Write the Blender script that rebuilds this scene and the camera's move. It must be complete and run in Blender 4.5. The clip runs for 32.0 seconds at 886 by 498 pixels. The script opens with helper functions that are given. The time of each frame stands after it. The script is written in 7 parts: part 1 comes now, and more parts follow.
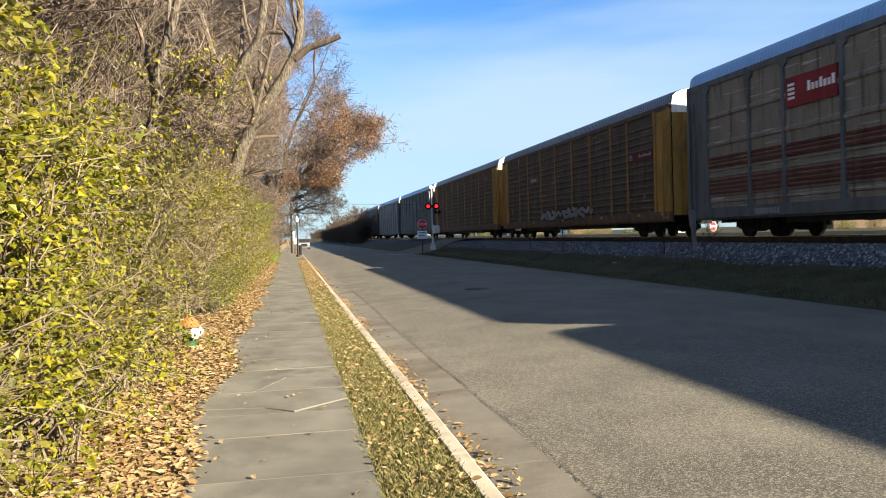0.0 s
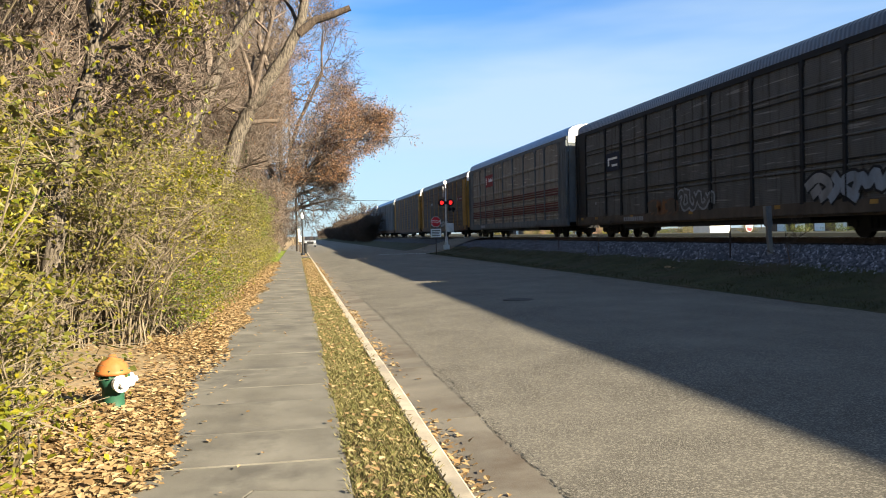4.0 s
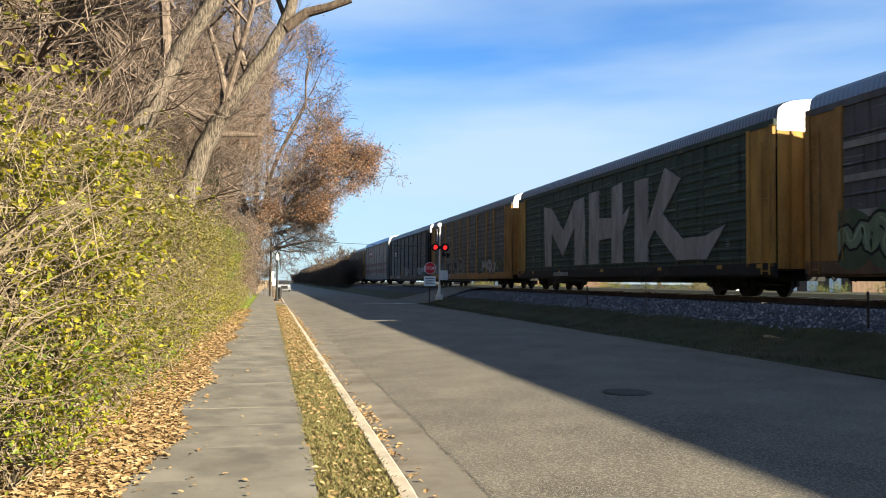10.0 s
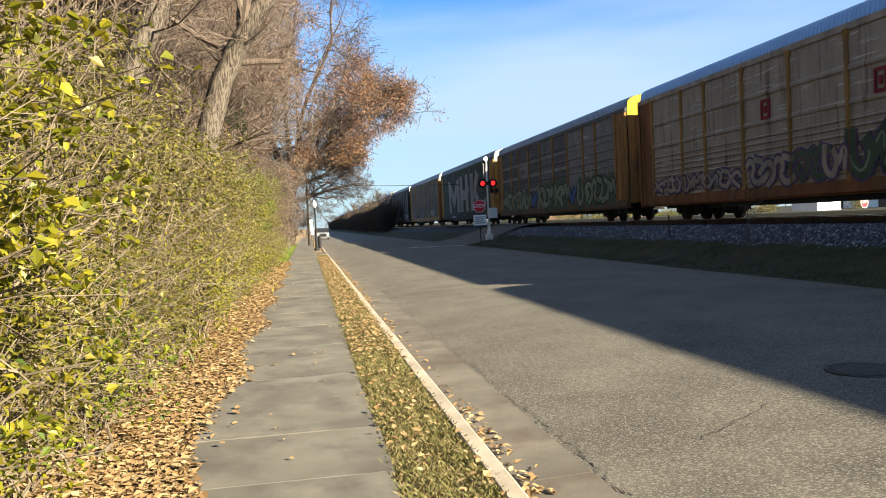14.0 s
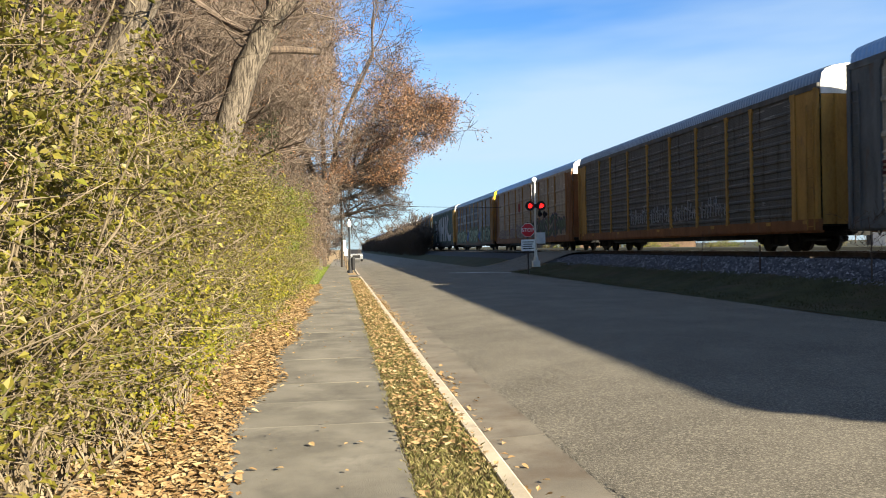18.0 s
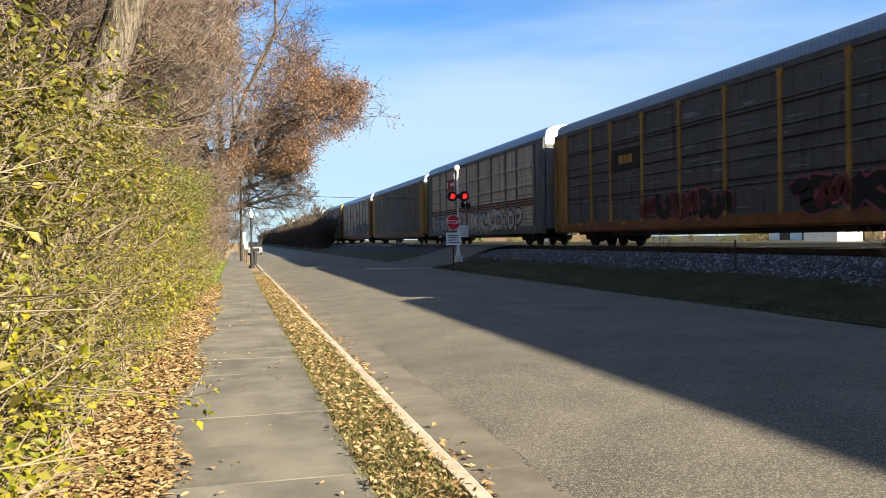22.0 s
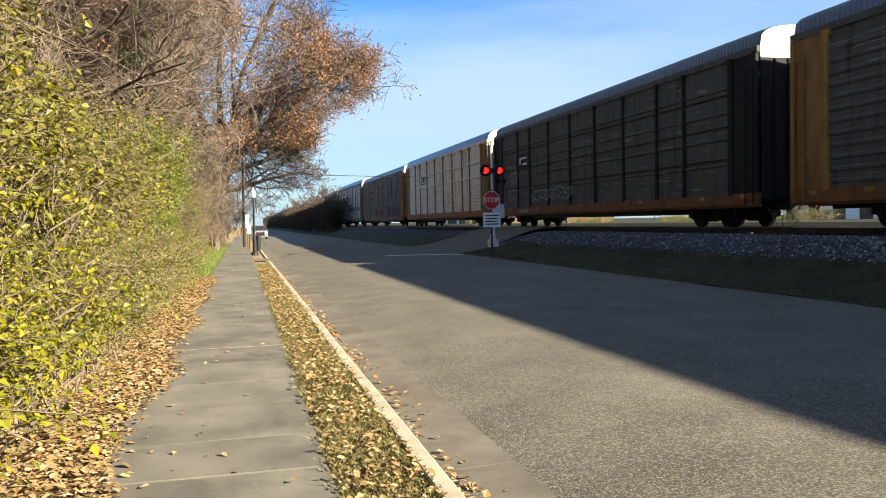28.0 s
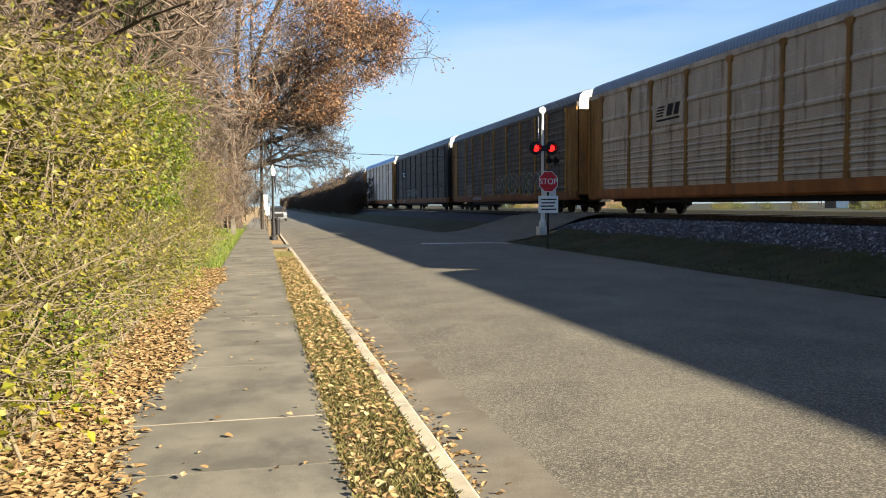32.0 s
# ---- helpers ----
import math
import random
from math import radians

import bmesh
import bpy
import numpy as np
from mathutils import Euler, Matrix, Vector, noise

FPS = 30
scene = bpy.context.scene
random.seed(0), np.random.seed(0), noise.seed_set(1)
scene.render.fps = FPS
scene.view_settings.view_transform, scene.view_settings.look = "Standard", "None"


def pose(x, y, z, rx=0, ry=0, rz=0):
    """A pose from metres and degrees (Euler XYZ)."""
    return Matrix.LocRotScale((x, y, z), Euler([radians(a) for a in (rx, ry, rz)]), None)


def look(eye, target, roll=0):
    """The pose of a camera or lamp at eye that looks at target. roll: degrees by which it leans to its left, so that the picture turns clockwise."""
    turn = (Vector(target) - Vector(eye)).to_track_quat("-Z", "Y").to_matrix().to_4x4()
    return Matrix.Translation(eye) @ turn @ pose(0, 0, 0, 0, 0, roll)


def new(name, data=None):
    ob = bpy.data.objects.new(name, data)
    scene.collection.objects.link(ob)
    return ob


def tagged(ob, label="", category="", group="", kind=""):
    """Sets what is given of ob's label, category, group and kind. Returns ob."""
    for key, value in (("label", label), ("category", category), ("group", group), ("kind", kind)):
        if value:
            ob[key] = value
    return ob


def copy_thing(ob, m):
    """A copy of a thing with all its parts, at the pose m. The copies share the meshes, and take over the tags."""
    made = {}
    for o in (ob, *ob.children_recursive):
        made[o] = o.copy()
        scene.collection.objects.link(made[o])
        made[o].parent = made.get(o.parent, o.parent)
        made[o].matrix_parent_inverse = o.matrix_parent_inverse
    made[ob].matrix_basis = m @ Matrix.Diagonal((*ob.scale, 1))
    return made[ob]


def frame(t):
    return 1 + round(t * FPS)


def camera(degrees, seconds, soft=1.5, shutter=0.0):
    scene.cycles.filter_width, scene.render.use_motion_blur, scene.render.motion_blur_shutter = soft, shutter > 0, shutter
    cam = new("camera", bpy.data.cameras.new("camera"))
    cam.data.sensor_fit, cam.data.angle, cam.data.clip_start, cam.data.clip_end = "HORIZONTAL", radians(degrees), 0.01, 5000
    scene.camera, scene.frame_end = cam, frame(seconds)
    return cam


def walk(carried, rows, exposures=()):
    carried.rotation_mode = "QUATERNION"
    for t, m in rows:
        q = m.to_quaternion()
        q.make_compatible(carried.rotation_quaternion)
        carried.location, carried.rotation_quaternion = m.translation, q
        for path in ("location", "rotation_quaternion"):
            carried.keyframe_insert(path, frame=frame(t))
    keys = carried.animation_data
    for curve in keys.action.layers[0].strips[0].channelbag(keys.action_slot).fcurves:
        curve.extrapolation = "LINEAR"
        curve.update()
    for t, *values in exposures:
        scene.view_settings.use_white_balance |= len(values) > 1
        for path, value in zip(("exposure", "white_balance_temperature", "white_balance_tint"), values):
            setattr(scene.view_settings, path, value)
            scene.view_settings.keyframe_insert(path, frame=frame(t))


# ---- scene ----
cam = camera(58.0, 32.0, soft=0.95, shutter=0.2)
PATH = [
    (0.0, (0.013, 0.076, 1.665), (1.888, 9.897, 1.486), -1.64),
    (0.5, (0.069, 0.652, 1.656), (1.958, 10.471, 1.561), -1.15),
    (1.0, (0.114, 1.220, 1.639), (1.680, 11.096, 1.508), -0.81),
    (1.5, (0.163, 1.735, 1.627), (1.769, 11.604, 1.455), -0.73),
    (2.0, (0.255, 2.367, 1.656), (1.894, 12.229, 1.403), -0.04),
    (2.5, (0.229, 2.849, 1.639), (1.980, 12.693, 1.502), -0.25),
    (4.5, (0.248, 5.210, 1.657), (2.065, 15.041, 1.452), -1.46),
    (5.0, (0.269, 5.886, 1.656), (2.332, 15.670, 1.537), -1.23),
    (5.5, (0.130, 6.507, 1.656), (2.339, 16.259, 1.510), -1.95),
    (6.0, (0.137, 7.078, 1.656), (2.165, 16.869, 1.522), -1.01),
    (6.5, (0.065, 7.747, 1.652), (2.208, 17.515, 1.681), -0.63),
    (7.0, (0.062, 8.157, 1.656), (2.079, 17.951, 1.532), -1.26),
    (7.5, (0.075, 8.668, 1.659), (1.994, 18.480, 1.460), -0.78),
    (8.0, (0.059, 9.122, 1.662), (1.943, 18.942, 1.545), -1.04),
    (8.5, (0.139, 9.767, 1.660), (2.268, 19.538, 1.640), -0.47),
    (9.0, (0.129, 10.218, 1.657), (2.245, 19.990, 1.818), -0.35),
    (9.5, (0.172, 10.904, 1.659), (2.401, 20.644, 2.056), -1.15),
    (10.0, (0.147, 11.677, 1.656), (2.258, 21.443, 2.068), 0.66),
    (10.5, (0.201, 12.201, 1.651), (2.273, 21.984, 1.684), -1.01),
    (11.0, (0.175, 12.640, 1.657), (1.983, 22.473, 1.422), -1.50),
    (11.5, (0.159, 13.306, 1.657), (2.183, 23.092, 1.296), -0.80),
    (12.0, (0.151, 13.713, 1.669), (1.913, 23.554, 1.478), -1.66),
    (12.5, (0.129, 14.053, 1.687), (1.982, 23.879, 1.507), -1.29),
    (13.0, (0.117, 14.652, 1.689), (2.025, 24.465, 1.458), -1.67),
    (13.5, (0.083, 15.215, 1.703), (1.968, 25.030, 1.370), -1.63),
    (14.0, (0.061, 15.715, 1.690), (1.722, 25.571, 1.353), -2.73),
    (14.5, (0.020, 16.250, 1.680), (1.438, 26.145, 1.411), -3.04),
    (15.0, (0.011, 16.801, 1.682), (1.486, 26.687, 1.387), -2.22),
    (15.5, (0.001, 17.584, 1.660), (1.772, 27.425, 1.532), -1.72),
    (17.5, (0.128, 19.221, 1.666), (1.565, 29.117, 1.655), -0.63),
    (18.0, (0.064, 19.702, 1.666), (1.338, 29.621, 1.647), -1.07),
    (18.5, (0.002, 20.545, 1.656), (1.571, 30.421, 1.569), -0.50),
    (19.0, (-0.128, 21.161, 1.652), (1.558, 31.016, 1.482), -0.55),
    (19.5, (-0.233, 21.818, 1.648), (1.800, 31.609, 1.554), -1.92),
    (20.0, (-0.277, 22.302, 1.654), (1.952, 32.050, 1.555), -0.65),
    (20.5, (-0.374, 22.561, 1.672), (1.931, 32.289, 1.445), -1.09),
    (21.0, (-0.342, 22.986, 1.685), (1.881, 32.733, 1.426), -0.57),
    (21.5, (-0.382, 23.475, 1.693), (1.925, 33.203, 1.492), -0.11),
    (22.0, (-0.316, 24.031, 1.698), (2.201, 33.708, 1.574), -0.78),
    (22.5, (-0.296, 24.581, 1.704), (2.670, 34.131, 1.683), 0.07),
    (23.0, (-0.210, 25.090, 1.717), (2.978, 34.568, 1.622), -0.72),
    (23.5, (-0.154, 25.717, 1.699), (3.455, 35.043, 1.628), 0.05),
    (24.0, (-0.030, 26.181, 1.682), (3.501, 35.535, 1.491), -0.82),
    (24.5, (0.085, 26.759, 1.679), (3.402, 36.193, 1.625), -0.53),
    (25.0, (0.153, 27.233, 1.679), (3.162, 36.770, 1.726), -0.42),
    (25.5, (0.262, 27.863, 1.677), (2.910, 37.506, 1.776), -0.40),
    (26.0, (0.229, 28.388, 1.675), (2.615, 38.099, 1.631), 0.39),
    (26.5, (0.250, 28.928, 1.661), (2.756, 38.608, 1.535), -0.26),
    (28.5, (-0.015, 30.947, 1.687), (2.309, 40.666, 1.305), -1.81),
    (29.0, (-0.003, 31.434, 1.717), (2.077, 41.211, 1.425), -1.55),
    (29.5, (-0.029, 32.063, 1.721), (2.182, 41.812, 1.466), -0.79),
    (30.0, (0.113, 32.792, 1.726), (2.371, 42.531, 1.487), -0.34),
    (30.5, (-0.013, 33.217, 1.704), (2.342, 42.932, 1.438), 0.34),
    (31.0, (0.121, 33.968, 1.699), (2.324, 43.713, 1.275), 0.03),
    (31.5, (-0.024, 34.398, 1.695), (2.125, 44.161, 1.422), -0.61),
    (32.0, (0.062, 35.262, 1.714), (2.284, 44.996, 1.163), -0.38),
]
walk(cam, [(t, look(eye, target, roll)) for t, eye, target, roll in PATH])

# ---- world, sun, exposure ----
SUN_WAY = Vector((-1.0, 0.92, -0.622)).normalized()
scene.view_settings.exposure = 2.24
world = bpy.data.worlds.new("world")
scene.world = world
world.use_nodes = True
wn, wl = world.node_tree.nodes, world.node_tree.links
wn.clear()
w_out, w_bg = wn.new("ShaderNodeOutputWorld"), wn.new("ShaderNodeBackground")
w_sky, w_co, w_map = wn.new("ShaderNodeTexSky"), wn.new("ShaderNodeTexCoord"), wn.new("ShaderNodeMapping")
w_noise, w_ramp, w_mix = wn.new("ShaderNodeTexNoise"), wn.new("ShaderNodeValToRGB"), wn.new("ShaderNodeMixRGB")
w_sky.sky_type, w_sky.sun_disc = "NISHITA", False
w_sky.sun_elevation, w_sky.sun_rotation = radians(23.8), radians(132.6)
w_sky.air_density, w_sky.dust_density, w_sky.ozone_density = 1.0, 0.15, 1.6
w_map.inputs["Scale"].default_value = (1.0, 1.3, 6.0)
w_map.inputs["Rotation"].default_value = (0.0, 0.10, 0.5)
w_noise.inputs["Scale"].default_value, w_noise.inputs["Detail"].default_value = 1.3, 5.0
w_noise.inputs["Roughness"].default_value, w_noise.inputs["Distortion"].default_value = 0.48, 0.15
w_ramp.color_ramp.elements[0].position, w_ramp.color_ramp.elements[1].position = 0.37, 0.68
w_ramp.color_ramp.elements[0].color = (0.0, 0.0, 0.0, 1)
w_ramp.color_ramp.elements[1].color = (0.78, 0.78, 0.78, 1)
w_mix.inputs[2].default_value = (2.9, 3.65, 4.3, 1)
w_tint = wn.new("ShaderNodeMixRGB")
w_tint.blend_type = "MULTIPLY"
w_tint.inputs[0].default_value, w_tint.inputs[2].default_value = 1.0, (0.36, 0.64, 0.97, 1)
wl.new(w_co.outputs["Generated"], w_map.inputs["Vector"])
wl.new(w_map.outputs["Vector"], w_noise.inputs["Vector"])
wl.new(w_noise.outputs["Fac"], w_ramp.inputs["Fac"])
wl.new(w_ramp.outputs["Color"], w_mix.inputs[0])
wl.new(w_sky.outputs["Color"], w_tint.inputs[1])
wl.new(w_tint.outputs["Color"], w_mix.inputs[1])
# pale haze towards the horizon
w_sep, w_low, w_haze = wn.new("ShaderNodeSeparateXYZ"), wn.new("ShaderNodeMapRange"), wn.new("ShaderNodeMixRGB")
w_low.inputs["From Min"].default_value, w_low.inputs["From Max"].default_value = 0.0, 0.16
w_low.inputs["To Min"].default_value, w_low.inputs["To Max"].default_value = 0.8, 0.0
w_haze.inputs[2].default_value = (2.6, 3.2, 3.65, 1)
wl.new(w_co.outputs["Generated"], w_sep.inputs["Vector"])
wl.new(w_sep.outputs["Z"], w_low.inputs["Value"])
wl.new(w_low.outputs["Result"], w_haze.inputs[0])
wl.new(w_mix.outputs["Color"], w_haze.inputs[1])
wl.new(w_haze.outputs["Color"], w_bg.inputs["Color"])
wl.new(w_bg.outputs["Background"], w_out.inputs["Surface"])
w_bg.inputs["Strength"].default_value = 0.05
sun = new("sun", bpy.data.lights.new("sun", "SUN"))
sun.data.energy, sun.data.angle, sun.data.color = 5.0, radians(0.55), (1.0, 0.885, 0.66)
sun.matrix_world = look(-40 * SUN_WAY, (0, 0, 0))


# ---- materials ----
def material(name, low, high, scale=6.0, rough=0.8, metal=0.0, bump=0.2, fine=60.0, spread=(0.3, 0.7), stain=None, stain_scale=0.7, stain_at=(0.5, 0.72), shift=True, stretch=(1, 1, 1), clear=0.0):
    """Two-scale noise between two colours, with a bump and an optional broad stain."""
    m = bpy.data.materials.new(name)
    m.use_nodes = True
    n, k = m.node_tree.nodes, m.node_tree.links
    b = n["Principled BSDF"]
    b.inputs["Roughness"].default_value, b.inputs["Metallic"].default_value = rough, metal
    b.inputs["Coat Weight"].default_value = clear
    b.inputs["Specular IOR Level"].default_value = 0.5 if metal > 0.3 else 0.2
    co = n.new("ShaderNodeTexCoord")
    vec = n.new("ShaderNodeMapping")
    vec.inputs["Scale"].default_value = stretch
    k.new(co.outputs["Object"], vec.inputs["Vector"])
    if shift:
        info, mul = n.new("ShaderNodeObjectInfo"), n.new("ShaderNodeVectorMath")
        mul.operation = "SCALE"
        mul.inputs[0].default_value = (37.0, 53.0, 71.0)
        k.new(info.outputs["Random"], mul.inputs["Scale"])
        k.new(mul.outputs["Vector"], vec.inputs["Location"])
    big, small = n.new("ShaderNodeTexNoise"), n.new("ShaderNodeTexNoise")
    big.inputs["Scale"].default_value, big.inputs["Detail"].default_value = scale, 6
    small.inputs["Scale"].default_value, small.inputs["Detail"].default_value = fine, 4
    for t in (big, small):
        k.new(vec.outputs["Vector"], t.inputs["Vector"])
    add = n.new("ShaderNodeMath")
    add.operation = "MULTIPLY_ADD"
    add.inputs[1].default_value, add.inputs[2].default_value = 0.45, 0.0
    sub = n.new("ShaderNodeMath")
    sub.operation = "SUBTRACT"
    sub.inputs[1].default_value = 0.225
    k.new(small.outputs["Fac"], add.inputs[0])
    k.new(big.outputs["Fac"], add.inputs[2])
    k.new(add.outputs[0], sub.inputs[0])
    ramp = n.new("ShaderNodeValToRGB")
    ramp.color_ramp.elements[0].position, ramp.color_ramp.elements[1].position = spread
    ramp.color_ramp.elements[0].color, ramp.color_ramp.elements[1].color = (*low, 1), (*high, 1)
    k.new(sub.outputs[0], ramp.inputs["Fac"])
    colour = ramp.outputs["Color"]
    if stain:
        st, sr, mx = n.new("ShaderNodeTexNoise"), n.new("ShaderNodeValToRGB"), n.new("ShaderNodeMixRGB")
        st.inputs["Scale"].default_value, st.inputs["Detail"].default_value = stain_scale, 8
        st.inputs["Roughness"].default_value = 0.65
        k.new(vec.outputs["Vector"], st.inputs["Vector"])
        sr.color_ramp.elements[0].position, sr.color_ramp.elements[1].position = stain_at
        k.new(st.outputs["Fac"], sr.inputs["Fac"])
        k.new(sr.outputs["Color"], mx.inputs[0])
        k.new(colour, mx.inputs[1])
        mx.inputs[2].default_value = (*stain, 1)
        colour = mx.outputs["Color"]
    k.new(colour, b.inputs["Base Color"])
    if bump:
        bp = n.new("ShaderNodeBump")
        bp.inputs["Strength"].default_value, bp.inputs["Distance"].default_value = bump, 0.02
        k.new(sub.outputs[0], bp.inputs["Height"])
        k.new(bp.outputs["Normal"], b.inputs["Normal"])
    return m


def leafy(name, colours, gloss=0.45, through_light=0.35):
    """Leaf colours that vary from leaf to leaf, with light passing through."""
    m = bpy.data.materials.new(name)
    m.use_nodes = True
    n, k = m.node_tree.nodes, m.node_tree.links
    b, out = n["Principled BSDF"], n["Material Output"]
    b.inputs["Roughness"].default_value = gloss
    b.inputs["Specular IOR Level"].default_value = 0.25
    geo, ramp = n.new("ShaderNodeNewGeometry"), n.new("ShaderNodeValToRGB")
    ramp.color_ramp.interpolation = "LINEAR"
    while len(ramp.color_ramp.elements) < len(colours):
        ramp.color_ramp.elements.new(0.5)
    for i, (e, c) in enumerate(zip(ramp.color_ramp.elements, colours)):
        e.position, e.color = i / (len(colours) - 1), (*c, 1)
    k.new(geo.outputs["Random Per Island"], ramp.inputs["Fac"])
    k.new(ramp.outputs["Color"], b.inputs["Base Color"])
    tr, mix = n.new("ShaderNodeBsdfTranslucent"), n.new("ShaderNodeMixShader")
    k.new(ramp.outputs["Color"], tr.inputs["Color"])
    mix.inputs[0].default_value = through_light
    k.new(b.outputs["BSDF"], mix.inputs[1])
    k.new(tr.outputs["BSDF"], mix.inputs[2])
    k.new(mix.outputs["Shader"], out.inputs["Surface"])
    return m


def glow(name, colour, strength):
    m = bpy.data.materials.new(name)
    m.use_nodes = True
    b = m.node_tree.nodes["Principled BSDF"]
    b.inputs["Base Color"].default_value = (*colour, 1)
    b.inputs["Emission Color"].default_value, b.inputs["Emission Strength"].default_value = (*colour, 1), strength
    return m


def speckled(name, low, high, grain, stain):
    """Asphalt whose worn top shows its stones: pale pebbles between dark pits, broad stains and wear bands."""
    m = material(name, low, high, scale=0.6, fine=60, rough=0.86, bump=0.0, spread=(0.3, 0.7), stain=stain, stain_scale=0.35, stain_at=(0.47, 0.66), shift=False, stretch=(1.0, 0.45, 1.0))
    n, k = m.node_tree.nodes, m.node_tree.links
    b = n["Principled BSDF"]
    old = b.inputs["Base Color"].links[0].from_socket
    co, cell, wear = n.new("ShaderNodeTexCoord"), n.new("ShaderNodeTexVoronoi"), n.new("ShaderNodeTexNoise")
    cell.inputs["Scale"].default_value = 70.0
    wear.inputs["Scale"].default_value, wear.inputs["Detail"].default_value = 0.9, 3.0
    for t in (cell, wear):
        k.new(co.outputs["Object"], t.inputs["Vector"])
    # each pebble has its own tone
    tone, pale, sep = n.new("ShaderNodeValToRGB"), n.new("ShaderNodeMixRGB"), n.new("ShaderNodeSeparateColor")
    k.new(cell.outputs["Color"], sep.inputs["Color"])
    tone.color_ramp.elements[0].position, tone.color_ramp.elements[1].position = 0.42, 1.0
    k.new(sep.outputs["Red"], tone.inputs["Fac"])
    k.new(tone.outputs["Color"], pale.inputs[0])
    k.new(old, pale.inputs[1])
    pale.inputs[2].default_value = (*grain, 1)
    # dark pits between the pebbles, deeper where the top is worn off
    pit, depth, dark = n.new("ShaderNodeMapRange"), n.new("ShaderNodeMath"), n.new("ShaderNodeMixRGB")
    pit.inputs["From Min"].default_value, pit.inputs["From Max"].default_value = 0.42, 0.72
    k.new(cell.outputs["Distance"], pit.inputs["Value"])
    worn = n.new("ShaderNodeMapRange")
    worn.inputs["From Min"].default_value, worn.inputs["From Max"].default_value = 0.35, 0.65
    worn.inputs["To Min"].default_value, worn.inputs["To Max"].default_value = 0.15, 0.7
    k.new(wear.outputs["Fac"], worn.inputs["Value"])
    depth.operation = "MULTIPLY"
    k.new(pit.outputs["Result"], depth.inputs[0])
    k.new(worn.outputs["Result"], depth.inputs[1])
    k.new(depth.outputs[0], dark.inputs[0])
    k.new(pale.outputs["Color"], dark.inputs[1])
    dark.inputs[2].default_value = (*(0.35 * v for v in low), 1)
    k.new(dark.outputs["Color"], b.inputs["Base Color"])
    bp = n.new("ShaderNodeBump")
    bp.invert = True
    bp.inputs["Strength"].default_value, bp.inputs["Distance"].default_value = 0.4, 0.008
    k.new(depth.outputs[0], bp.inputs["Height"])
    k.new(bp.outputs["Normal"], b.inputs["Normal"])
    return m


def paint(name, c, rough=0.55, dirt=0.35, metal=0.0, rust=None):
    """Weathered vehicle paint with streaks that run down."""
    low = tuple(v * (1 - dirt) for v in c)
    return material(name, low, c, scale=1.3, fine=18.0, rough=rough, metal=metal, bump=0.05, stretch=(1.6, 1.6, 0.5), stain=rust, stain_scale=1.1, stain_at=(0.56, 0.75))


M_SOIL = material("soil", (0.136, 0.092, 0.048), (0.288, 0.208, 0.12), scale=1.6, fine=26, rough=0.95, bump=0.5, stain=(0.16, 0.12, 0.056), stain_scale=0.25, shift=False)
# sunlit field painted near-black to stand in for the shaded band under wagons
M_FIELD_DARKENED = material("darkened_field", (0.010, 0.011, 0.006), (0.026, 0.025, 0.013), scale=0.6, fine=14, rough=0.95, bump=0.3, shift=False)
M_WALKWAY = material("pavement_concrete", (0.092, 0.084, 0.070), (0.160, 0.148, 0.125), scale=1.6, fine=140, rough=0.88, bump=0.3, spread=(0.28, 0.72), stain=(0.078, 0.072, 0.062), stain_scale=1.3, stain_at=(0.48, 0.66), stretch=(1.0, 0.8, 1.0))
M_CURB = material("curb_concrete", (0.248, 0.212, 0.164), (0.368, 0.32, 0.252), scale=3, fine=70, rough=0.85, bump=0.2, stain=(0.173, 0.15, 0.126), stain_scale=1.1)
M_GUTTER = material("gutter_concrete", (0.092, 0.082, 0.068), (0.150, 0.133, 0.109), scale=1.3, fine=90, rough=0.88, bump=0.25, stain=(0.080, 0.063, 0.048), stain_scale=0.9, stain_at=(0.48, 0.68))
M_ASPHALT = speckled("asphalt", (0.076, 0.068, 0.0555), (0.118, 0.106, 0.087), (0.205, 0.185, 0.15), (0.066, 0.059, 0.049))
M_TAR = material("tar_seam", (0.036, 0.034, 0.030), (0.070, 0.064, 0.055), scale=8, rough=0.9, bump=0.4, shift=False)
M_LINE = material("road_paint_white", (0.45, 0.45, 0.43), (0.78, 0.78, 0.75), scale=5, rough=0.7, bump=0.1, shift=False)
# bed darker than its stones: shade of the gaps is in the colour
M_BALLAST_SHADED = material("ballast_gap_shade", (0.010, 0.0105, 0.013), (0.058, 0.060, 0.073), scale=22, fine=60, rough=0.9, bump=0.9, shift=False)
# turf colour darkened to deepen the train's shadow on the bank
M_TURF_SHADED = material("bank_turf_shade_dark", (0.016, 0.020, 0.006), (0.040, 0.041, 0.014), scale=1.3, fine=40, rough=0.95, bump=0.6, stain=(0.052, 0.036, 0.022), stain_scale=0.5, shift=False)
M_LAWN = material("lawn_turf", (0.0456, 0.0646, 0.0152), (0.114, 0.122, 0.0342), scale=1.3, fine=40, rough=0.95, bump=0.6, shift=False)
M_CROWN = material("oak_twig_bark", (0.05, 0.039, 0.032), (0.11, 0.087, 0.072), scale=6, rough=0.95, bump=0.0)
M_STEEL = material("rail_steel", (0.03, 0.022, 0.018), (0.07, 0.05, 0.04), scale=4, rough=0.7, metal=0.3, bump=0.1)
M_RAILTOP = material("rail_top_steel", (0.45, 0.45, 0.46), (0.6, 0.6, 0.62), scale=2, rough=0.3, metal=1.0, bump=0.02)
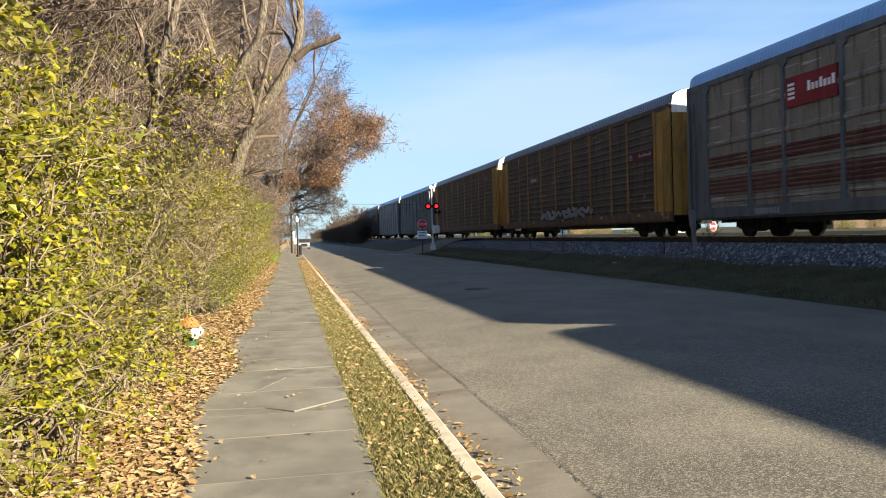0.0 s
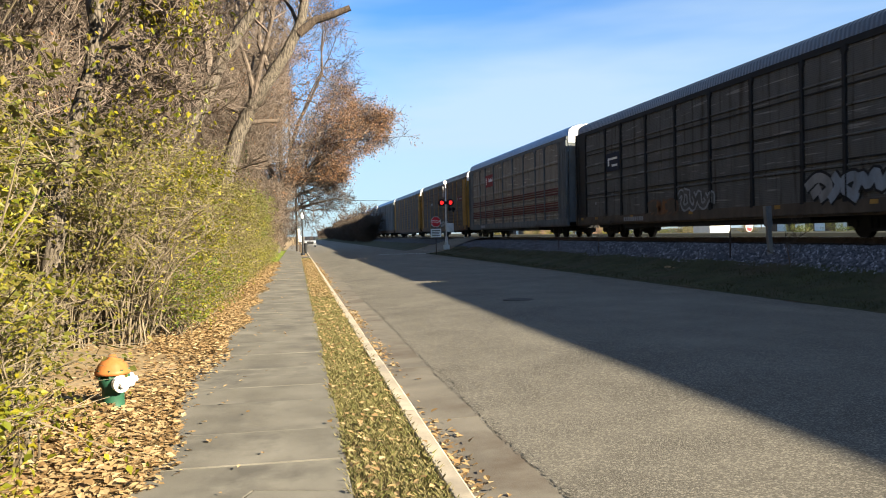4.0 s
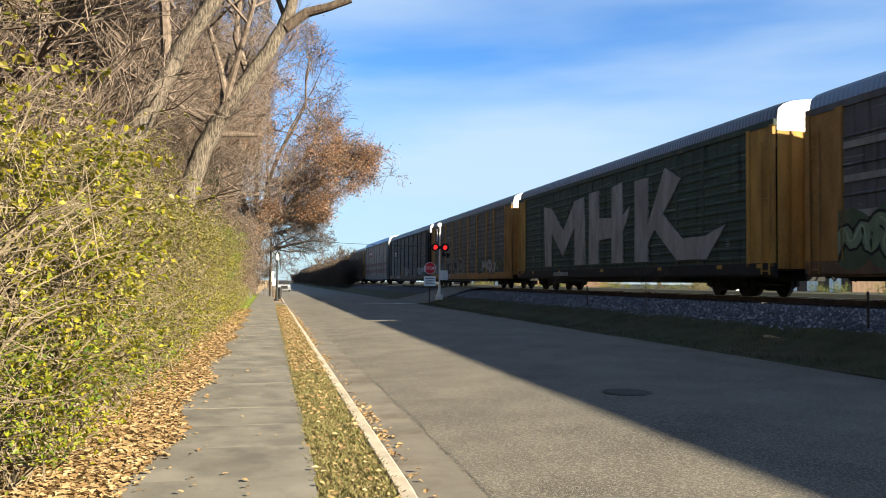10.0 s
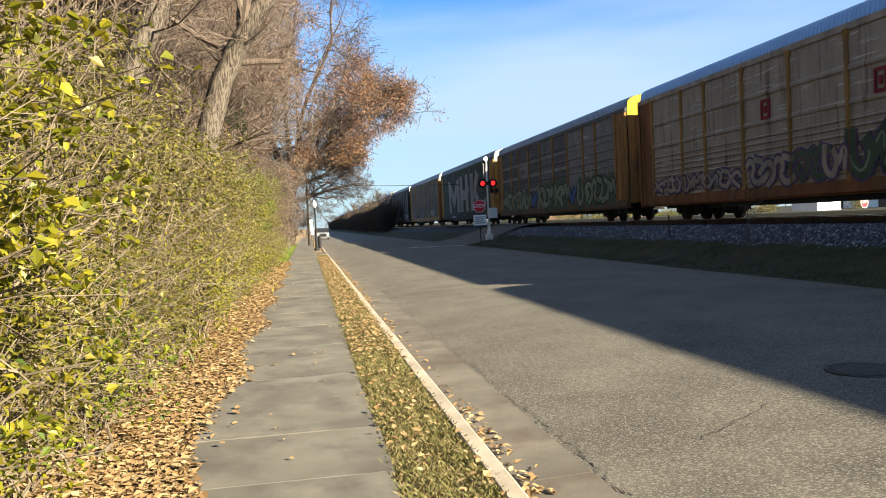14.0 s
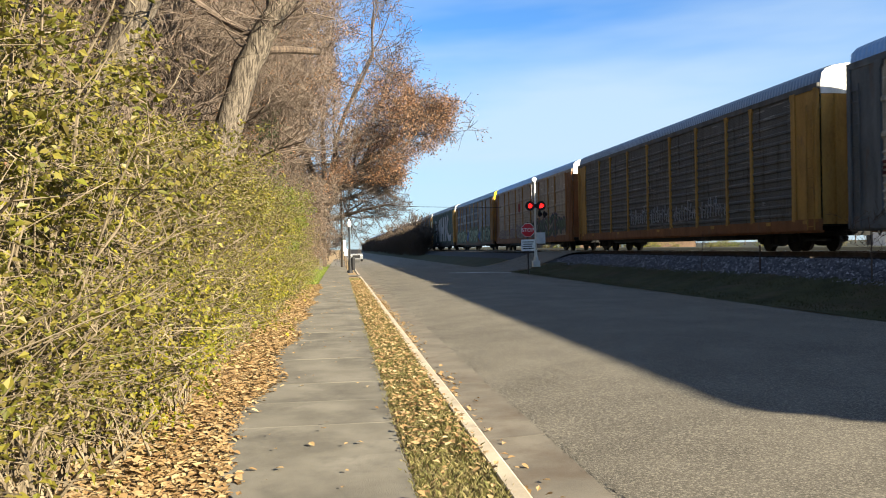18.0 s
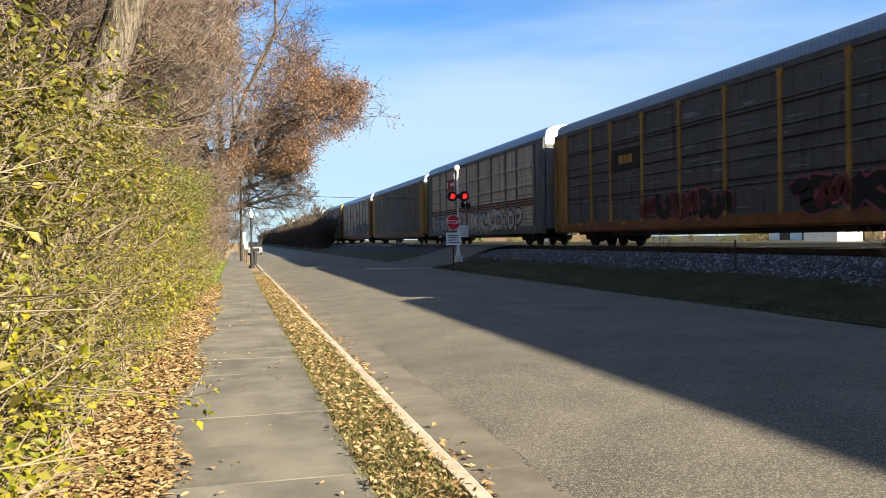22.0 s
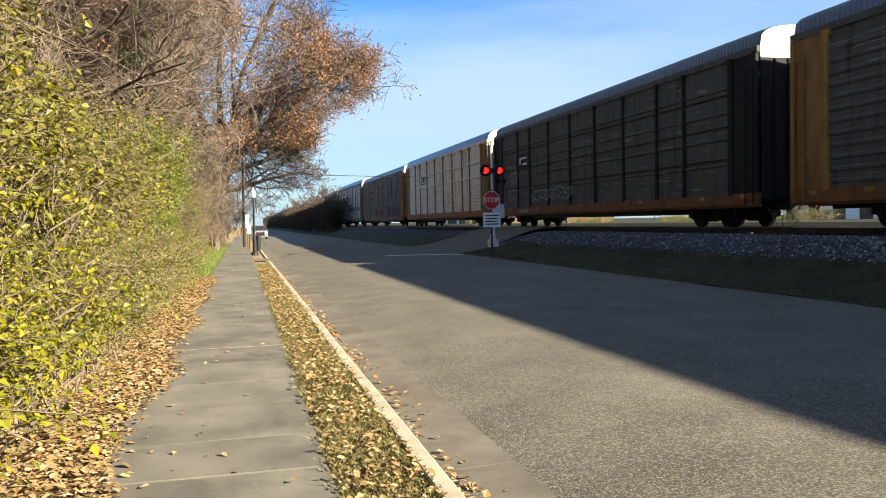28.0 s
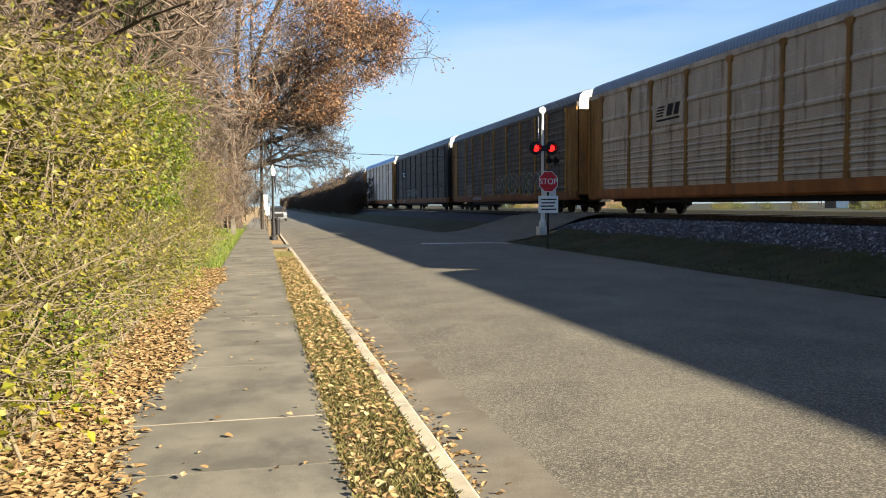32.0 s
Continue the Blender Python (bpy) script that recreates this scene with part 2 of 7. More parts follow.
M_TIE = material("tie_wood", (0.018, 0.015, 0.013), (0.05, 0.041, 0.034), scale=5, rough=0.95, bump=0.5, stretch=(0.3, 2, 2))
M_BARK = material("grey_bark", (0.038, 0.0304, 0.0236), (0.144, 0.12, 0.0942), scale=9, fine=40, rough=0.95, bump=1.0, stretch=(2.6, 2.6, 0.4), spread=(0.38, 0.62))
M_BARK_DARK = material("brown_bark", (0.038, 0.0281, 0.022), (0.106, 0.0798, 0.0608), scale=6, fine=30, rough=0.95, bump=0.9, stretch=(2, 2, 0.5))
M_TWIG = material("twig_bark", (0.072, 0.054, 0.042), (0.155, 0.12, 0.096), scale=5, rough=0.9, bump=0.0)
M_STEM = material("shrub_stem", (0.09, 0.070, 0.046), (0.185, 0.15, 0.104), scale=5, rough=0.9, bump=0.2)
L_YELLOW = leafy("yellow_green_leaves", [(0.072, 0.088, 0.0075), (0.172, 0.166, 0.0115), (0.265, 0.226, 0.016), (0.110, 0.126, 0.0095), (0.225, 0.178, 0.028)])
L_GREEN = leafy("green_leaves", [(0.0351, 0.0702, 0.00842), (0.0983, 0.133, 0.014), (0.211, 0.225, 0.0175), (0.0632, 0.0983, 0.0105)])
L_OLIVE = leafy("olive_leaves", [(0.066, 0.070, 0.014), (0.132, 0.128, 0.019), (0.185, 0.16, 0.03), (0.10, 0.078, 0.028)])
L_IVY = leafy("ivy_leaves", [(0.012, 0.03, 0.008), (0.03, 0.055, 0.014), (0.05, 0.075, 0.02)], gloss=0.4)
L_BROWN = leafy("rusty_oak_leaves", [(0.105, 0.046, 0.024), (0.235, 0.123, 0.062), (0.32, 0.195, 0.108), (0.155, 0.074, 0.038)], gloss=0.6)
L_FALLEN = leafy("fallen_leaves", [(0.155, 0.094, 0.042), (0.27, 0.172, 0.078), (0.35, 0.25, 0.13), (0.22, 0.132, 0.058), (0.40, 0.315, 0.18)], gloss=0.7, through_light=0.25)
L_GRASS = leafy("verge_grass", [(0.078, 0.080, 0.021), (0.150, 0.130, 0.047), (0.20, 0.160, 0.078), (0.088, 0.098, 0.024)], gloss=0.7, through_light=0.2)
L_LAWN = leafy("lawn_grass", [(0.07, 0.119, 0.014), (0.14, 0.189, 0.028), (0.196, 0.189, 0.056)], gloss=0.6, through_light=0.25)
# bank blades carry the same painted-in shade, far below the verge grass
L_BANK_SHADED = leafy("bank_blades_shade_dark", [(0.018, 0.025, 0.005), (0.035, 0.038, 0.010), (0.048, 0.040, 0.017), (0.021, 0.032, 0.006)], gloss=0.8, through_light=0.1)
M_WHITE = paint("white_paint", (0.78, 0.78, 0.75), dirt=0.12)
M_CAR = paint("silver_car_paint", (0.20, 0.205, 0.215), dirt=0.1, rough=0.35)
M_ALU = material("galvanised_mast", (0.5, 0.5, 0.48), (0.66, 0.66, 0.64), scale=3, rough=0.45, metal=0.6, bump=0.02)
M_BLACK = paint("black_paint", (0.02, 0.02, 0.022), dirt=0.3)
M_RED = paint("sign_red", (0.55, 0.03, 0.035), dirt=0.15, rough=0.4)
M_HYD_GREEN = paint("hydrant_green", (0.022, 0.080, 0.047), dirt=0.3, rough=0.5)
M_HYD_ORANGE = paint("hydrant_orange", (0.36, 0.125, 0.035), dirt=0.35, rough=0.5)
G_RED = glow("signal_red_light", (1.0, 0.012, 0.01), 0.75)


# ---- mesh helpers ----
class Shape:
    """Collects vertices and faces for one mesh."""

    def __init__(self):
        self.v, self.f = [], []

    def add(self, verts, faces):
        n = len(self.v)
        self.v.extend(verts)
        self.f.extend(tuple(i + n for i in f) for f in faces)
        return self

    def box(self, x0, x1, y0, y1, z0, z1):
        return self.add([(x0, y0, z0), (x1, y0, z0), (x1, y1, z0), (x0, y1, z0), (x0, y0, z1), (x1, y0, z1), (x1, y1, z1), (x0, y1, z1)],
                        [(3, 2, 1, 0), (4, 5, 6, 7), (0, 1, 5, 4), (1, 2, 6, 5), (2, 3, 7, 6), (3, 0, 4, 7)])

    def tube(self, path, radii, sides=5, cap=True):
        """A tapered tube along a path."""
        n, verts, faces = len(path), [], []
        ref = Vector((0.31, 0.17, 0.93))
        for i, p in enumerate(path):
            d = (path[min(i + 1, n - 1)] - path[max(i - 1, 0)])
            a = d.cross(ref)
            if a.length < 1e-5:
                a = d.cross(Vector((1, 0, 0)))
            a.normalize()
            b = d.cross(a).normalized()
            for s in range(sides):
                w = 2 * math.pi * s / sides
                verts.append(tuple(p + (a * math.cos(w) + b * math.sin(w)) * radii[i]))
        for i in range(n - 1):
            for s in range(sides):
                q = (s + 1) % sides
                faces.append((i * sides + s, i * sides + q, (i + 1) * sides + q, (i + 1) * sides + s))
        if cap:
            faces.append(tuple(range(sides))[::-1])
            faces.append(tuple((n - 1) * sides + s for s in range(sides)))
        return self.add(verts, faces)

    def disc(self, centre, axis, radius, depth, sides=16):
        c, a = Vector(centre), Vector(axis).normalized()
        return self.tube([c, c + a * depth], [radius, radius], sides)

    def lathe(self, profile, centre=(0, 0, 0), sides=16):
        """Turns (radius, height) rows about the z axis."""
        cx, cy, cz = centre
        verts, faces, n = [], [], len(profile)
        for r, z in profile:
            for s in range(sides):
                w = 2 * math.pi * s / sides
                verts.append((cx + r * math.cos(w), cy + r * math.sin(w), cz + z))
        for i in range(n - 1):
            for s in range(sides):
                q = (s + 1) % sides
                faces.append((i * sides + s, i * sides + q, (i + 1) * sides + q, (i + 1) * sides + s))
        faces.append(tuple(range(sides))[::-1])
        faces.append(tuple((n - 1) * sides + s for s in range(sides)))
        return self.add(verts, faces)

    def leaf(self, p, along, face, size, width=0.55):
        """A pointed leaf, folded along its middle."""
        a = along.normalized() * size
        s = along.cross(face)
        if s.length < 1e-4:
            s = along.cross(Vector((0.3, 0.8, 0.5)))
        s = s.normalized() * size * width * 0.5
        u = s.cross(a).normalized() * size * 0.13
        return self.add([tuple(p), tuple(p + a * 0.38 + s + u), tuple(p + a), tuple(p + a * 0.38 - s + u)], [(0, 1, 2), (0, 2, 3)])

    def oval(self, p, along, face, size, width=0.6):
        """A broader leaf with rounded sides and a slight droop."""
        a = along.normalized() * size
        s = along.cross(face)
        if s.length < 1e-4:
            s = along.cross(Vector((0.3, 0.8, 0.5)))
        s = s.normalized() * size * width * 0.5
        u = s.cross(a).normalized() * size * 0.10
        return self.add([tuple(p), tuple(p + a * 0.25 + s * 0.85 + u), tuple(p + a * 0.66 + s * 0.75 + u * 0.6), tuple(p + a - u * 0.5), tuple(p + a * 0.66 - s * 0.75 + u * 0.6), tuple(p + a * 0.25 - s * 0.85 + u)],
                        [(0, 1, 2, 3), (0, 3, 4, 5)])

    def mesh(self, name, mat, smooth=False):
        me = bpy.data.meshes.new(name)
        me.from_pydata([tuple(q) for q in self.v], [], self.f)
        me.materials.append(mat)
        if smooth:
            me.shade_smooth()
        me.update()
        return me


def part(name, shape, mat, parent=None, label="", at=None, smooth=False):
    """One mesh object, under a thing or a part; shape is a Shape or a finished mesh."""
    me = shape if isinstance(shape, bpy.types.Mesh) else shape.mesh(name, mat, smooth)
    ob = new(name, me)
    ob.parent = parent
    if at is not None:
        ob.matrix_basis = at
    if label:
        ob["label"] = label
    return ob


def thing(name, label, category, group="", at=None):
    ob = new(name)
    ob.empty_display_size = 0.2
    if at is not None:
        ob.matrix_basis = at
    return tagged(ob, label, category, group)


def setting(name, shape, mat, label="", smooth=False):
    return tagged(part(name, shape, mat, None, label, smooth=smooth), kind="structure")


def strip(columns, rows, rough=0.0, seed=1):
    """A sheet from (x, z) columns along the y rows."""
    s, rnd = Shape(), random.Random(seed)
    nx = len(columns)
    for y in rows:
        for x, z in columns:
            s.v.append((x, y, z + (rnd.uniform(-rough, rough) if rough else 0)))
    for j in range(len(rows) - 1):
        for i in range(nx - 1):
            a = j * nx + i
            s.f.append((a, a + 1, a + 1 + nx, a + nx))
    return s


def dense_rows(a, b, step, far=()):
    n = int(round((b - a) / step))
    return [*[y for y in far if y < a], *[a + i * step for i in range(n + 1)], *[y for y in far if y > b]]


# ---- ground, road, pavement ----
TRACK_X, RAIL_Z = 17.52, 1.27
ROAD_R = 10.5
GROUND = [(-2500, 0.4), (-200, 0.4), (-60, 0.4), (-20, 0.35), (-8, 0.28), (-4, 0.16), (-2.2, 0.07), (-1.25, -0.01), (-0.8, -0.05), (1.10, -0.05), (1.28, -0.25),
          (ROAD_R - 0.1, -0.3), (ROAD_R + 0.02, 0.02), (11.6, 0.10), (12.6, 0.35), (13.4, 0.58), (14.2, 0.72), (15.1, 0.93), (20.0, 0.93), (21.5, 0.75), (24, 0.6), (40, 0.6), (200, 0.6), (2500, 0.6)]
ground = setting("ground", strip(GROUND, [-2500, -400, *range(-60, 150, 3), 200, 300, 500, 900, 3000], 0.012, 3), M_SOIL, "brown leaf-strewn earth along the road")
# raised edge near x = 22 is an added berm that fills that band
field = setting("field", strip([(20.6, 0.99), (21.5, 1.36), (22.8, 1.40), (25, 0.95), (40, 0.66), (400, 0.66), (2400, 0.66)], [-1500, -60, 0, 60, 140, 400, 2500]), M_FIELD_DARKENED, "open field beyond the railway, darkened, with an added berm")
ROAD = [(1.90, -0.105), (2.6, -0.06), (3.5, -0.005), (5.0, 0.065), (6.5, 0.095), (8.0, 0.095), (9.5, 0.08), (ROAD_R - 0.15, 0.06), (ROAD_R + 0.12, 0.05)]


def road_z(x):
    """Height of the cambered road."""
    for (x0, z0), (x1, z1) in zip(ROAD, ROAD[1:]):
        if x0 <= x <= x1:
            return z0 + (z1 - z0) * (x - x0) / (x1 - x0)
    return 0.05


road = setting("road", strip(ROAD, [-400, *range(-60, 150, 2), 200, 300, 500, 1200], 0.004, 5), M_ASPHALT, "worn grey asphalt road half in the shadow of a train")


# ---- railway ----
def railway():
    # bed lowered so dark rails and ties form the shade band under wagons
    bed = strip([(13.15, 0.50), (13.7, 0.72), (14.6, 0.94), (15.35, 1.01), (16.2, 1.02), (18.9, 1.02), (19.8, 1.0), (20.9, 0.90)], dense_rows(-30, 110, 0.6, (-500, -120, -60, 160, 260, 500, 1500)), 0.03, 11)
    setting("ballast_bank", bed, M_BALLAST_SHADED, "crushed-stone ballast bank under the track, grey darkened for shade")
    for side in (-1, 1):
        x = TRACK_X + side * 0.7525
        rail = Shape()
        for x0, x1, z0, z1 in ((-0.07, 0.07, -0.17, -0.15), (-0.012, 0.012, -0.15, -0.04), (-0.036, 0.036, -0.04, -0.004)):
            rail.box(x + x0, x + x1, -500, 1500, RAIL_Z + z0, RAIL_Z + z1)
        r = setting("rail_near" if side < 0 else "rail_far", rail, M_STEEL, "rusty steel rail spiked to wooden ties")
        part("railhead", Shape().box(x - 0.034, x + 0.034, -500, 1500, RAIL_Z - 0.004, RAIL_Z), M_RAILTOP, r, "polished running surface")
    tie = Shape().box(-1.3, 1.3, -0.115, 0.115, -0.16, 0.0).mesh("tie", M_TIE)
    track = tagged(new("track_ties"), "dark creosoted wooden railway ties in ballast", kind="structure")
    for i in range(230):
        part("tie", tie, None, track, at=pose(TRACK_X + random.uniform(-0.03, 0.03), -12 + i * 0.53, RAIL_Z - 0.165, 0, 0, random.uniform(-0.6, 0.6)))


railway()


# ---- the train ----
LENGTH, PITCH, HALF = 26.95, 28.5, 1.60
Z_SILL, Z_LOW, Z_TOP, Z_EAVE, Z_ROOF = 0.74, 1.12, 5.46, 5.68, 6.38
POSTS = [-1.5, -4.36, -6.35, -9.18, -12.04, -14.91, -17.77, -20.6, -22.59, -25.45]
BAYS, END = 9, 1.52
PAINTS, MESHES = {}, {}
COLOURS = {
    "silver": (0.19, 0.19, 0.186), "dusk": (0.225, 0.20, 0.168), "tan": (0.32, 0.272, 0.218), "pale": (0.42, 0.385, 0.33), "cream": (0.50, 0.45, 0.375), "steel": (0.115, 0.128, 0.138), "slate": (0.088, 0.092, 0.1), "char": (0.098, 0.095, 0.09), "lilac": (0.0902, 0.0615, 0.123),
    "umber": (0.085, 0.066, 0.05), "brown": (0.115, 0.072, 0.046), "ochre": (0.29, 0.155, 0.048), "yellow": (0.36, 0.205, 0.052), "orange_rust": (0.33, 0.135, 0.045), "rust": (0.19, 0.082, 0.032), "black": (0.0153, 0.0153, 0.0162),
    "pistachio": (0.26, 0.33, 0.23), "ivory": (0.80, 0.735, 0.63), "fog": (0.33, 0.35, 0.42), "chalk": (0.45, 0.44, 0.45), "moss": (0.07, 0.10, 0.06), "green": (0.04, 0.06, 0.048), "white": (0.82, 0.82, 0.8), "lemon": (0.8, 0.6, 0.03), "maroon": (0.10, 0.022, 0.024), "red": (0.22, 0.025, 0.03), "navy": (0.0124, 0.0186, 0.0372),
    "letter": (0.24, 0.24, 0.245), "mint": (0.165, 0.215, 0.145), "sky": (0.07, 0.115, 0.26), "ghost": (0.26, 0.267, 0.285), "pink": (0.217, 0.062, 0.0868), "bluewhite": (0.223, 0.26, 0.31)}


def tint(name):
    if name not in PAINTS:
        c = COLOURS[name]
        PAINTS[name] = paint("train_" + name, c, rough=0.75, dirt=0.42, rust=(0.11, 0.075, 0.05) if name not in ("white", "lemon", "letter", "mint", "sky", "ghost", "black", "red") else None)
    return PAINTS[name]


def perforated(name):
    """Painted sheet with rows of small punched holes."""
    key = "perforated_" + name
    if key not in PAINTS:
        c = COLOURS[name]
        m = paint("sheet_" + name, c, rough=0.8, dirt=0.25, rust=tuple(v * 0.55 for v in c))
        n, k = m.node_tree.nodes, m.node_tree.links
        b = n["Principled BSDF"]
        co, mp, wv = n.new("ShaderNodeTexCoord"), n.new("ShaderNodeMapping"), n.new("ShaderNodeTexVoronoi")
        mp.inputs["Scale"].default_value = (0.001, 17.0, 17.0)
        wv.inputs["Randomness"].default_value, wv.inputs["Scale"].default_value = 0.0, 1.0
        rp, mx = n.new("ShaderNodeValToRGB"), n.new("ShaderNodeMixRGB")
        rp.color_ramp.elements[0].position, rp.color_ramp.elements[1].position = 0.20, 0.27
        rp.color_ramp.elements[0].color, rp.color_ramp.elements[1].color = (0.62, 0.62, 0.62, 1), (1, 1, 1, 1)
        mx.blend_type = "MULTIPLY"
        mx.inputs[0].default_value = 1.0
        k.new(co.outputs["Object"], mp.inputs["Vector"])
        k.new(mp.outputs["Vector"], wv.inputs["Vector"])
        k.new(wv.outputs["Distance"], rp.inputs["Fac"])
        old = b.inputs["Base Color"].links[0].from_socket
        k.new(old, mx.inputs[1])
        k.new(rp.outputs["Color"], mx.inputs[2])
        # pale scuffs that run along the sheet, and grime that runs down it
        info, off = n.new("ShaderNodeObjectInfo"), n.new("ShaderNodeVectorMath")
        off.operation = "SCALE"
        off.inputs[0].default_value = (17.0, 29.0, 43.0)
        k.new(info.outputs["Random"], off.inputs["Scale"])
        last = mx.outputs["Color"]
        for scale, at, c2, kind in (((0.1, 0.55, 11.0), (0.62, 0.68), tuple(min(0.42, v * 1.6 + 0.02) for v in c), "MIX"), ((0.1, 5.0, 0.35), (0.55, 0.72), (0.45, 0.38, 0.32), "MULTIPLY")):
            ms, ns, rs, xs = n.new("ShaderNodeMapping"), n.new("ShaderNodeTexNoise"), n.new("ShaderNodeValToRGB"), n.new("ShaderNodeMixRGB")
            ms.inputs["Scale"].default_value = scale
            ns.inputs["Scale"].default_value, ns.inputs["Detail"].default_value = 1.0, 5.0
            rs.color_ramp.elements[0].position, rs.color_ramp.elements[1].position = at
            xs.blend_type = kind
            xs.inputs[2].default_value = (*c2, 1)
            k.new(co.outputs["Object"], ms.inputs["Vector"])
            k.new(off.outputs["Vector"], ms.inputs["Location"])
            k.new(ms.outputs["Vector"], ns.inputs["Vector"])
            k.new(ns.outputs["Fac"], rs.inputs["Fac"])
            k.new(rs.outputs["Color"], xs.inputs[0])
            k.new(last, xs.inputs[1])
            last = xs.outputs["Color"]
        k.new(last, b.inputs["Base Color"])
        PAINTS[key] = m
    return PAINTS[key]


def galvanised(name, c):
    if name not in PAINTS:
        m = material(name, tuple(v * 0.8 for v in c), c, scale=0.8, fine=20, rough=0.5, metal=0.8, bump=0.0, stretch=(1, 0.3, 1), stain=tuple(v * 0.72 for v in c), stain_scale=0.5)
        n, k = m.node_tree.nodes, m.node_tree.links
        co, wv, bp = n.new("ShaderNodeTexCoord"), n.new("ShaderNodeTexWave"), n.new("ShaderNodeBump")
        wv.bands_direction, wv.inputs["Scale"].default_value = "Y", 1.6
        bp.inputs["Strength"].default_value, bp.inputs["Distance"].default_value = 0.7, 0.03
        k.new(co.outputs["Object"], wv.inputs["Vector"])
        k.new(wv.outputs["Fac"], bp.inputs["Height"])
        k.new(bp.outputs["Normal"], n["Principled BSDF"].inputs["Normal"])
        PAINTS[name] = m
    return PAINTS[name]


# blue of the reflected sky is mixed into these metal base colours
ROOFS = {"bright": ("roof_sky_blue", (0.19, 0.32, 0.50)), "grey": ("roof_sky_grey", (0.145, 0.19, 0.25)), "dull": ("roof_dull", (0.10, 0.112, 0.135))}


def cached(key, make, mat, smooth=False):
    full = (key, mat.name)
    if full not in MESHES:
        MESHES[full] = make().mesh(key, mat, smooth)
    return MESHES[full]


def panel_shape(ribs, width):
    """One side sheet between two posts, with pressed horizontal ribs."""
    def make():
        s, prof = Shape(), [(0.0, Z_LOW)]
        for z0, h, d in ribs:
            prof += [(0.0, z0), (-d, z0 + h * 0.3), (-d, z0 + h * 0.7), (0.0, z0 + h)]
        prof.append((0.0, Z_TOP))
        w = width / 2 - 0.03
        s.v = [(x, y, z) for y in (-w, w) for x, z in prof] + [(0.05, y, z) for y in (-w, w) for z in (Z_LOW, Z_TOP)]
        n = len(prof)
        s.f = [(i, i + 1, n + i + 1, n + i) for i in range(n - 1)]
        return s
    return make


RIBS_FINE = [(Z_LOW + 0.16 + 0.22 * i, 0.10, 0.035) for i in range(8)] + [(3.25, 0.22, 0.05), (4.25, 0.22, 0.05)]
RIBS_WIDE = [(Z_LOW + 0.10 + 0.33 * i, 0.16, 0.03) for i in range(12)]
RIBS_FEW = [(2.05, 0.10, 0.04), (2.9, 0.10, 0.04), (3.75, 0.10, 0.04), (4.55, 0.10, 0.04)]
RIBS = {"fine": RIBS_FINE, "wide": RIBS_WIDE, "few": RIBS_FEW}


def post_shape(flare, proud, width=0.085):
    def make():
        s = Shape()
        rows = [(Z_LOW - 0.05, width + flare), (Z_LOW + 0.25, width + flare * 0.6), (Z_LOW + 0.8, width + flare * 0.15), (Z_LOW + 1.4, width), (Z_TOP - 0.22, width), (Z_TOP - 0.12, width + flare * 2.0), (Z_TOP + 0.05, width + flare * 2.2)]
        for z, w in rows:
            s.v += [(0.03, -w, z), (-proud, -w * 0.8, z), (-proud, w * 0.8, z), (0.03, w, z)]
        for i in range(len(rows) - 1):
            for j in range(3):
                a = i * 4 + j
                s.f.append((a, a + 1, a + 5, a + 4))
        return s
    return make


def end_sheet():
    s = Shape().box(-0.03, 0.05, -END / 2 + 0.04, END / 2 - 0.02, Z_LOW - 0.1, Z_TOP + 0.05)
    s.box(-0.07, -0.03, -END / 2 + 0.04, -END / 2 + 0.22, Z_LOW - 0.1, Z_TOP + 0.05)
    s.box(-0.07, -0.03, END / 2 - 0.2, END / 2 - 0.02, Z_LOW - 0.1, Z_TOP + 0.05)
    return s


def ladder_shape():
    s = Shape()
    for y in (-0.2, 0.2):
        s.box(-0.10, -0.07, y - 0.02, y + 0.02, 0.75, 5.0)
    for i in range(13):
        s.box(-0.10, -0.08, -0.2, 0.2, 0.85 + i * 0.33, 0.88 + i * 0.33)
    return s


def roof_profile():
    pts = []
    for i in range(13):
        a = math.pi * i / 12
        x = -math.cos(a)
        pts.append((x * (HALF - 0.03), Z_EAVE + (Z_ROOF - Z_EAVE) * (math.sin(a) ** 0.55)))
    return pts


def roof_shape():
    s, prof = Shape(), roof_profile()
    rows = [(0.0, 0.93), (-0.12, 0.985), (-0.5, 1.0), (-LENGTH + 0.5, 1.0), (-LENGTH + 0.12, 0.985), (-LENGTH, 0.93)]
    for y, k in rows:
        s.v += [(x * (0.4 + 0.6 * k), y, Z_EAVE + (z - Z_EAVE) * k) for x, z in prof]
    n = len(prof)
    for j in range(len(rows) - 1):
        s.f += [(j * n + i, j * n + i + 1, (j + 1) * n + i + 1, (j + 1) * n + i) for i in range(n - 1)]
    return s


def end_cap_shape(y, bottom):
    """The top of a car's end wall, under the curve of the roof."""
    s, prof = Shape(), roof_profile()
    ring = [(x * 0.965, Z_EAVE + (z - Z_EAVE) * 0.95) for x, z in prof]
    s.v = [(x, y, z) for x, z in ring] + [(HALF * 0.95, y, bottom), (-HALF * 0.95, y, bottom)]
    s.f = [tuple(range(len(s.v)))]
    m = len(s.v)
    s.v += [(x, y + (0.05 if y < -1 else -0.05), z) for x, _, z in s.v[:m]]
    s.f += [tuple(range(m, 2 * m))[::-1]] + [(i, (i + 1) % m, m + (i + 1) % m, m + i) for i in range(m)]
    return s


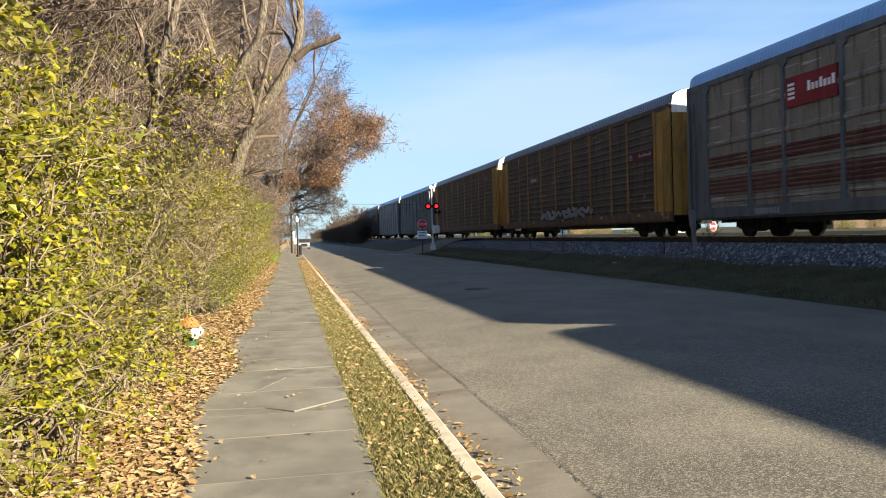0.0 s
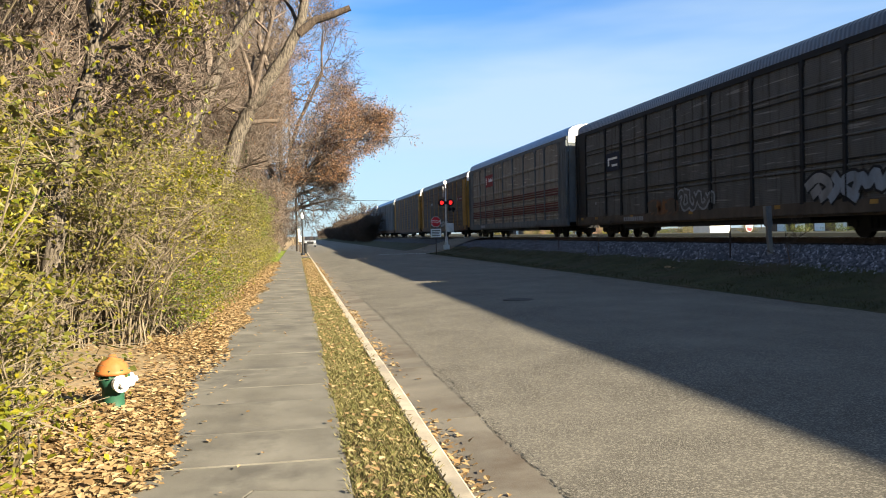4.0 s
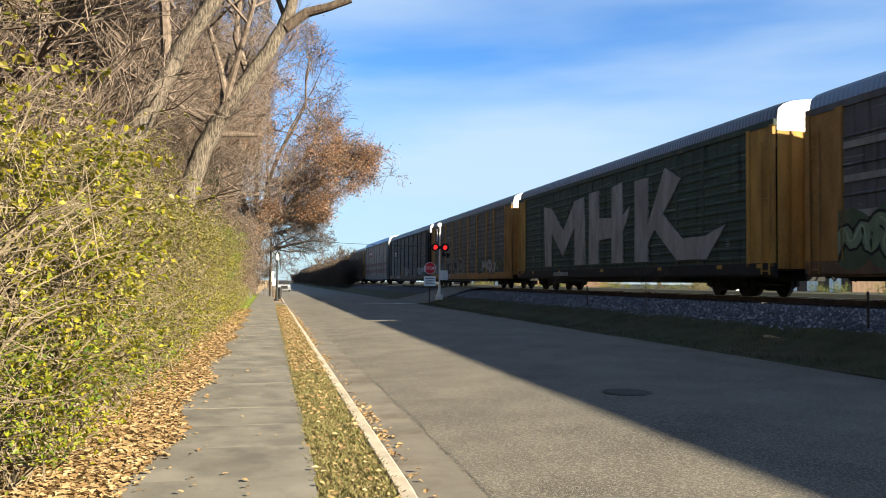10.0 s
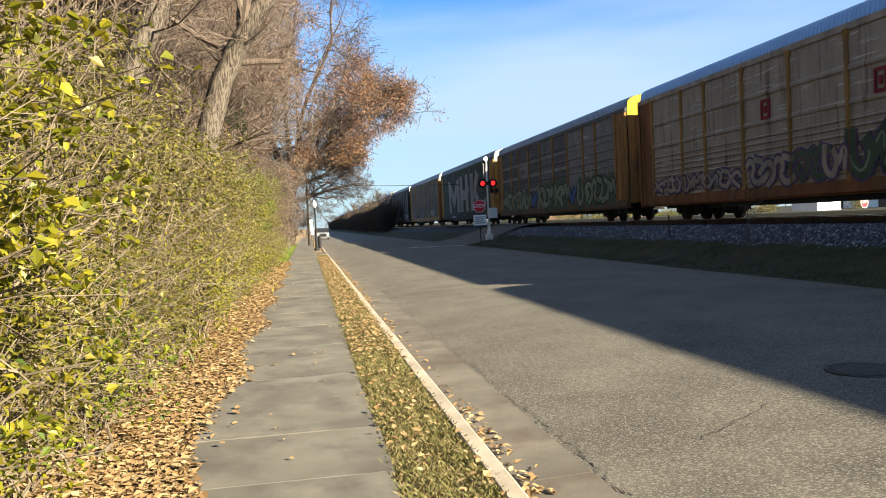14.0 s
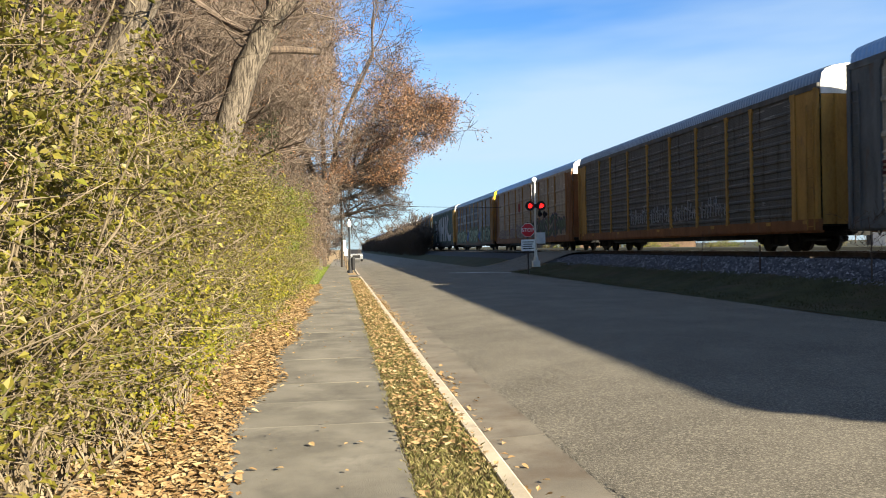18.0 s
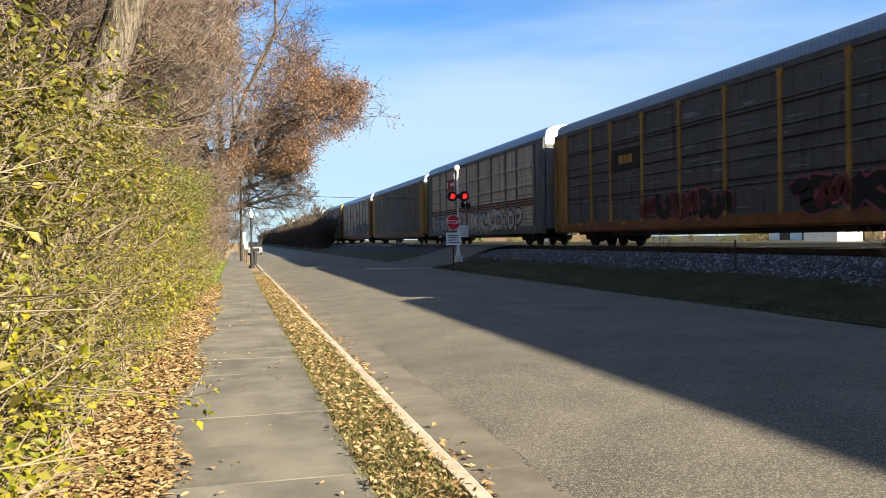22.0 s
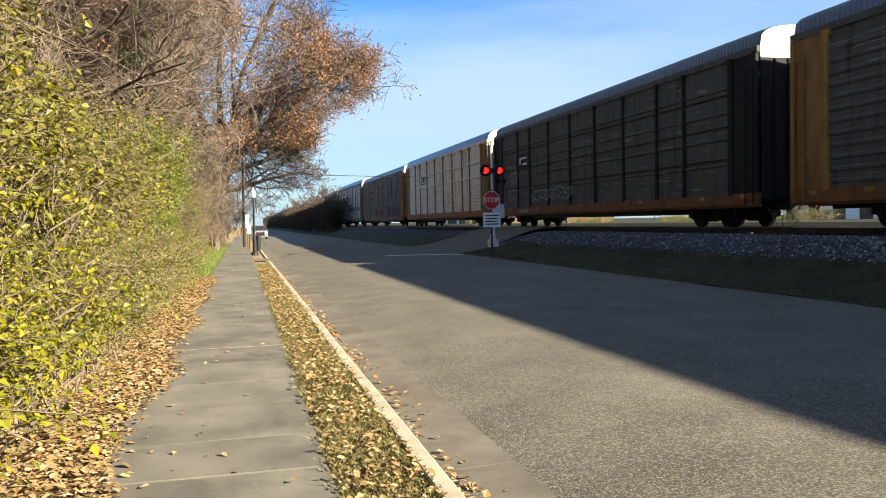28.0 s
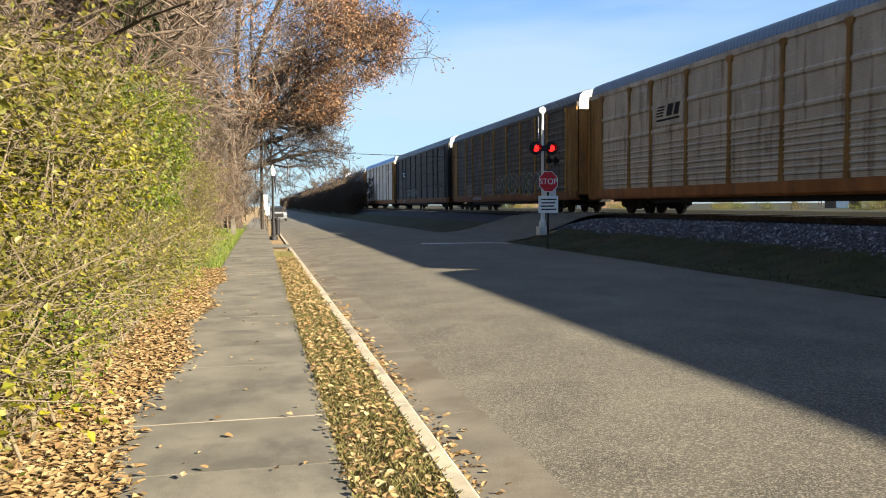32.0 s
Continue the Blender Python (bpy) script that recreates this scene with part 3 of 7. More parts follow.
def end_door_shape(y, out):
    s = Shape()
    d = 0.05 * out
    prof = [(-HALF * 0.95, 0)]
    for x in (-1.0, -0.5, 0.0, 0.5, 1.0):
        prof += [(x - 0.05, 0), (x - 0.03, d), (x + 0.03, d), (x + 0.05, 0)]
    prof.append((HALF * 0.95, 0))
    n = len(prof)
    s.v = [(x, y - q, z) for z in (Z_SILL + 0.2, 5.29) for x, q in prof]
    s.f = [(i, i + 1, n + i + 1, n + i) for i in range(n - 1)]
    return s


def underframe_shape():
    s = Shape().box(-0.35, 0.35, -LENGTH + 0.2, -0.2, 0.55, 0.9).box(-1.5, 1.5, -LENGTH + 0.1, -0.1, 0.9, 1.1).box(-1.48, -1.38, -LENGTH + 6.2, -6.2, 0.48, 0.9).box(1.38, 1.48, -LENGTH + 6.2, -6.2, 0.48, 0.9)
    for i in range(14):
        y = -1.5 - i * 1.87
        s.box(-1.36, 1.36, y - 0.06, y + 0.06, 0.7, 0.9)
    s.box(-1.05, -0.5, -16.2, -14.2, 0.55, 0.95).tube([Vector((-0.85, -12.6, 0.72)), Vector((-0.85, -11.5, 0.72))], [0.22, 0.22], 10)
    return s


def wheel_shape():
    s = Shape()
    for r0, r1, x0, x1 in ((0.42, 0.41, -0.065, 0.065), (0.45, 0.45, 0.065, 0.09), (0.10, 0.10, -0.15, -0.065)):
        s.tube([Vector((x0, 0, 0)), Vector((x1, 0, 0))], [r0, r1], 20)
    return s


def sideframe_shape():
    s = Shape()
    prof = [(-1.25, 0.52), (-1.15, 0.62), (-0.5, 0.78), (0.5, 0.78), (1.15, 0.62), (1.25, 0.52), (1.25, 0.36), (1.0, 0.34), (0.45, 0.20), (-0.45, 0.20), (-1.0, 0.34), (-1.25, 0.36)]
    n = len(prof)
    s.v = [(-0.06, y, z) for y, z in prof] + [(0.06, y, z) for y, z in prof]
    s.f = [tuple(range(n)), tuple(range(n, 2 * n))[::-1]] + [(i, (i + 1) % n, n + (i + 1) % n, n + i) for i in range(n)]
    for y in (-0.22, 0.0, 0.22):
        s.tube([Vector((-0.08, y, 0.28)), Vector((-0.08, y, 0.62))], [0.075, 0.075], 8)
    for y in (-0.88, 0.88):
        s.disc((-0.12, y, 0.42), (1, 0, 0), 0.13, 0.1, 10)
    return s


def coupler_shape(y, out):
    s = Shape().box(-0.09, 0.09, min(y, y + out * 0.5), max(y, y + out * 0.5), 0.78, 0.95)
    s.box(-0.17, 0.17, min(y + out * 0.38, y + out * 0.56), max(y + out * 0.38, y + out * 0.56), 0.73, 1.0)
    s.tube([Vector((0.35, y, 0.9)), Vector((0.3, y + out * 0.3, 0.55)), Vector((0.2, y + out * 0.56, 0.7))], [0.03, 0.03, 0.03], 6)
    return s


def patch(outline, depth=0.008):
    """A thin painted patch on the left side of a car, from (y, z) corners."""
    s, n = Shape(), len(outline)
    s.v = [(-depth, y, z) for y, z in outline] + [(0.0, y, z) for y, z in outline]
    s.f = [tuple(range(n)), tuple(range(n, 2 * n))[::-1]] + [(i, (i + 1) % n, n + (i + 1) % n, n + i) for i in range(n)]
    return s


def rect(y0, y1, z0, z1):
    return [(y0, z0), (y1, z0), (y1, z1), (y0, z1)]


def bay_range(i):
    """y limits of bay i on the left side, counted from the leading end."""
    return POSTS[i + 1] + 0.13, POSTS[i] - 0.13


def clip_band(poly, axis, low, high):
    """The part of a convex outline between two limits of y (0) or z (1)."""
    for sign, limit in ((1, low), (-1, -high)):
        out = []
        for p, q in zip(poly, poly[1:] + poly[:1]):
            a, b = sign * p[axis] - limit, sign * q[axis] - limit
            if a >= 0:
                out.append(p)
            if (a >= 0) != (b >= 0):
                f = a / (a - b)
                out.append((p[0] + (q[0] - p[0]) * f, p[1] + (q[1] - p[1]) * f))
        poly = out
        if len(poly) < 3:
            return []
    return poly


def spray_faces(shape, quads, layer, proud):
    """Lays sprayed paint on sheets, posts and sill of a car's left side."""
    spans = []
    for i in range(BAYS):
        spans.append((POSTS[i + 1] + 0.06, POSTS[i] - 0.06, 0.050))
    for y in POSTS:
        spans.append((y - 0.06, y + 0.06, proud + 0.012))
    for poly in quads:
        for y0, y1, deep in spans:
            p = clip_band(clip_band(poly, 0, y0, y1) or [], 1, Z_LOW, Z_TOP) if clip_band(poly, 0, y0, y1) else []
            if p:
                shape.add([(-deep - layer, y, z) for y, z in p], [tuple(range(len(p)))])
        p = clip_band(poly, 1, Z_SILL, Z_LOW)
        if p:
            shape.add([(-0.076 - layer, y, z) for y, z in p], [tuple(range(len(p)))])


def ribbon(pts, width):
    """Quads of a sprayed stroke along (y, z) points."""
    n, sides = len(pts), []
    for i, (y, z) in enumerate(pts):
        a, b = pts[max(i - 1, 0)], pts[min(i + 1, n - 1)]
        if i in (0, n - 1) and pts[0] == pts[-1]:
            a, b = pts[-2], pts[1]
        dy, dz = b[0] - a[0], b[1] - a[1]
        k = width * 0.5 / (math.hypot(dy, dz) or 1)
        sides.append(((y - dz * k, z + dy * k), (y + dz * k, z - dy * k)))
    return [[sides[i][0], sides[i][1], sides[i + 1][1], sides[i + 1][0]] for i in range(n - 1)]


FORMS = [[[(0.0, 0.1), (0.2, 0.9), (0.4, 0.3), (0.62, 1.0), (0.78, 0.2), (1.0, 0.75)]], [[(0.05, 0.7), (0.3, 1.0), (0.55, 0.7), (0.3, 0.35), (0.6, 0.05), (1.0, 0.3)], [(0.5, 1.0), (1.0, 0.85)]],
         [[(0.0, 0.0), (0.35, 0.55), (0.15, 0.95)], [(0.35, 0.55), (0.8, 0.9), (1.0, 0.5)], [(0.4, 0.45), (0.9, 0.0)]], [[(0.1, 1.0), (0.05, 0.35), (0.4, 0.0), (0.65, 0.45), (0.45, 0.8)], [(0.65, 0.4), (1.0, 0.95), (0.95, 0.2)]],
         [[(0.0, 0.5), (0.5, 0.95), (1.0, 0.5), (0.5, 0.05)], [(0.2, 0.2), (0.55, 0.5)]], [[(0.0, 0.95), (0.45, 0.6), (0.1, 0.2), (0.55, 0.1), (1.0, 0.4)], [(0.55, 0.9), (0.95, 0.7)]]]
GLYPHS = {"V": [[(0.05, 1.0), (0.3, 0.55), (0.52, 0.2), (0.72, 0.6), (0.98, 1.0)]], "C": [[(0.95, 0.82), (0.55, 1), (0.15, 0.75), (0.1, 0.3), (0.4, 0.0), (0.95, 0.15)]], "H": [[(0.12, 1), (0.18, 0)], [(0.85, 1.05), (0.85, -0.05)], [(0.15, 0.45), (0.85, 0.55)]],
          "O": [[(0.5, 1), (0.15, 0.75), (0.12, 0.25), (0.5, 0), (0.85, 0.25), (0.88, 0.75), (0.5, 1)]], "P": [[(0.22, -0.1), (0.2, 1.0)], [(0.2, 0.97), (0.75, 1.02), (0.98, 0.72), (0.7, 0.42), (0.25, 0.42)]]}


def scrawl(car, y_from, y_to, colours, low, high, seed, outline="black", word="", fat=0.36, proud=0.075, size=1.25, back=None, shine=None):
    """Sprayed lettering: fat strokes with dark outlines over a cloudy ground; only the given word can be read."""
    rnd = random.Random(seed)
    n = len(word) or max(2, round((y_from - y_to) / size))
    step = (y_from - y_to) / n
    dark, ground_c, fills = Shape(), Shape(), {}
    for j in range(n):
        w = step * (0.92 if word else rnd.uniform(1.15, 1.45))
        y, zb, zt = y_from - j * step, low + 0.22 + rnd.uniform(0, 0.12), high - 0.22 - rnd.uniform(0, 0.2)
        form = GLYPHS[word[j]] if word else rnd.choice(FORMS)
        slant = rnd.uniform(-0.15, 0.15)
        col = colours[j % len(colours)] if word else rnd.choice(colours)
        cy, cz, rings = y - step / 2, (low + high) / 2, []
        for q in range(12):
            a = 2 * math.pi * q / 12
            rings.append((cy + step * 0.72 * math.cos(a) * rnd.uniform(0.85, 1.1), cz + (high - low) * 0.52 * math.sin(a) * rnd.uniform(0.85, 1.05)))
        if back:
            spray_faces(ground_c, [[(cy, cz), rings[q], rings[(q + 1) % 12]] for q in range(12)], 0.001 * (j % 2), proud)
        for i, line in enumerate(form):
            pts = [(y - (u + slant * (v - 0.5)) * w, zb + v * (zt - zb)) for u, v in line]
            closed, soft = pts[0] == pts[-1], pts
            for _ in range(2):
                cut = [] if closed else [soft[0]]
                for p, q in zip(soft, soft[1:]):
                    cut += [(p[0] * 0.75 + q[0] * 0.25, p[1] * 0.75 + q[1] * 0.25), (p[0] * 0.25 + q[0] * 0.75, p[1] * 0.25 + q[1] * 0.75)]
                soft = cut + [cut[0] if closed else soft[-1]]
            lift = 0.003 * (j % 3) + 0.0012 * i
            spray_faces(dark, ribbon(soft, fat + 0.17), 0.004 + lift, proud)
            spray_faces(fills.setdefault(col, Shape()), ribbon(soft, fat), 0.0095 + lift, proud)
            if shine:
                spray_faces(fills.setdefault(shine, Shape()), ribbon([(a + fat * 0.16, b + fat * 0.14) for a, b in soft[len(soft) // 4:len(soft) * 3 // 4]], fat * 0.2), 0.0125 + lift, proud)
    if back:
        tagged(part("graffiti_ground", ground_c, tint(back), car, at=pose(-HALF, 0, 0)), kind="stuff")
    tagged(part("graffiti_outline", dark, tint(outline), car, at=pose(-HALF, 0, 0)), kind="stuff")
    for col, shp in fills.items():
        tagged(part("graffiti_fill", shp, tint(col), car, at=pose(-HALF, 0, 0)), kind="stuff")


def stencils(car, colour, second, seed, seams=()):
    """Columns of small stencilled lines, sill reflectors, and the dark joints between the sheets."""
    rnd = random.Random(seed)
    small = Shape()
    for i in (0, 8):
        y0, y1 = bay_range(i)
        yy = rnd.uniform(y0 + 0.3, y1 - 0.5)
        for q in range(rnd.randrange(3, 6)):
            v = patch(rect(yy, yy + rnd.uniform(0.10, 0.18), 1.75 + q * 0.055, 1.772 + q * 0.055), 0.047)
            small.add(v.v, v.f)
    tagged(part("stencil_bar", small, tint(colour), car, at=pose(-HALF, 0, 0)), kind="stuff")
    for y in (-1.0, -3.1, -7.6, -13.4, -19.3, -23.8, -26.2):
        part("reflector", patch(rect(y - 0.16, y + 0.16, Z_LOW - 0.16, Z_LOW - 0.03), 0.078), tint(second), car, at=pose(-HALF, 0, 0))
    if seams:
        s = Shape()
        for i in range(BAYS):
            y0, y1 = bay_range(i)
            for z in seams:
                v = patch(rect(y0, y1, z, z + 0.035), 0.045)
                s.add(v.v, v.f)
        tagged(part("sheet_joint", s, tint("black"), car, at=pose(-HALF, 0, 0)), kind="stuff")


def tag_marks(car, bays, colour, low, high, seed, n=9):
    """Thin sprayed scribbles."""
    rnd = random.Random(seed)
    for i in bays:
        y0, y1 = bay_range(i)
        s = Shape()
        y = y0 + 0.1
        for _ in range(n):
            h = rnd.uniform(0.5, 1.0) * (high - low)
            z = low + rnd.uniform(0, 0.15)
            lean = rnd.uniform(-0.15, 0.15)
            q = patch([(y, z), (y + 0.055, z), (y + 0.055 + lean, z + h), (y + lean, z + h)], 0.046)
            s.add(q.v, q.f)
            q = patch([(y, z + h * 0.5), (y + 0.2, z + h * 0.62), (y + 0.2, z + h * 0.7), (y, z + h * 0.58)], 0.046)
            s.add(q.v, q.f)
            y += (y1 - y0 - 0.2) / n
        tagged(part("graffiti_scribble", s, tint(colour), car, at=pose(-HALF, 0, 0)), kind="stuff")


def bars(car, y0, y1, z0, z1, n, colour, deep=0.05, name="car_number_bar"):
    """Plain bars where the small writing stands."""
    w = (y1 - y0) / n
    for i in range(n):
        part(name, patch(rect(y0 + i * w, y0 + i * w + w * 0.68, z0, z1), deep), tint(colour), car, at=pose(-HALF, 0, 0))


def emblem(car, i, z0, z1, plate, mark, shape):
    """A company's emblem in a bay, as plain shapes on its plate."""
    y0, y1 = bay_range(i)
    pl = part("emblem_plate", patch(rect(y0 + 0.05, y1 - 0.05, z0, z1), 0.052), tint(plate), car, at=pose(-HALF, 0, 0))
    m, h, w = (y0 + y1) / 2, z1 - z0, y1 - y0
    pieces = []
    if shape == "arc":
        pieces = [rect(m - 0.6, m + 0.6, z0 + h * 0.62, z0 + h * 0.74), rect(m + 0.42, m + 0.6, z0 + h * 0.3, z0 + h * 0.62), [(m - 0.6, z0 + h * 0.24), (m + 0.1, z0 + h * 0.24), (m + 0.1, z0 + h * 0.36), (m - 0.6, z0 + h * 0.36)]]
    elif shape == "banner":
        pieces = [rect(y1 - 0.5, y1 - 0.15, z0 + h * (0.25 + 0.15 * q), z0 + h * (0.34 + 0.15 * q)) for q in range(4)]
        pieces += [rect(y0 + 0.15 + q * 0.19, y0 + 0.28 + q * 0.19, z0 + h * 0.4, z0 + h * (0.62 if q % 3 else 0.72)) for q in range(7)]
    elif shape == "block":
        pieces = [rect(m + 0.2, m + 0.6, z0 + h * 0.3, z0 + h * 0.7), rect(m - 0.15, m + 0.12, z0 + h * 0.3, z0 + h * 0.7), rect(m - 0.6, m - 0.22, z0 + h * 0.3, z0 + h * 0.7)]
    elif shape == "horse":
        pieces = [[(m + 0.95 - 0.05 * q, z0 + h * (0.36 + 0.11 * q)), (m + 0.35 - 0.05 * q, z0 + h * (0.36 + 0.11 * q)), (m + 0.33 - 0.05 * q, z0 + h * (0.42 + 0.11 * q)), (m + 0.93 - 0.05 * q, z0 + h * (0.42 + 0.11 * q))] for q in range(4)]
        pieces += [[(m + 0.1, z0 + h * 0.34), (m - 0.35, z0 + h * 0.34), (m - 0.5, z0 + h * 0.78), (m - 0.05, z0 + h * 0.78)], [(m - 0.48, z0 + h * 0.34), (m - 0.85, z0 + h * 0.34), (m - 1.0, z0 + h * 0.78), (m - 0.63, z0 + h * 0.78)]]
        pieces += [rect(m - 0.95, m + 0.9, z0 + h * 0.18, z0 + h * 0.26)]
    for q in pieces:
        part("emblem_mark", patch(q, 0.058), tint(mark), pl)


def build_car(style):
    """One covered auto-carrier wagon; the leading end is at y = 0 and the rail tops at z = 0."""
    car = thing("autorack_car", style["label"], "freight car", "cars of the freight train")
    sheet, post, frame_c, end_c = perforated(style["panel"]), tint(style["post"]), tint(style["sill"]), tint(style["end"])
    ribs = style.get("ribs", "fine")
    flare, proud = style.get("flare", 0.03), style.get("proud", 0.075)
    post_me = cached("post_%g_%g" % (flare, proud), post_shape(flare, proud), post)
    sheet_me = cached("end_sheet", end_sheet, end_c)
    mixed = style.get("mixed", {})
    # some racks are taller than others: the body stretches up from the deck
    stretch = Matrix.Translation((0, 0, Z_LOW)) @ Matrix.Diagonal((1, 1, style.get("tall", 1.0), 1)) @ Matrix.Translation((0, 0, -Z_LOW))
    for side in (0, 1):
        flip = pose(-HALF, 0, 0) if side == 0 else pose(HALF, 0, 0, 0, 0, 180)
        for i in range(BAYS):
            y, wide = (POSTS[i] + POSTS[i + 1]) / 2, round(POSTS[i] - POSTS[i + 1], 2)
            me = cached("panel_%s_%g" % (ribs, wide), panel_shape(RIBS[ribs], wide), sheet if i not in mixed or side else perforated(mixed[i]))
            part("side_panel", me, None, car, at=stretch @ Matrix.Translation((0, y, 0)) @ flip)
        for y in POSTS:
            part("side_post", post_me, None, car, at=stretch @ Matrix.Translation((0, y, 0)) @ flip)
        for y in (-END / 2, -LENGTH + END / 2):
            part("end_side_sheet", sheet_me, None, car, at=stretch @ Matrix.Translation((0, y, 0)) @ flip)
        sgn = -1 if side == 0 else 1
        x = sgn * HALF
        part("side_sill", cached("sill%d" % side, lambda: Shape().box(min(x - 0.07, x + 0.07), max(x - 0.07, x + 0.07), -LENGTH, 0, Z_SILL, Z_LOW).box(min(x, x - sgn * 0.12), max(x, x - sgn * 0.12), -LENGTH, 0, Z_SILL - 0.08, Z_SILL), frame_c), None, car)
        part("top_chord", cached("chord%d" % side, lambda: Shape().box(min(x - 0.05, x + 0.05), max(x - 0.05, x + 0.05), -LENGTH, 0, Z_TOP, Z_EAVE - 0.02), tint(style.get("chord", style["panel"]))), None, car, at=stretch)
        for y in (-0.42, -LENGTH + 0.42):
            part("ladder", cached("ladder", ladder_shape, end_c), None, car, at=stretch @ Matrix.Translation((0, y, 0)) @ flip)
    part("roof", cached("roof", roof_shape, galvanised(*ROOFS[style["roof"]]), True), None, car, "curved corrugated metal roof", at=stretch)
    for y, out, cap in ((0.0, 1, "white"), (-LENGTH, -1, style.get("cap", "white"))):
        part("end_cap", cached("end_cap%d" % out, lambda: end_cap_shape(y, 5.3), tint(cap)), None, car, cap + " painted top of the end wall", at=stretch)
        part("end_door", cached("end_door%d" % out, lambda: end_door_shape(y, -out), end_c), None, car, at=stretch)
        part("coupler", cached("coupler%d" % out, lambda: coupler_shape(y, out), tint("black")), None, car)
    part("underframe", cached("underframe", underframe_shape, tint("black")), None, car, "black steel underframe")
    for y in (-3.75, -LENGTH + 3.75):
        truck = part("truck", cached("bolster", lambda: Shape().box(-1.1, 1.1, -0.25, 0.25, 0.42, 0.68).box(-0.75, 0.75, -0.95, -0.81, 0.38, 0.46).box(-0.75, 0.75, 0.81, 0.95, 0.38, 0.46), tint("black")), None, car, "two-axle steel truck", at=Matrix.Translation((0, y, 0)))
        for sx in (-1, 1):
            part("sideframe", cached("sideframe", sideframe_shape, tint("black")), None, truck, at=pose(sx * 1.02, 0, 0, 0, 0, 0 if sx < 0 else 180))
            for wy in (-0.88, 0.88):
                part("wheel", cached("wheel", wheel_shape, tint("black")), None, truck, at=pose(sx * 0.78, wy, 0.42, 0, 0, 0 if sx < 0 else 180))
    return car


BROWN = dict(panel="umber", post="ochre", sill="brown", end="ochre", roof="grey", ribs="wide", label="brown covered auto-carrier wagon with dark panels and ochre ends")
STYLES = {
    0: dict(panel="umber", post="ochre", sill="brown", end="yellow", roof="dull", ribs="wide", proud=0.05, label="dark brown auto-carrier wagon with tan posts and small white emblems"),
    1: dict(tall=1.065, panel="dusk", post="steel", sill="steel", end="steel", roof="bright", ribs="fine", flare=0.09, chord="steel", label="silver-grey auto-carrier wagon with maroon stripes and a red plate"),
    2: dict(tall=1.02, panel="char", post="black", sill="umber", end="black", roof="dull", ribs="few", chord="black", label="charcoal auto-carrier wagon with black posts and faded sprayed marks"),
    3: dict(tall=1.028, panel="char", post="yellow", sill="ochre", end="ochre", roof="dull", ribs="wide", flare=0.05, label="dark auto-carrier wagon with yellow posts and pale graffiti along the sill"),
    4: dict(tall=1.022, panel="green", post="green", sill="black", end="yellow", roof="dull", ribs="wide", proud=0.035, label="dark green auto-carrier wagon painted with huge grey letters"),
    5: dict(panel="slate", post="ochre", sill="brown", end="ochre", roof="grey", ribs="few", cap="lemon", mixed={4: "steel", 6: "silver", 7: "silver", 8: "silver"}, label="grey auto-carrier wagon with ochre ends and green graffiti"),
    6: dict(panel="tan", post="ochre", sill="rust", end="rust", roof="bright", ribs="fine", label="pale auto-carrier wagon with rusty ends and red scribbles"),
    7: dict(panel="char", post="yellow", sill="rust", end="yellow", roof="grey", ribs="wide", label="charcoal auto-carrier wagon with yellow posts and white scribbles"),
    8: dict(tall=1.045, panel="pale", post="steel", sill="steel", end="steel", roof="bright", ribs="fine", flare=0.05, chord="steel", label="silver auto-carrier wagon with maroon stripes and white block graffiti"),
    9: dict(panel="slate", post="yellow", sill="rust", end="ochre", roof="grey", ribs="few", label="slate-blue auto-carrier wagon with yellow posts and dark red graffiti"),
    10: dict(tall=1.03, panel="ivory", post="ochre", sill="orange_rust", end="ochre", roof="bright", ribs="fine", flare=0.09, label="whitish auto-carrier wagon with rust-brown flared posts"),
    11: dict(tall=1.018, panel="char", post="black", sill="rust", end="black", roof="dull", ribs="few", label="black auto-carrier wagon with white sprayed figures and a dark emblem"),
    12: dict(panel="char", post="yellow", sill="rust", end="ochre", roof="dull", ribs="wide", flare=0.05, label="dark brown auto-carrier wagon with yellow posts and pale scribbles"),
    13: dict(panel="cream", post="ochre", sill="orange_rust", end="ochre", roof="grey", ribs="fine", flare=0.05, label="pale auto-carrier wagon with brown posts and a small black emblem"),
    -1: dict(panel="umber", post="ochre", sill="brown", end="yellow", roof="grey", ribs="wide", proud=0.05, label="brown auto-carrier wagon with weathered panels and yellow ends"),
    -2: dict(panel="steel", post="steel", sill="brown", end="steel", roof="bright", ribs="wide", label="grey auto-carrier wagon with dull steel ends"),
    -3: dict(panel="silver", post="steel", sill="steel", end="steel", roof="bright", ribs="fine", label="light grey auto-carrier wagon with steel posts"),
    -4: dict(panel="steel", post="ochre", sill="brown", end="brown", roof="grey", ribs="wide", label="weathered grey auto-carrier wagon with brown ends"),
}
CARS = {k: build_car(STYLES.get(k, BROWN)) for k in range(-9, 16)}


def stripes(car, groups):
    s = Shape()
    for i in range(BAYS):
        y0, y1 = bay_range(i)
        for z in groups:
            q = patch(rect(y0, y1, z, z + 0.085), 0.056)
            s.add(q.v, q.f)
    part("stripe", s, tint("maroon"), car, "maroon side stripes", at=pose(-HALF, 0, 0))


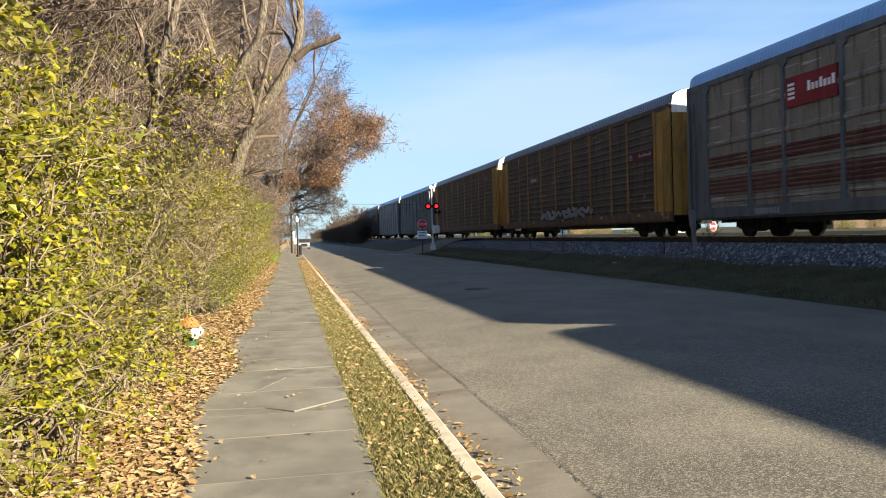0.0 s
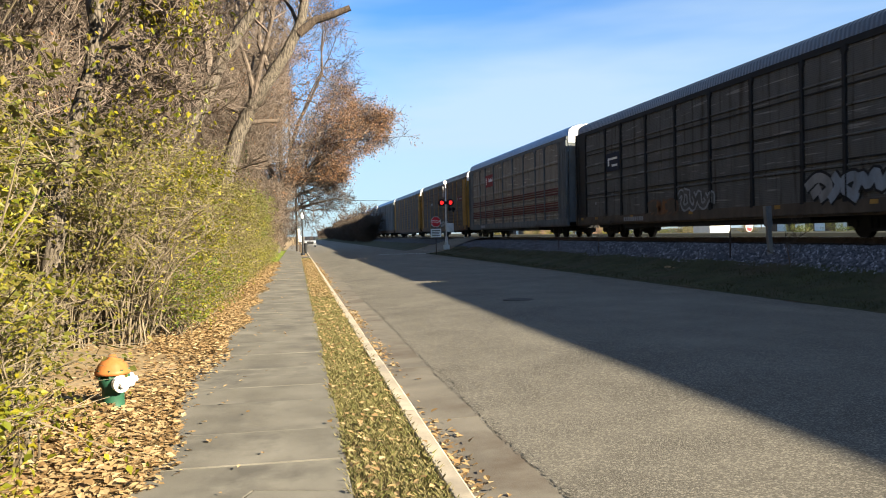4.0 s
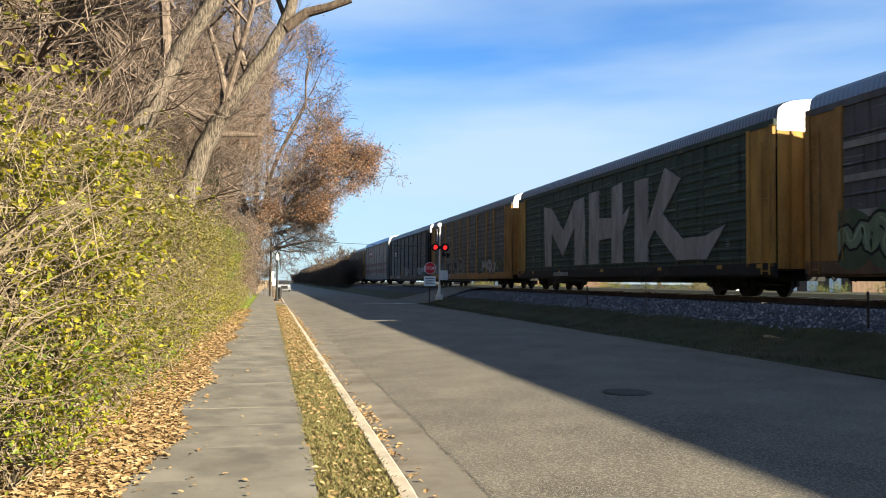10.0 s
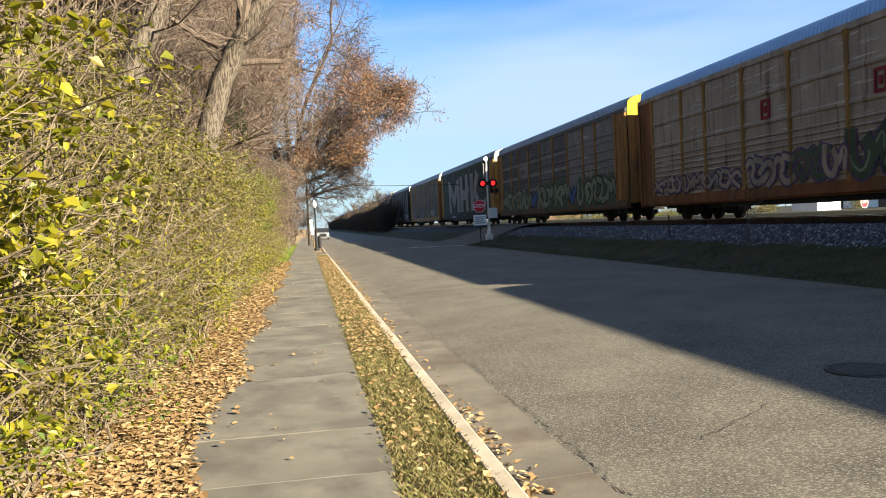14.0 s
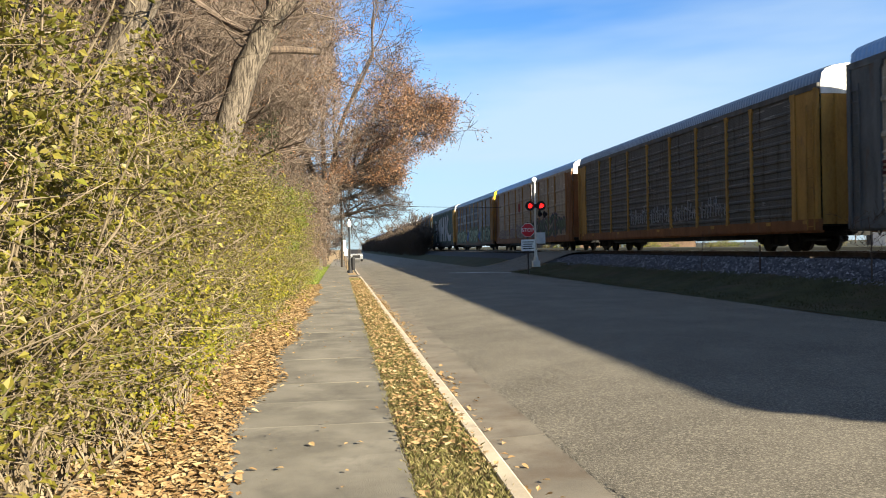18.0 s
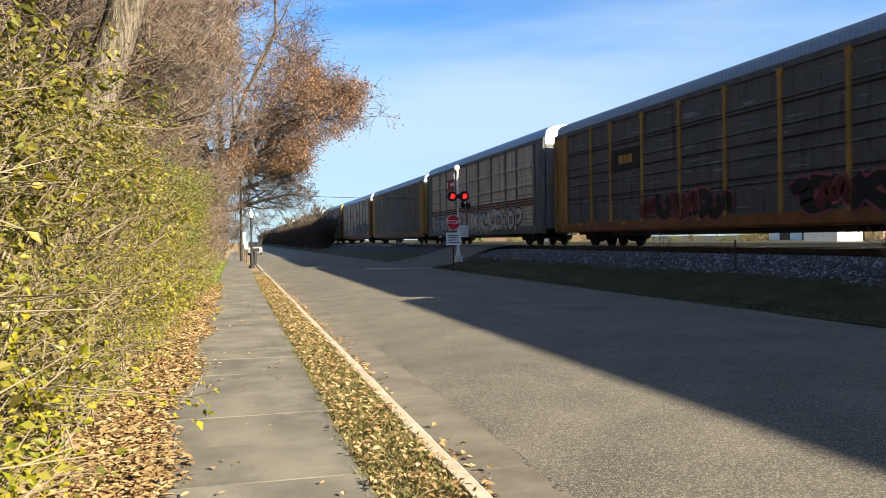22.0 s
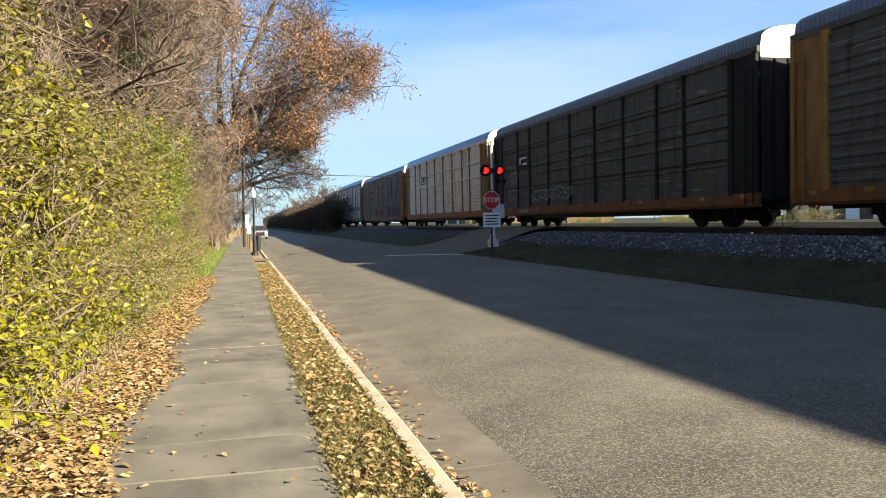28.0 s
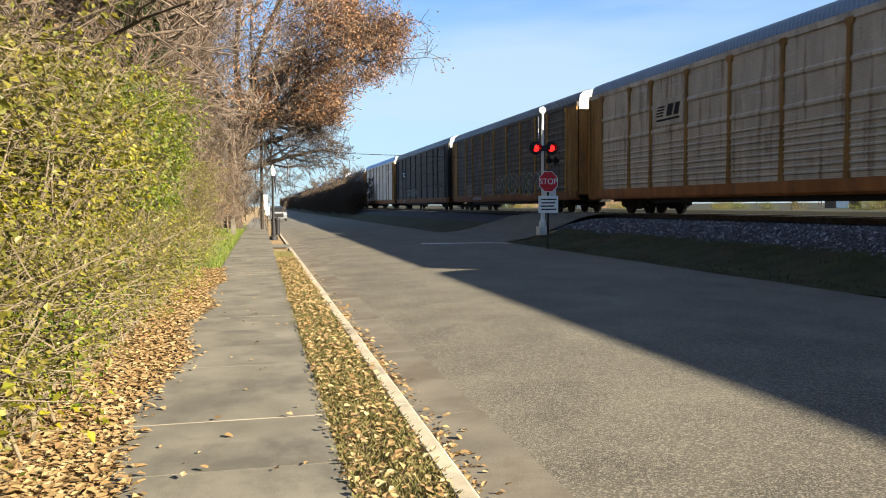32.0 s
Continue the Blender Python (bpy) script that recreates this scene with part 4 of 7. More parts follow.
stripes(CARS[1], (1.62, 1.78, 1.94, 2.08, 2.62, 2.78, 2.94))
stripes(CARS[8], (2.30, 2.46, 2.62))
emblem(CARS[1], 2, 4.15, 5.1, "red", "white", "banner")
emblem(CARS[8], 2, 4.15, 5.0, "red", "white", "banner")
for k in (2, 11):
    emblem(CARS[k], 1, 3.35, 4.25, "navy", "white", "arc")
for k, mark in ((5, "slate"), (9, "yellow")):
    emblem(CARS[k], 2, 3.3, 4.2, "silver" if k == 5 else "black", mark, "block")
for k, plate in ((10, "ivory"), (13, "cream")):
    emblem(CARS[k], 2, 3.55, 4.6, plate, "black", "horse")
for y in (-10.64, -16.3):
    for r in ((y - 0.26, y + 0.26, 3.44, 3.54), (y - 0.26, y + 0.26, 4.03, 4.13), (y - 0.26, y - 0.17, 3.54, 4.03), (y + 0.17, y + 0.26, 3.54, 4.03), (y - 0.06, y + 0.06, 3.66, 3.9)):
        part("emblem_mark", patch(rect(*r), 0.056), tint("red"), CARS[6], "small red emblem", at=pose(-HALF, 0, 0))
emblem(CARS[0], 2, 3.55, 4.0, "umber", "ghost", "block")
emblem(CARS[0], 8, 3.5, 3.95, "maroon", "ghost", "banner")
scrawl(CARS[3], -1.9, -6.0, ("letter", "steel"), 0.95, 2.3, 31, outline="steel", fat=0.3, size=0.85)
scrawl(CARS[3], -6.8, -13.4, ("char", "black"), 0.85, 2.5, 54, outline="letter", fat=0.3, size=0.8)
scrawl(CARS[3], -18.2, -24.6, ("moss", "letter"), 0.85, 2.4, 55, outline="black", fat=0.36, size=1.3)
scrawl(CARS[2], -9.4, -12.0, ("rust", "umber"), 0.85, 1.85, 56, outline="brown", fat=0.3, size=0.9)
scrawl(CARS[2], -12.3, -14.8, ("char",), 0.9, 2.2, 32, outline="ghost", fat=0.16, size=0.8)
scrawl(CARS[2], -20.8, -25.2, ("bluewhite", "letter"), 0.85, 2.2, 57, fat=0.3, size=1.0)
scrawl(CARS[0], -9.2, -17.8, ("bluewhite", "letter"), 0.9, 1.95, 33, fat=0.24)
scrawl(CARS[5], -1.3, -9.1, ("mint",), 0.76, 2.62, 34, size=1.3, fat=0.34, back="moss", shine="pistachio")
scrawl(CARS[5], -9.2, -11.2, ("sky",), 0.9, 2.4, 44, word="V", fat=0.55)
scrawl(CARS[5], -11.2, -17.6, ("mint",), 0.76, 2.85, 45, size=1.35, fat=0.36, back="moss", shine="pistachio")
scrawl(CARS[5], -17.7, -19.4, ("sky",), 0.9, 2.4, 51, word="V", fat=0.5)
scrawl(CARS[5], -19.4, -25.4, ("mint",), 0.76, 2.7, 52, size=1.3, fat=0.34, back="moss", shine="pistachio")
scrawl(CARS[6], -9.3, -14.6, ("moss", "tan"), 0.85, 2.5, 35, outline="lilac", fat=0.22, size=0.95)
scrawl(CARS[6], -14.9, -25.3, ("green", "moss"), 0.85, 2.85, 60, outline="lilac", fat=0.42, size=1.25, shine="mint")
scrawl(CARS[6], -1.5, -8.8, ("tan",), 0.95, 2.2, 36, outline="lilac", fat=0.16, size=0.9)
tag_marks(CARS[7], (3, 4, 5, 6), "ghost", 1.4, 2.3, 37)
scrawl(CARS[9], -9.2, -15.0, ("black", "maroon"), 0.85, 2.3, 38, outline="pink", fat=0.4)
scrawl(CARS[9], -18.2, -25.6, ("black", "maroon"), 0.85, 2.3, 46, outline="pink", fat=0.4)
scrawl(CARS[11], -2.9, -4.0, ("char",), 1.35, 2.5, 39, outline="letter", fat=0.16, size=1.1)
scrawl(CARS[11], -3.0, -4.1, ("char",), 2.4, 3.5, 47, outline="letter", fat=0.16, size=1.1)
scrawl(CARS[11], -6.8, -12.0, ("char",), 1.3, 2.3, 48, outline="ghost", fat=0.2, size=0.8)
scrawl(CARS[12], -4.6, -6.2, ("char",), 0.9, 2.1, 58, outline="letter", fat=0.18, size=0.8)
scrawl(CARS[12], -9.4, -11.9, ("char",), 0.95, 2.1, 40, outline="ghost", fat=0.18, size=0.85)
scrawl(CARS[12], -12.6, -22.5, ("moss", "char"), 0.85, 2.75, 59, outline="ghost", fat=0.3, size=1.4)
for k in (0, 2, 3, 4, 7, 9, 11, 12):
    stencils(CARS[k], "yellow" if k in (9, 11) else "ghost", "yellow", 500 + k, (2.28, 3.36, 4.42) if k in (2, 9, 11) else ())
pale_bands = Shape()
for i in range(BAYS):
    for z in (2.3, 3.3, 4.25):
        q = patch(rect(*bay_range(i), z, z + 0.2), 0.047)
        pale_bands.add(q.v, q.f)
tagged(part("pale_band", pale_bands, tint("silver"), CARS[5], at=pose(-HALF, 0, 0)), kind="stuff")
for k, i in ((1, 1), (2, 2), (3, 2), (4, 2), (11, 1), (12, 2)):
    bars(CARS[k], bay_range(i)[0] + 0.15, bay_range(i)[1] - 0.15, Z_SILL + 0.06, Z_SILL + 0.26, 9, "ghost", 0.082)


def giant_letters(car):
    """The three letters M, H and K sprayed over the whole side."""
    top, bottom = 4.85, 1.35
    w = 0.62
    depth = [0.046]
    def stroke(pts):
        part("painted_letter", patch(pts, depth[0]), tint("letter"), car, at=pose(-HALF, 0, 0))
        depth[0] += 0.002
    a, b = -4.9, -11.3
    w = 1.5
    stroke([(a, top), (a - w * 0.9, top - 0.2), (a - w * 0.9, bottom), (a - 0.3, bottom)])
    stroke([(b + w, top - 0.1), (b + 0.2, top), (b, bottom), (b + w, bottom)])
    m = (a + b) / 2
    stroke([(a - w * 0.9, top - 0.2), (a - w * 0.9, top - 1.6), (m, bottom + 0.5), (m, bottom + 1.9)])
    stroke([(b + w, top - 0.1), (b + w, top - 1.5), (m, bottom + 0.5), (m, bottom + 1.9)])
    a, b = -11.75, -15.75
    w = 1.25
    stroke(rect(a - w, a, bottom, top + 0.1))
    stroke([(b, bottom), (b + w, bottom), (b + w, top + 0.1), (b + 0.1, top + 0.2)])
    stroke([(a - w, 3.6), (b + w, 3.5), (b + w, 2.55), (a - w, 2.5)])
    stroke([(b + 0.05, 3.5), (b - 0.75, 3.9), (b - 0.4, 3.3), (b + 0.05, 2.7)])
    a, b = -16.95, -21.6
    stroke(rect(a - w, a, bottom, top + 0.1))
    stroke([(a - w, 2.9), (b + 1.9, top + 0.3), (b + 0.6, top - 0.3), (a - w, 2.1)])
    stroke([(a - w - 0.7, 3.7), (a - w - 0.3, 2.9), (b + 0.9, bottom), (b - 0.7, bottom)])
    stroke([(b + 0.35, bottom + 0.85), (b + 0.2, bottom + 0.02), (b - 1.3, bottom - 0.02), (b - 2.6, 2.55), (b - 1.2, 2.2)])


giant_letters(CARS[4])


scrawl(CARS[8], -18.45, -23.5, ("chalk",), 0.76, 2.36, 42, word="CHOP", fat=0.34)
scrawl(CARS[8], -12.8, -18.3, ("chalk",), 0.76, 2.45, 49, back="ghost", size=1.1, fat=0.44)
scrawl(CARS[8], -6.9, -10.9, ("fog",), 0.85, 2.5, 53, word="CHOP", fat=0.4)
scrawl(CARS[8], -2.4, -6.7, ("fog", "bluewhite"), 0.85, 2.35, 50, size=1.05, fat=0.36, back="bluewhite")


def train_y(t, k):
    return 58.42 + 11.544 * t + 0.01449 * t * t - PITCH * k


# ---- pavement, kerb, verge ----
def pavement():
    walkway = setting("pavement", strip([(-1.25, -0.022), (0.56, -0.022)], [-40, 0, 40, 80, 120, 160]), M_GUTTER, "narrow concrete pavement between a hedge and a grass verge")
    rnd = random.Random(4)
    slab = {}
    def piece(ring):
        """A broken piece of slab from its corners, with worn edges."""
        s, n = Shape(), len(ring)
        cx, cy = sum(p[0] for p in ring) / n, sum(p[1] for p in ring) / n
        for k, z in ((1.0, -0.03), (1.0, -0.007), (0.992, 0.0)):
            s.v += [(cx + (x - cx) * k, cy + (y - cy) * k, z) for x, y in ring]
        s.f = [(r * n + j, r * n + (j + 1) % n, (r + 1) * n + (j + 1) % n, (r + 1) * n + j) for r in (0, 1) for j in range(n)] + [tuple(range(2 * n, 3 * n))]
        return s
    broken = [[(-1.02, 7.89), (-0.02, 7.89), (-0.29, 8.155), (-1.02, 8.265)], [(0.01, 7.89), (0.55, 7.89), (0.55, 8.385)], [(-1.02, 8.28), (-0.29, 8.17), (0.0, 7.93), (0.55, 8.40), (0.55, 9.04), (-1.02, 9.04)],
              [(-0.42, 9.07), (0.55, 9.07), (0.55, 9.735), (-0.075, 9.89)], [(-1.02, 9.07), (-0.435, 9.07), (-0.09, 9.91), (0.55, 9.75), (0.55, 10.5), (-1.02, 10.5)]]
    for ring in broken:
        part("slab", piece(ring), M_WALKWAY, walkway, at=pose(0, 0, rnd.uniform(-0.004, 0.012)))
    joints = [-8.0 + 1.25 * q for q in range(13)] + [7.88, 10.52, 11.5, 12.76, 13.6, 14.85, 16.1, 17.4, 18.6, 19.9, 21.15, 22.41, 24.93, 26.2, 27.4, 28.6, 29.8, 30.9, 32.05, 33.3, 34.6, 35.99, 36.91, 38.09, 39.3, 40.55, 41.8, 44.04, 45.3] + [46.6 + 1.4 * q for q in range(60)]
    for a, b in zip(joints, joints[1:]):
        size = round(b - a, 3)
        if a == 7.88:
            continue
        if size not in slab:
            s = Shape()
            y0, y1, x0, x1, c = 0.005, size - 0.005, -1.02, 0.55, 0.002
            s.v = [(x0, y0, -0.03), (x1, y0, -0.03), (x1, y1, -0.03), (x0, y1, -0.03), (x0, y0, -c), (x1, y0, -c), (x1, y1, -c), (x0, y1, -c), (x0 + c, y0 + c, 0), (x1 - c, y0 + c, 0), (x1 - c, y1 - c, 0), (x0 + c, y1 - c, 0)]
            s.f = [(0, 1, 5, 4), (1, 2, 6, 5), (2, 3, 7, 6), (3, 0, 4, 7), (4, 5, 9, 8), (5, 6, 10, 9), (6, 7, 11, 10), (7, 4, 8, 11), (8, 9, 10, 11)]
            slab[size] = s.mesh("slab", M_WALKWAY)
        part("slab", slab[size], None, walkway, at=pose(rnd.uniform(-0.02, 0.02), a, rnd.uniform(-0.003, 0.003), rnd.uniform(-0.1, 0.1), rnd.uniform(-0.15, 0.15), 0))
    # pale grit lodged in the widest joint
    part("joint_grit", Shape().box(-0.98, 0.53, 41.788, 41.812, -0.01, 0.003), M_CURB, walkway)
    kerb = setting("kerb", strip([(1.16, -0.12), (1.30, -0.12)], [-60, 1200]), M_CURB, "pale worn concrete kerb beside the road")
    k_me = Shape()
    prof = [(1.165, -0.10), (1.165, -0.008), (1.175, 0.0), (1.285, 0.0), (1.305, -0.015), (1.325, -0.13)]
    for yy in (0.006, 2.994):
        k_me.v += [(x, yy, z) for x, z in prof]
    n = len(prof)
    k_me.f = [(j, j + 1, n + j + 1, n + j) for j in range(n - 1)] + [tuple(range(n))]
    k_mesh = k_me.mesh("kerb_stone", M_CURB)
    g_mesh = Shape().add([(1.31, 0.006, -0.128), (1.93, 0.006, -0.10), (1.93, 2.994, -0.10), (1.31, 2.994, -0.128), (1.31, 0.006, -0.2), (1.93, 0.006, -0.2), (1.93, 2.994, -0.2), (1.31, 2.994, -0.2)],
                         [(0, 1, 2, 3), (4, 5, 1, 0), (6, 7, 3, 2), (5, 6, 2, 1)]).mesh("gutter_slab", M_GUTTER)
    gutter = setting("gutter", strip([(1.28, -0.16), (2.05, -0.16)], [-60, 1200]), M_GUTTER, "concrete gutter pan with tarred joints")
    for i in range(70):
        y = -12 + 3.0 * i
        if not 66 < y < 72:
            part("kerb_stone", k_mesh, None, kerb, at=pose(rnd.uniform(-0.006, 0.006), y, rnd.uniform(-0.006, 0.004)))
        part("gutter_slab", g_mesh, None, gutter, at=pose(0, y, 0))
    # the tarred seam along the gutter, its crack, patches and paint on the road
    seam, rr = Shape(), random.Random(9)
    for i in range(2600):
        # broken tar in ragged flakes, worn away further along
        y0 = 0.5 + 32.0 * (i / 2600)
        if rr.random() < 0.3 + 0.6 * max(0.0, (y0 - 22) / 10):
            continue
        x = 1.95 + 0.035 * math.sin(y0 * 0.35) + 0.012 * math.sin(y0 * 2.1) + rr.gauss(0, 0.016) + (0.08 + rr.gauss(0, 0.02) if rr.random() < 0.25 else 0.0)
        a, ln, q = rr.uniform(0.002, 0.007), rr.uniform(0.015, 0.06), rr.uniform(-0.008, 0.008)
        seam.add([(x - a, y0, -0.0965), (x + a, y0 + 0.006, -0.0965), (x + a + q, y0 + ln, -0.0965), (x - a * 0.3 + q, y0 + ln * 1.1, -0.0965)], [(0, 1, 2, 3)])
    setting("tar_seam", seam, M_TAR, "dark tarred seam between gutter and asphalt")
    marks = Shape()
    for x0, x1 in zip((6.6, 7.2, 8.0, 8.8, 9.5), (7.2, 8.0, 8.8, 9.5, 10.45)):
        marks.add([(x0, 67.7, road_z(x0) + 0.009), (x1, 67.7, road_z(x1) + 0.009), (x1, 68.15, road_z(x1) + 0.009), (x0, 68.15, road_z(x0) + 0.009)], [(0, 1, 2, 3)])
    setting("stop_line", marks, M_LINE, "worn white stop line across the lane")
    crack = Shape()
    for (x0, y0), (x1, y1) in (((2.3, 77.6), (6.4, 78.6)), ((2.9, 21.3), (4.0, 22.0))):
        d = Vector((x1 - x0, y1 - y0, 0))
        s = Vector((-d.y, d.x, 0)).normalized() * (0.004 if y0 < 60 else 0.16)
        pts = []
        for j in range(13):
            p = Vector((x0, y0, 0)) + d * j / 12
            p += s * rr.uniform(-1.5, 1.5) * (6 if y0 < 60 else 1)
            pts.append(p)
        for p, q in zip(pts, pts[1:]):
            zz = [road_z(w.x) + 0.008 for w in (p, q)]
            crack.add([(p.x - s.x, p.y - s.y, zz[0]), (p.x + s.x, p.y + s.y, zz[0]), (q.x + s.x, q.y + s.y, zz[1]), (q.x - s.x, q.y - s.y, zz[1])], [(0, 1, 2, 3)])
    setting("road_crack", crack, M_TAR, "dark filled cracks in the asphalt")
    cover = thing("manhole_cover", "round dark iron manhole cover set in asphalt", "manhole cover", at=pose(5.3, 22.6, 0.075))
    part("cover", Shape().lathe([(0.31, -0.03), (0.31, 0.006), (0.29, 0.008), (0.0, 0.008)], sides=28), M_TAR, cover)
    part("ring", Shape().lathe([(0.37, -0.03), (0.37, 0.004), (0.325, 0.005), (0.32, -0.02)], sides=28), M_TAR, cover, "dark iron ring")
    # the side road that climbs over the track
    cross = Shape()
    cols = [(10.45, 0.056), (11.8, 0.20), (13.4, 0.66), (14.6, 1.06), (15.6, 1.225), (16.6, 1.255)]
    rows = [(69.2, 1.0), (71.0, 0.0), (75.0, 0.0), (79.0, 0.0), (81.5, 1.0)]
    for j, (y, _) in enumerate(rows):
        for i, (x, z) in enumerate(cols):
            push = (cols[i][0] - 11) * 0.28
            yy = y + (push if j == 0 else -push if j == 4 else 0)
            cross.v.append((x, yy, z))
    nx = len(cols)
    cross.f = [(j * nx + i, j * nx + i + 1, (j + 1) * nx + i + 1, (j + 1) * nx + i) for j in range(len(rows) - 1) for i in range(nx - 1)]
    setting("side_road", cross, M_ASPHALT, "short asphalt ramp up to the level crossing")
    path = Shape().add([(0.55, 69.0, -0.01), (1.30, 69.0, -0.01), (1.30, 72.0, -0.01), (0.55, 72.0, -0.01)], [(0, 1, 2, 3)])
    setting("crossing_path", path, M_WALKWAY, "concrete strip across the verge")
    lawn = strip([(-9, 0.33), (-4, 0.20), (-2.2, 0.10), (-1.02, 0.012)], dense_rows(57, 110, 2.0), 0.01, 8)
    setting("lawn", lawn, M_LAWN, "short green lawn beside the pavement")
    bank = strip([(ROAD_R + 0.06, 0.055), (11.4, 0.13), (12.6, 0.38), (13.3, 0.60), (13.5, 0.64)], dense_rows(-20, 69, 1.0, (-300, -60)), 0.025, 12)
    setting("grass_bank", bank, M_TURF_SHADED, "rough grass bank between road and ballast, darkened for train shade")
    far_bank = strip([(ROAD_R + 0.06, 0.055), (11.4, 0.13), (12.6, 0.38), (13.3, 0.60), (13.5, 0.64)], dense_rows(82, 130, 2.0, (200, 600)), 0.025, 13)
    setting("grass_bank_far", far_bank, M_TURF_SHADED, "rough grass bank beyond the level crossing, darkened for train shade")


pavement()


def scatter(name, count, place, size, mat, label, category, seed, flat=0.35, width=0.7):
    """Loose leaves lying on the ground."""
    s, rnd = Shape(), random.Random(seed)
    for _ in range(count):
        p = place(rnd)
        w = rnd.uniform(0, 2 * math.pi)
        along = Vector((math.cos(w), math.sin(w), rnd.uniform(-flat, flat)))
        face = Vector((rnd.uniform(-flat, flat), rnd.uniform(-flat, flat), 1))
        q = rnd.uniform(*size)
        (s.oval if rnd.random() < 0.5 else s.leaf)(Vector(p) + Vector((0, 0, 0.012 + abs(along.z) * q * 0.6)), along, face, q, rnd.uniform(width * 0.8, width * 1.3))
    return tagged(part(name, s, mat), label, category, kind="stuff")


def ground_z(x):
    for (x0, z0), (x1, z1) in zip(GROUND, GROUND[1:]):
        if x0 <= x <= x1:
            return z0 + (z1 - z0) * (x - x0) / (x1 - x0)
    return 0.0


def litter_place(r):
    y = r.uniform(-1, 58) if r.random() < 0.75 else r.uniform(2, 24)
    if 13.6 < y < 16.4 and r.random() < 0.8:
        y = r.uniform(16.4, 58)
    x = -1.0 - abs(r.gauss(0, 0.5)) + r.uniform(-0.05, 0.2) + 0.22 * math.sin(y * 1.3) * r.random()
    return x, y, max(ground_z(x), -0.01) + r.uniform(0, 0.03)


scatter("leaf_litter", 84000, litter_place, (0.03, 0.09), L_FALLEN, "dry tan and orange leaves lying along the hedge", "leaf litter", 21, 0.35)
scatter("hedge_floor_leaves", 6000, lambda r: ((lambda x: (x, r.uniform(-1, 60), ground_z(x) + r.uniform(0, 0.03)))(r.uniform(-6.5, -1.8))), (0.06, 0.13), L_FALLEN, "dry brown leaves under the shrubs", "leaf litter", 22, 0.5)
def heap_place(r):
    x, y = r.gauss(-1.6, 0.3), r.gauss(12.0, 0.5)
    h = 0.12 * math.exp(-((x + 1.6) ** 2) / 0.10 - ((y - 12.2) ** 2) / 0.18)
    return min(x, -0.98), y, max(ground_z(x), 0.0) + r.uniform(0, 1) * h


scatter("leaf_heap", 2600, heap_place, (0.045, 0.095), L_FALLEN, "loose heap of tan leaves against the hydrant", "leaf litter", 29, 0.5)
scatter("pavement_leaves", 420, lambda r: (r.uniform(-1.0, 0.55) if r.random() < 0.6 else -1.0 + abs(r.gauss(0, 0.25)), r.uniform(0, 62), 0.005), (0.03, 0.075), L_FALLEN, "a few dry leaves scattered on concrete", "fallen leaves", 23, 0.3)
scatter("verge_leaves", 6000, lambda r: (r.uniform(0.56, 1.17), r.uniform(0, 62) if r.random() < 0.4 else r.uniform(26, 62), 0.02), (0.03, 0.075), L_FALLEN, "dry leaves caught in the verge grass", "fallen leaves", 24, 0.5)


def gutter_place(r):
    heap = r.choice((6.0, 9.5, 11.2, 16.8, 21.0, 22.6, 30.0, 35.5, 38.2, 41.0, 43.8, 46.0, 49.0))
    y = r.gauss(heap, 0.7) if r.random() < 0.75 else r.uniform(0, 60)
    return 1.34 + abs(r.gauss(0, 0.11)), y, -0.12


scatter("gutter_leaves", 1500, gutter_place, (0.035, 0.085), L_FALLEN, "small heaps of dry leaves against the kerb", "fallen leaves", 25, 0.5)


def blades(name, count, place, height, mat, label, seed, wide=0.006):
    s, rnd = Shape(), random.Random(seed)
    for _ in range(count):
        x, y, z = place(rnd)
        h, w, lean = rnd.uniform(*height), rnd.uniform(0, 2 * math.pi), rnd.uniform(0.2, 1.1)
        dx, dy = math.cos(w), math.sin(w)
        k = wide * rnd.uniform(0.7, 1.6)
        s.add([(x - dy * k, y + dx * k, z), (x + dy * k, y - dx * k, z), (x + dx * h * lean * 0.45 + dy * k * 0.6, y + dy * h * lean * 0.45 - dx * k * 0.6, z + h * 0.7), (x + dx * h * lean, y + dy * h * lean, z + h)], [(0, 1, 2), (0, 2, 3)])
    return tagged(part(name, s, mat), label, "grass", kind="stuff")


def verge_y(r, a, b):
    return a + (b - a) * r.random() ** 1.25


blades("verge_grass", 110000, lambda r: (0.535 + 0.64 * r.random() ** 0.9 + 0.02 * math.sin(r.random() * 60), verge_y(r, 1.5, 66), -0.045), (0.035, 0.075), L_GRASS, "dry yellow-green verge grass with fallen leaves", 26, 0.0028)
blades("bank_grass", 22000, lambda r: ((lambda x: (x, verge_y(r, 6, 68.5), ground_z(x) + 0.03))(r.uniform(10.65, 13.5))), (0.03, 0.075), L_BANK_SHADED, "railway bank grass with train shade in its colour", 27, 0.006)
blades("lawn_blades", 9000, lambda r: ((lambda x: (x, r.uniform(57.5, 95), max(0.0, ground_z(x)) + 0.02))(-1.06 - 4.5 * r.random() ** 1.3)), (0.05, 0.12), L_LAWN, "green lawn blades at the end of the hedge", 28, 0.012)


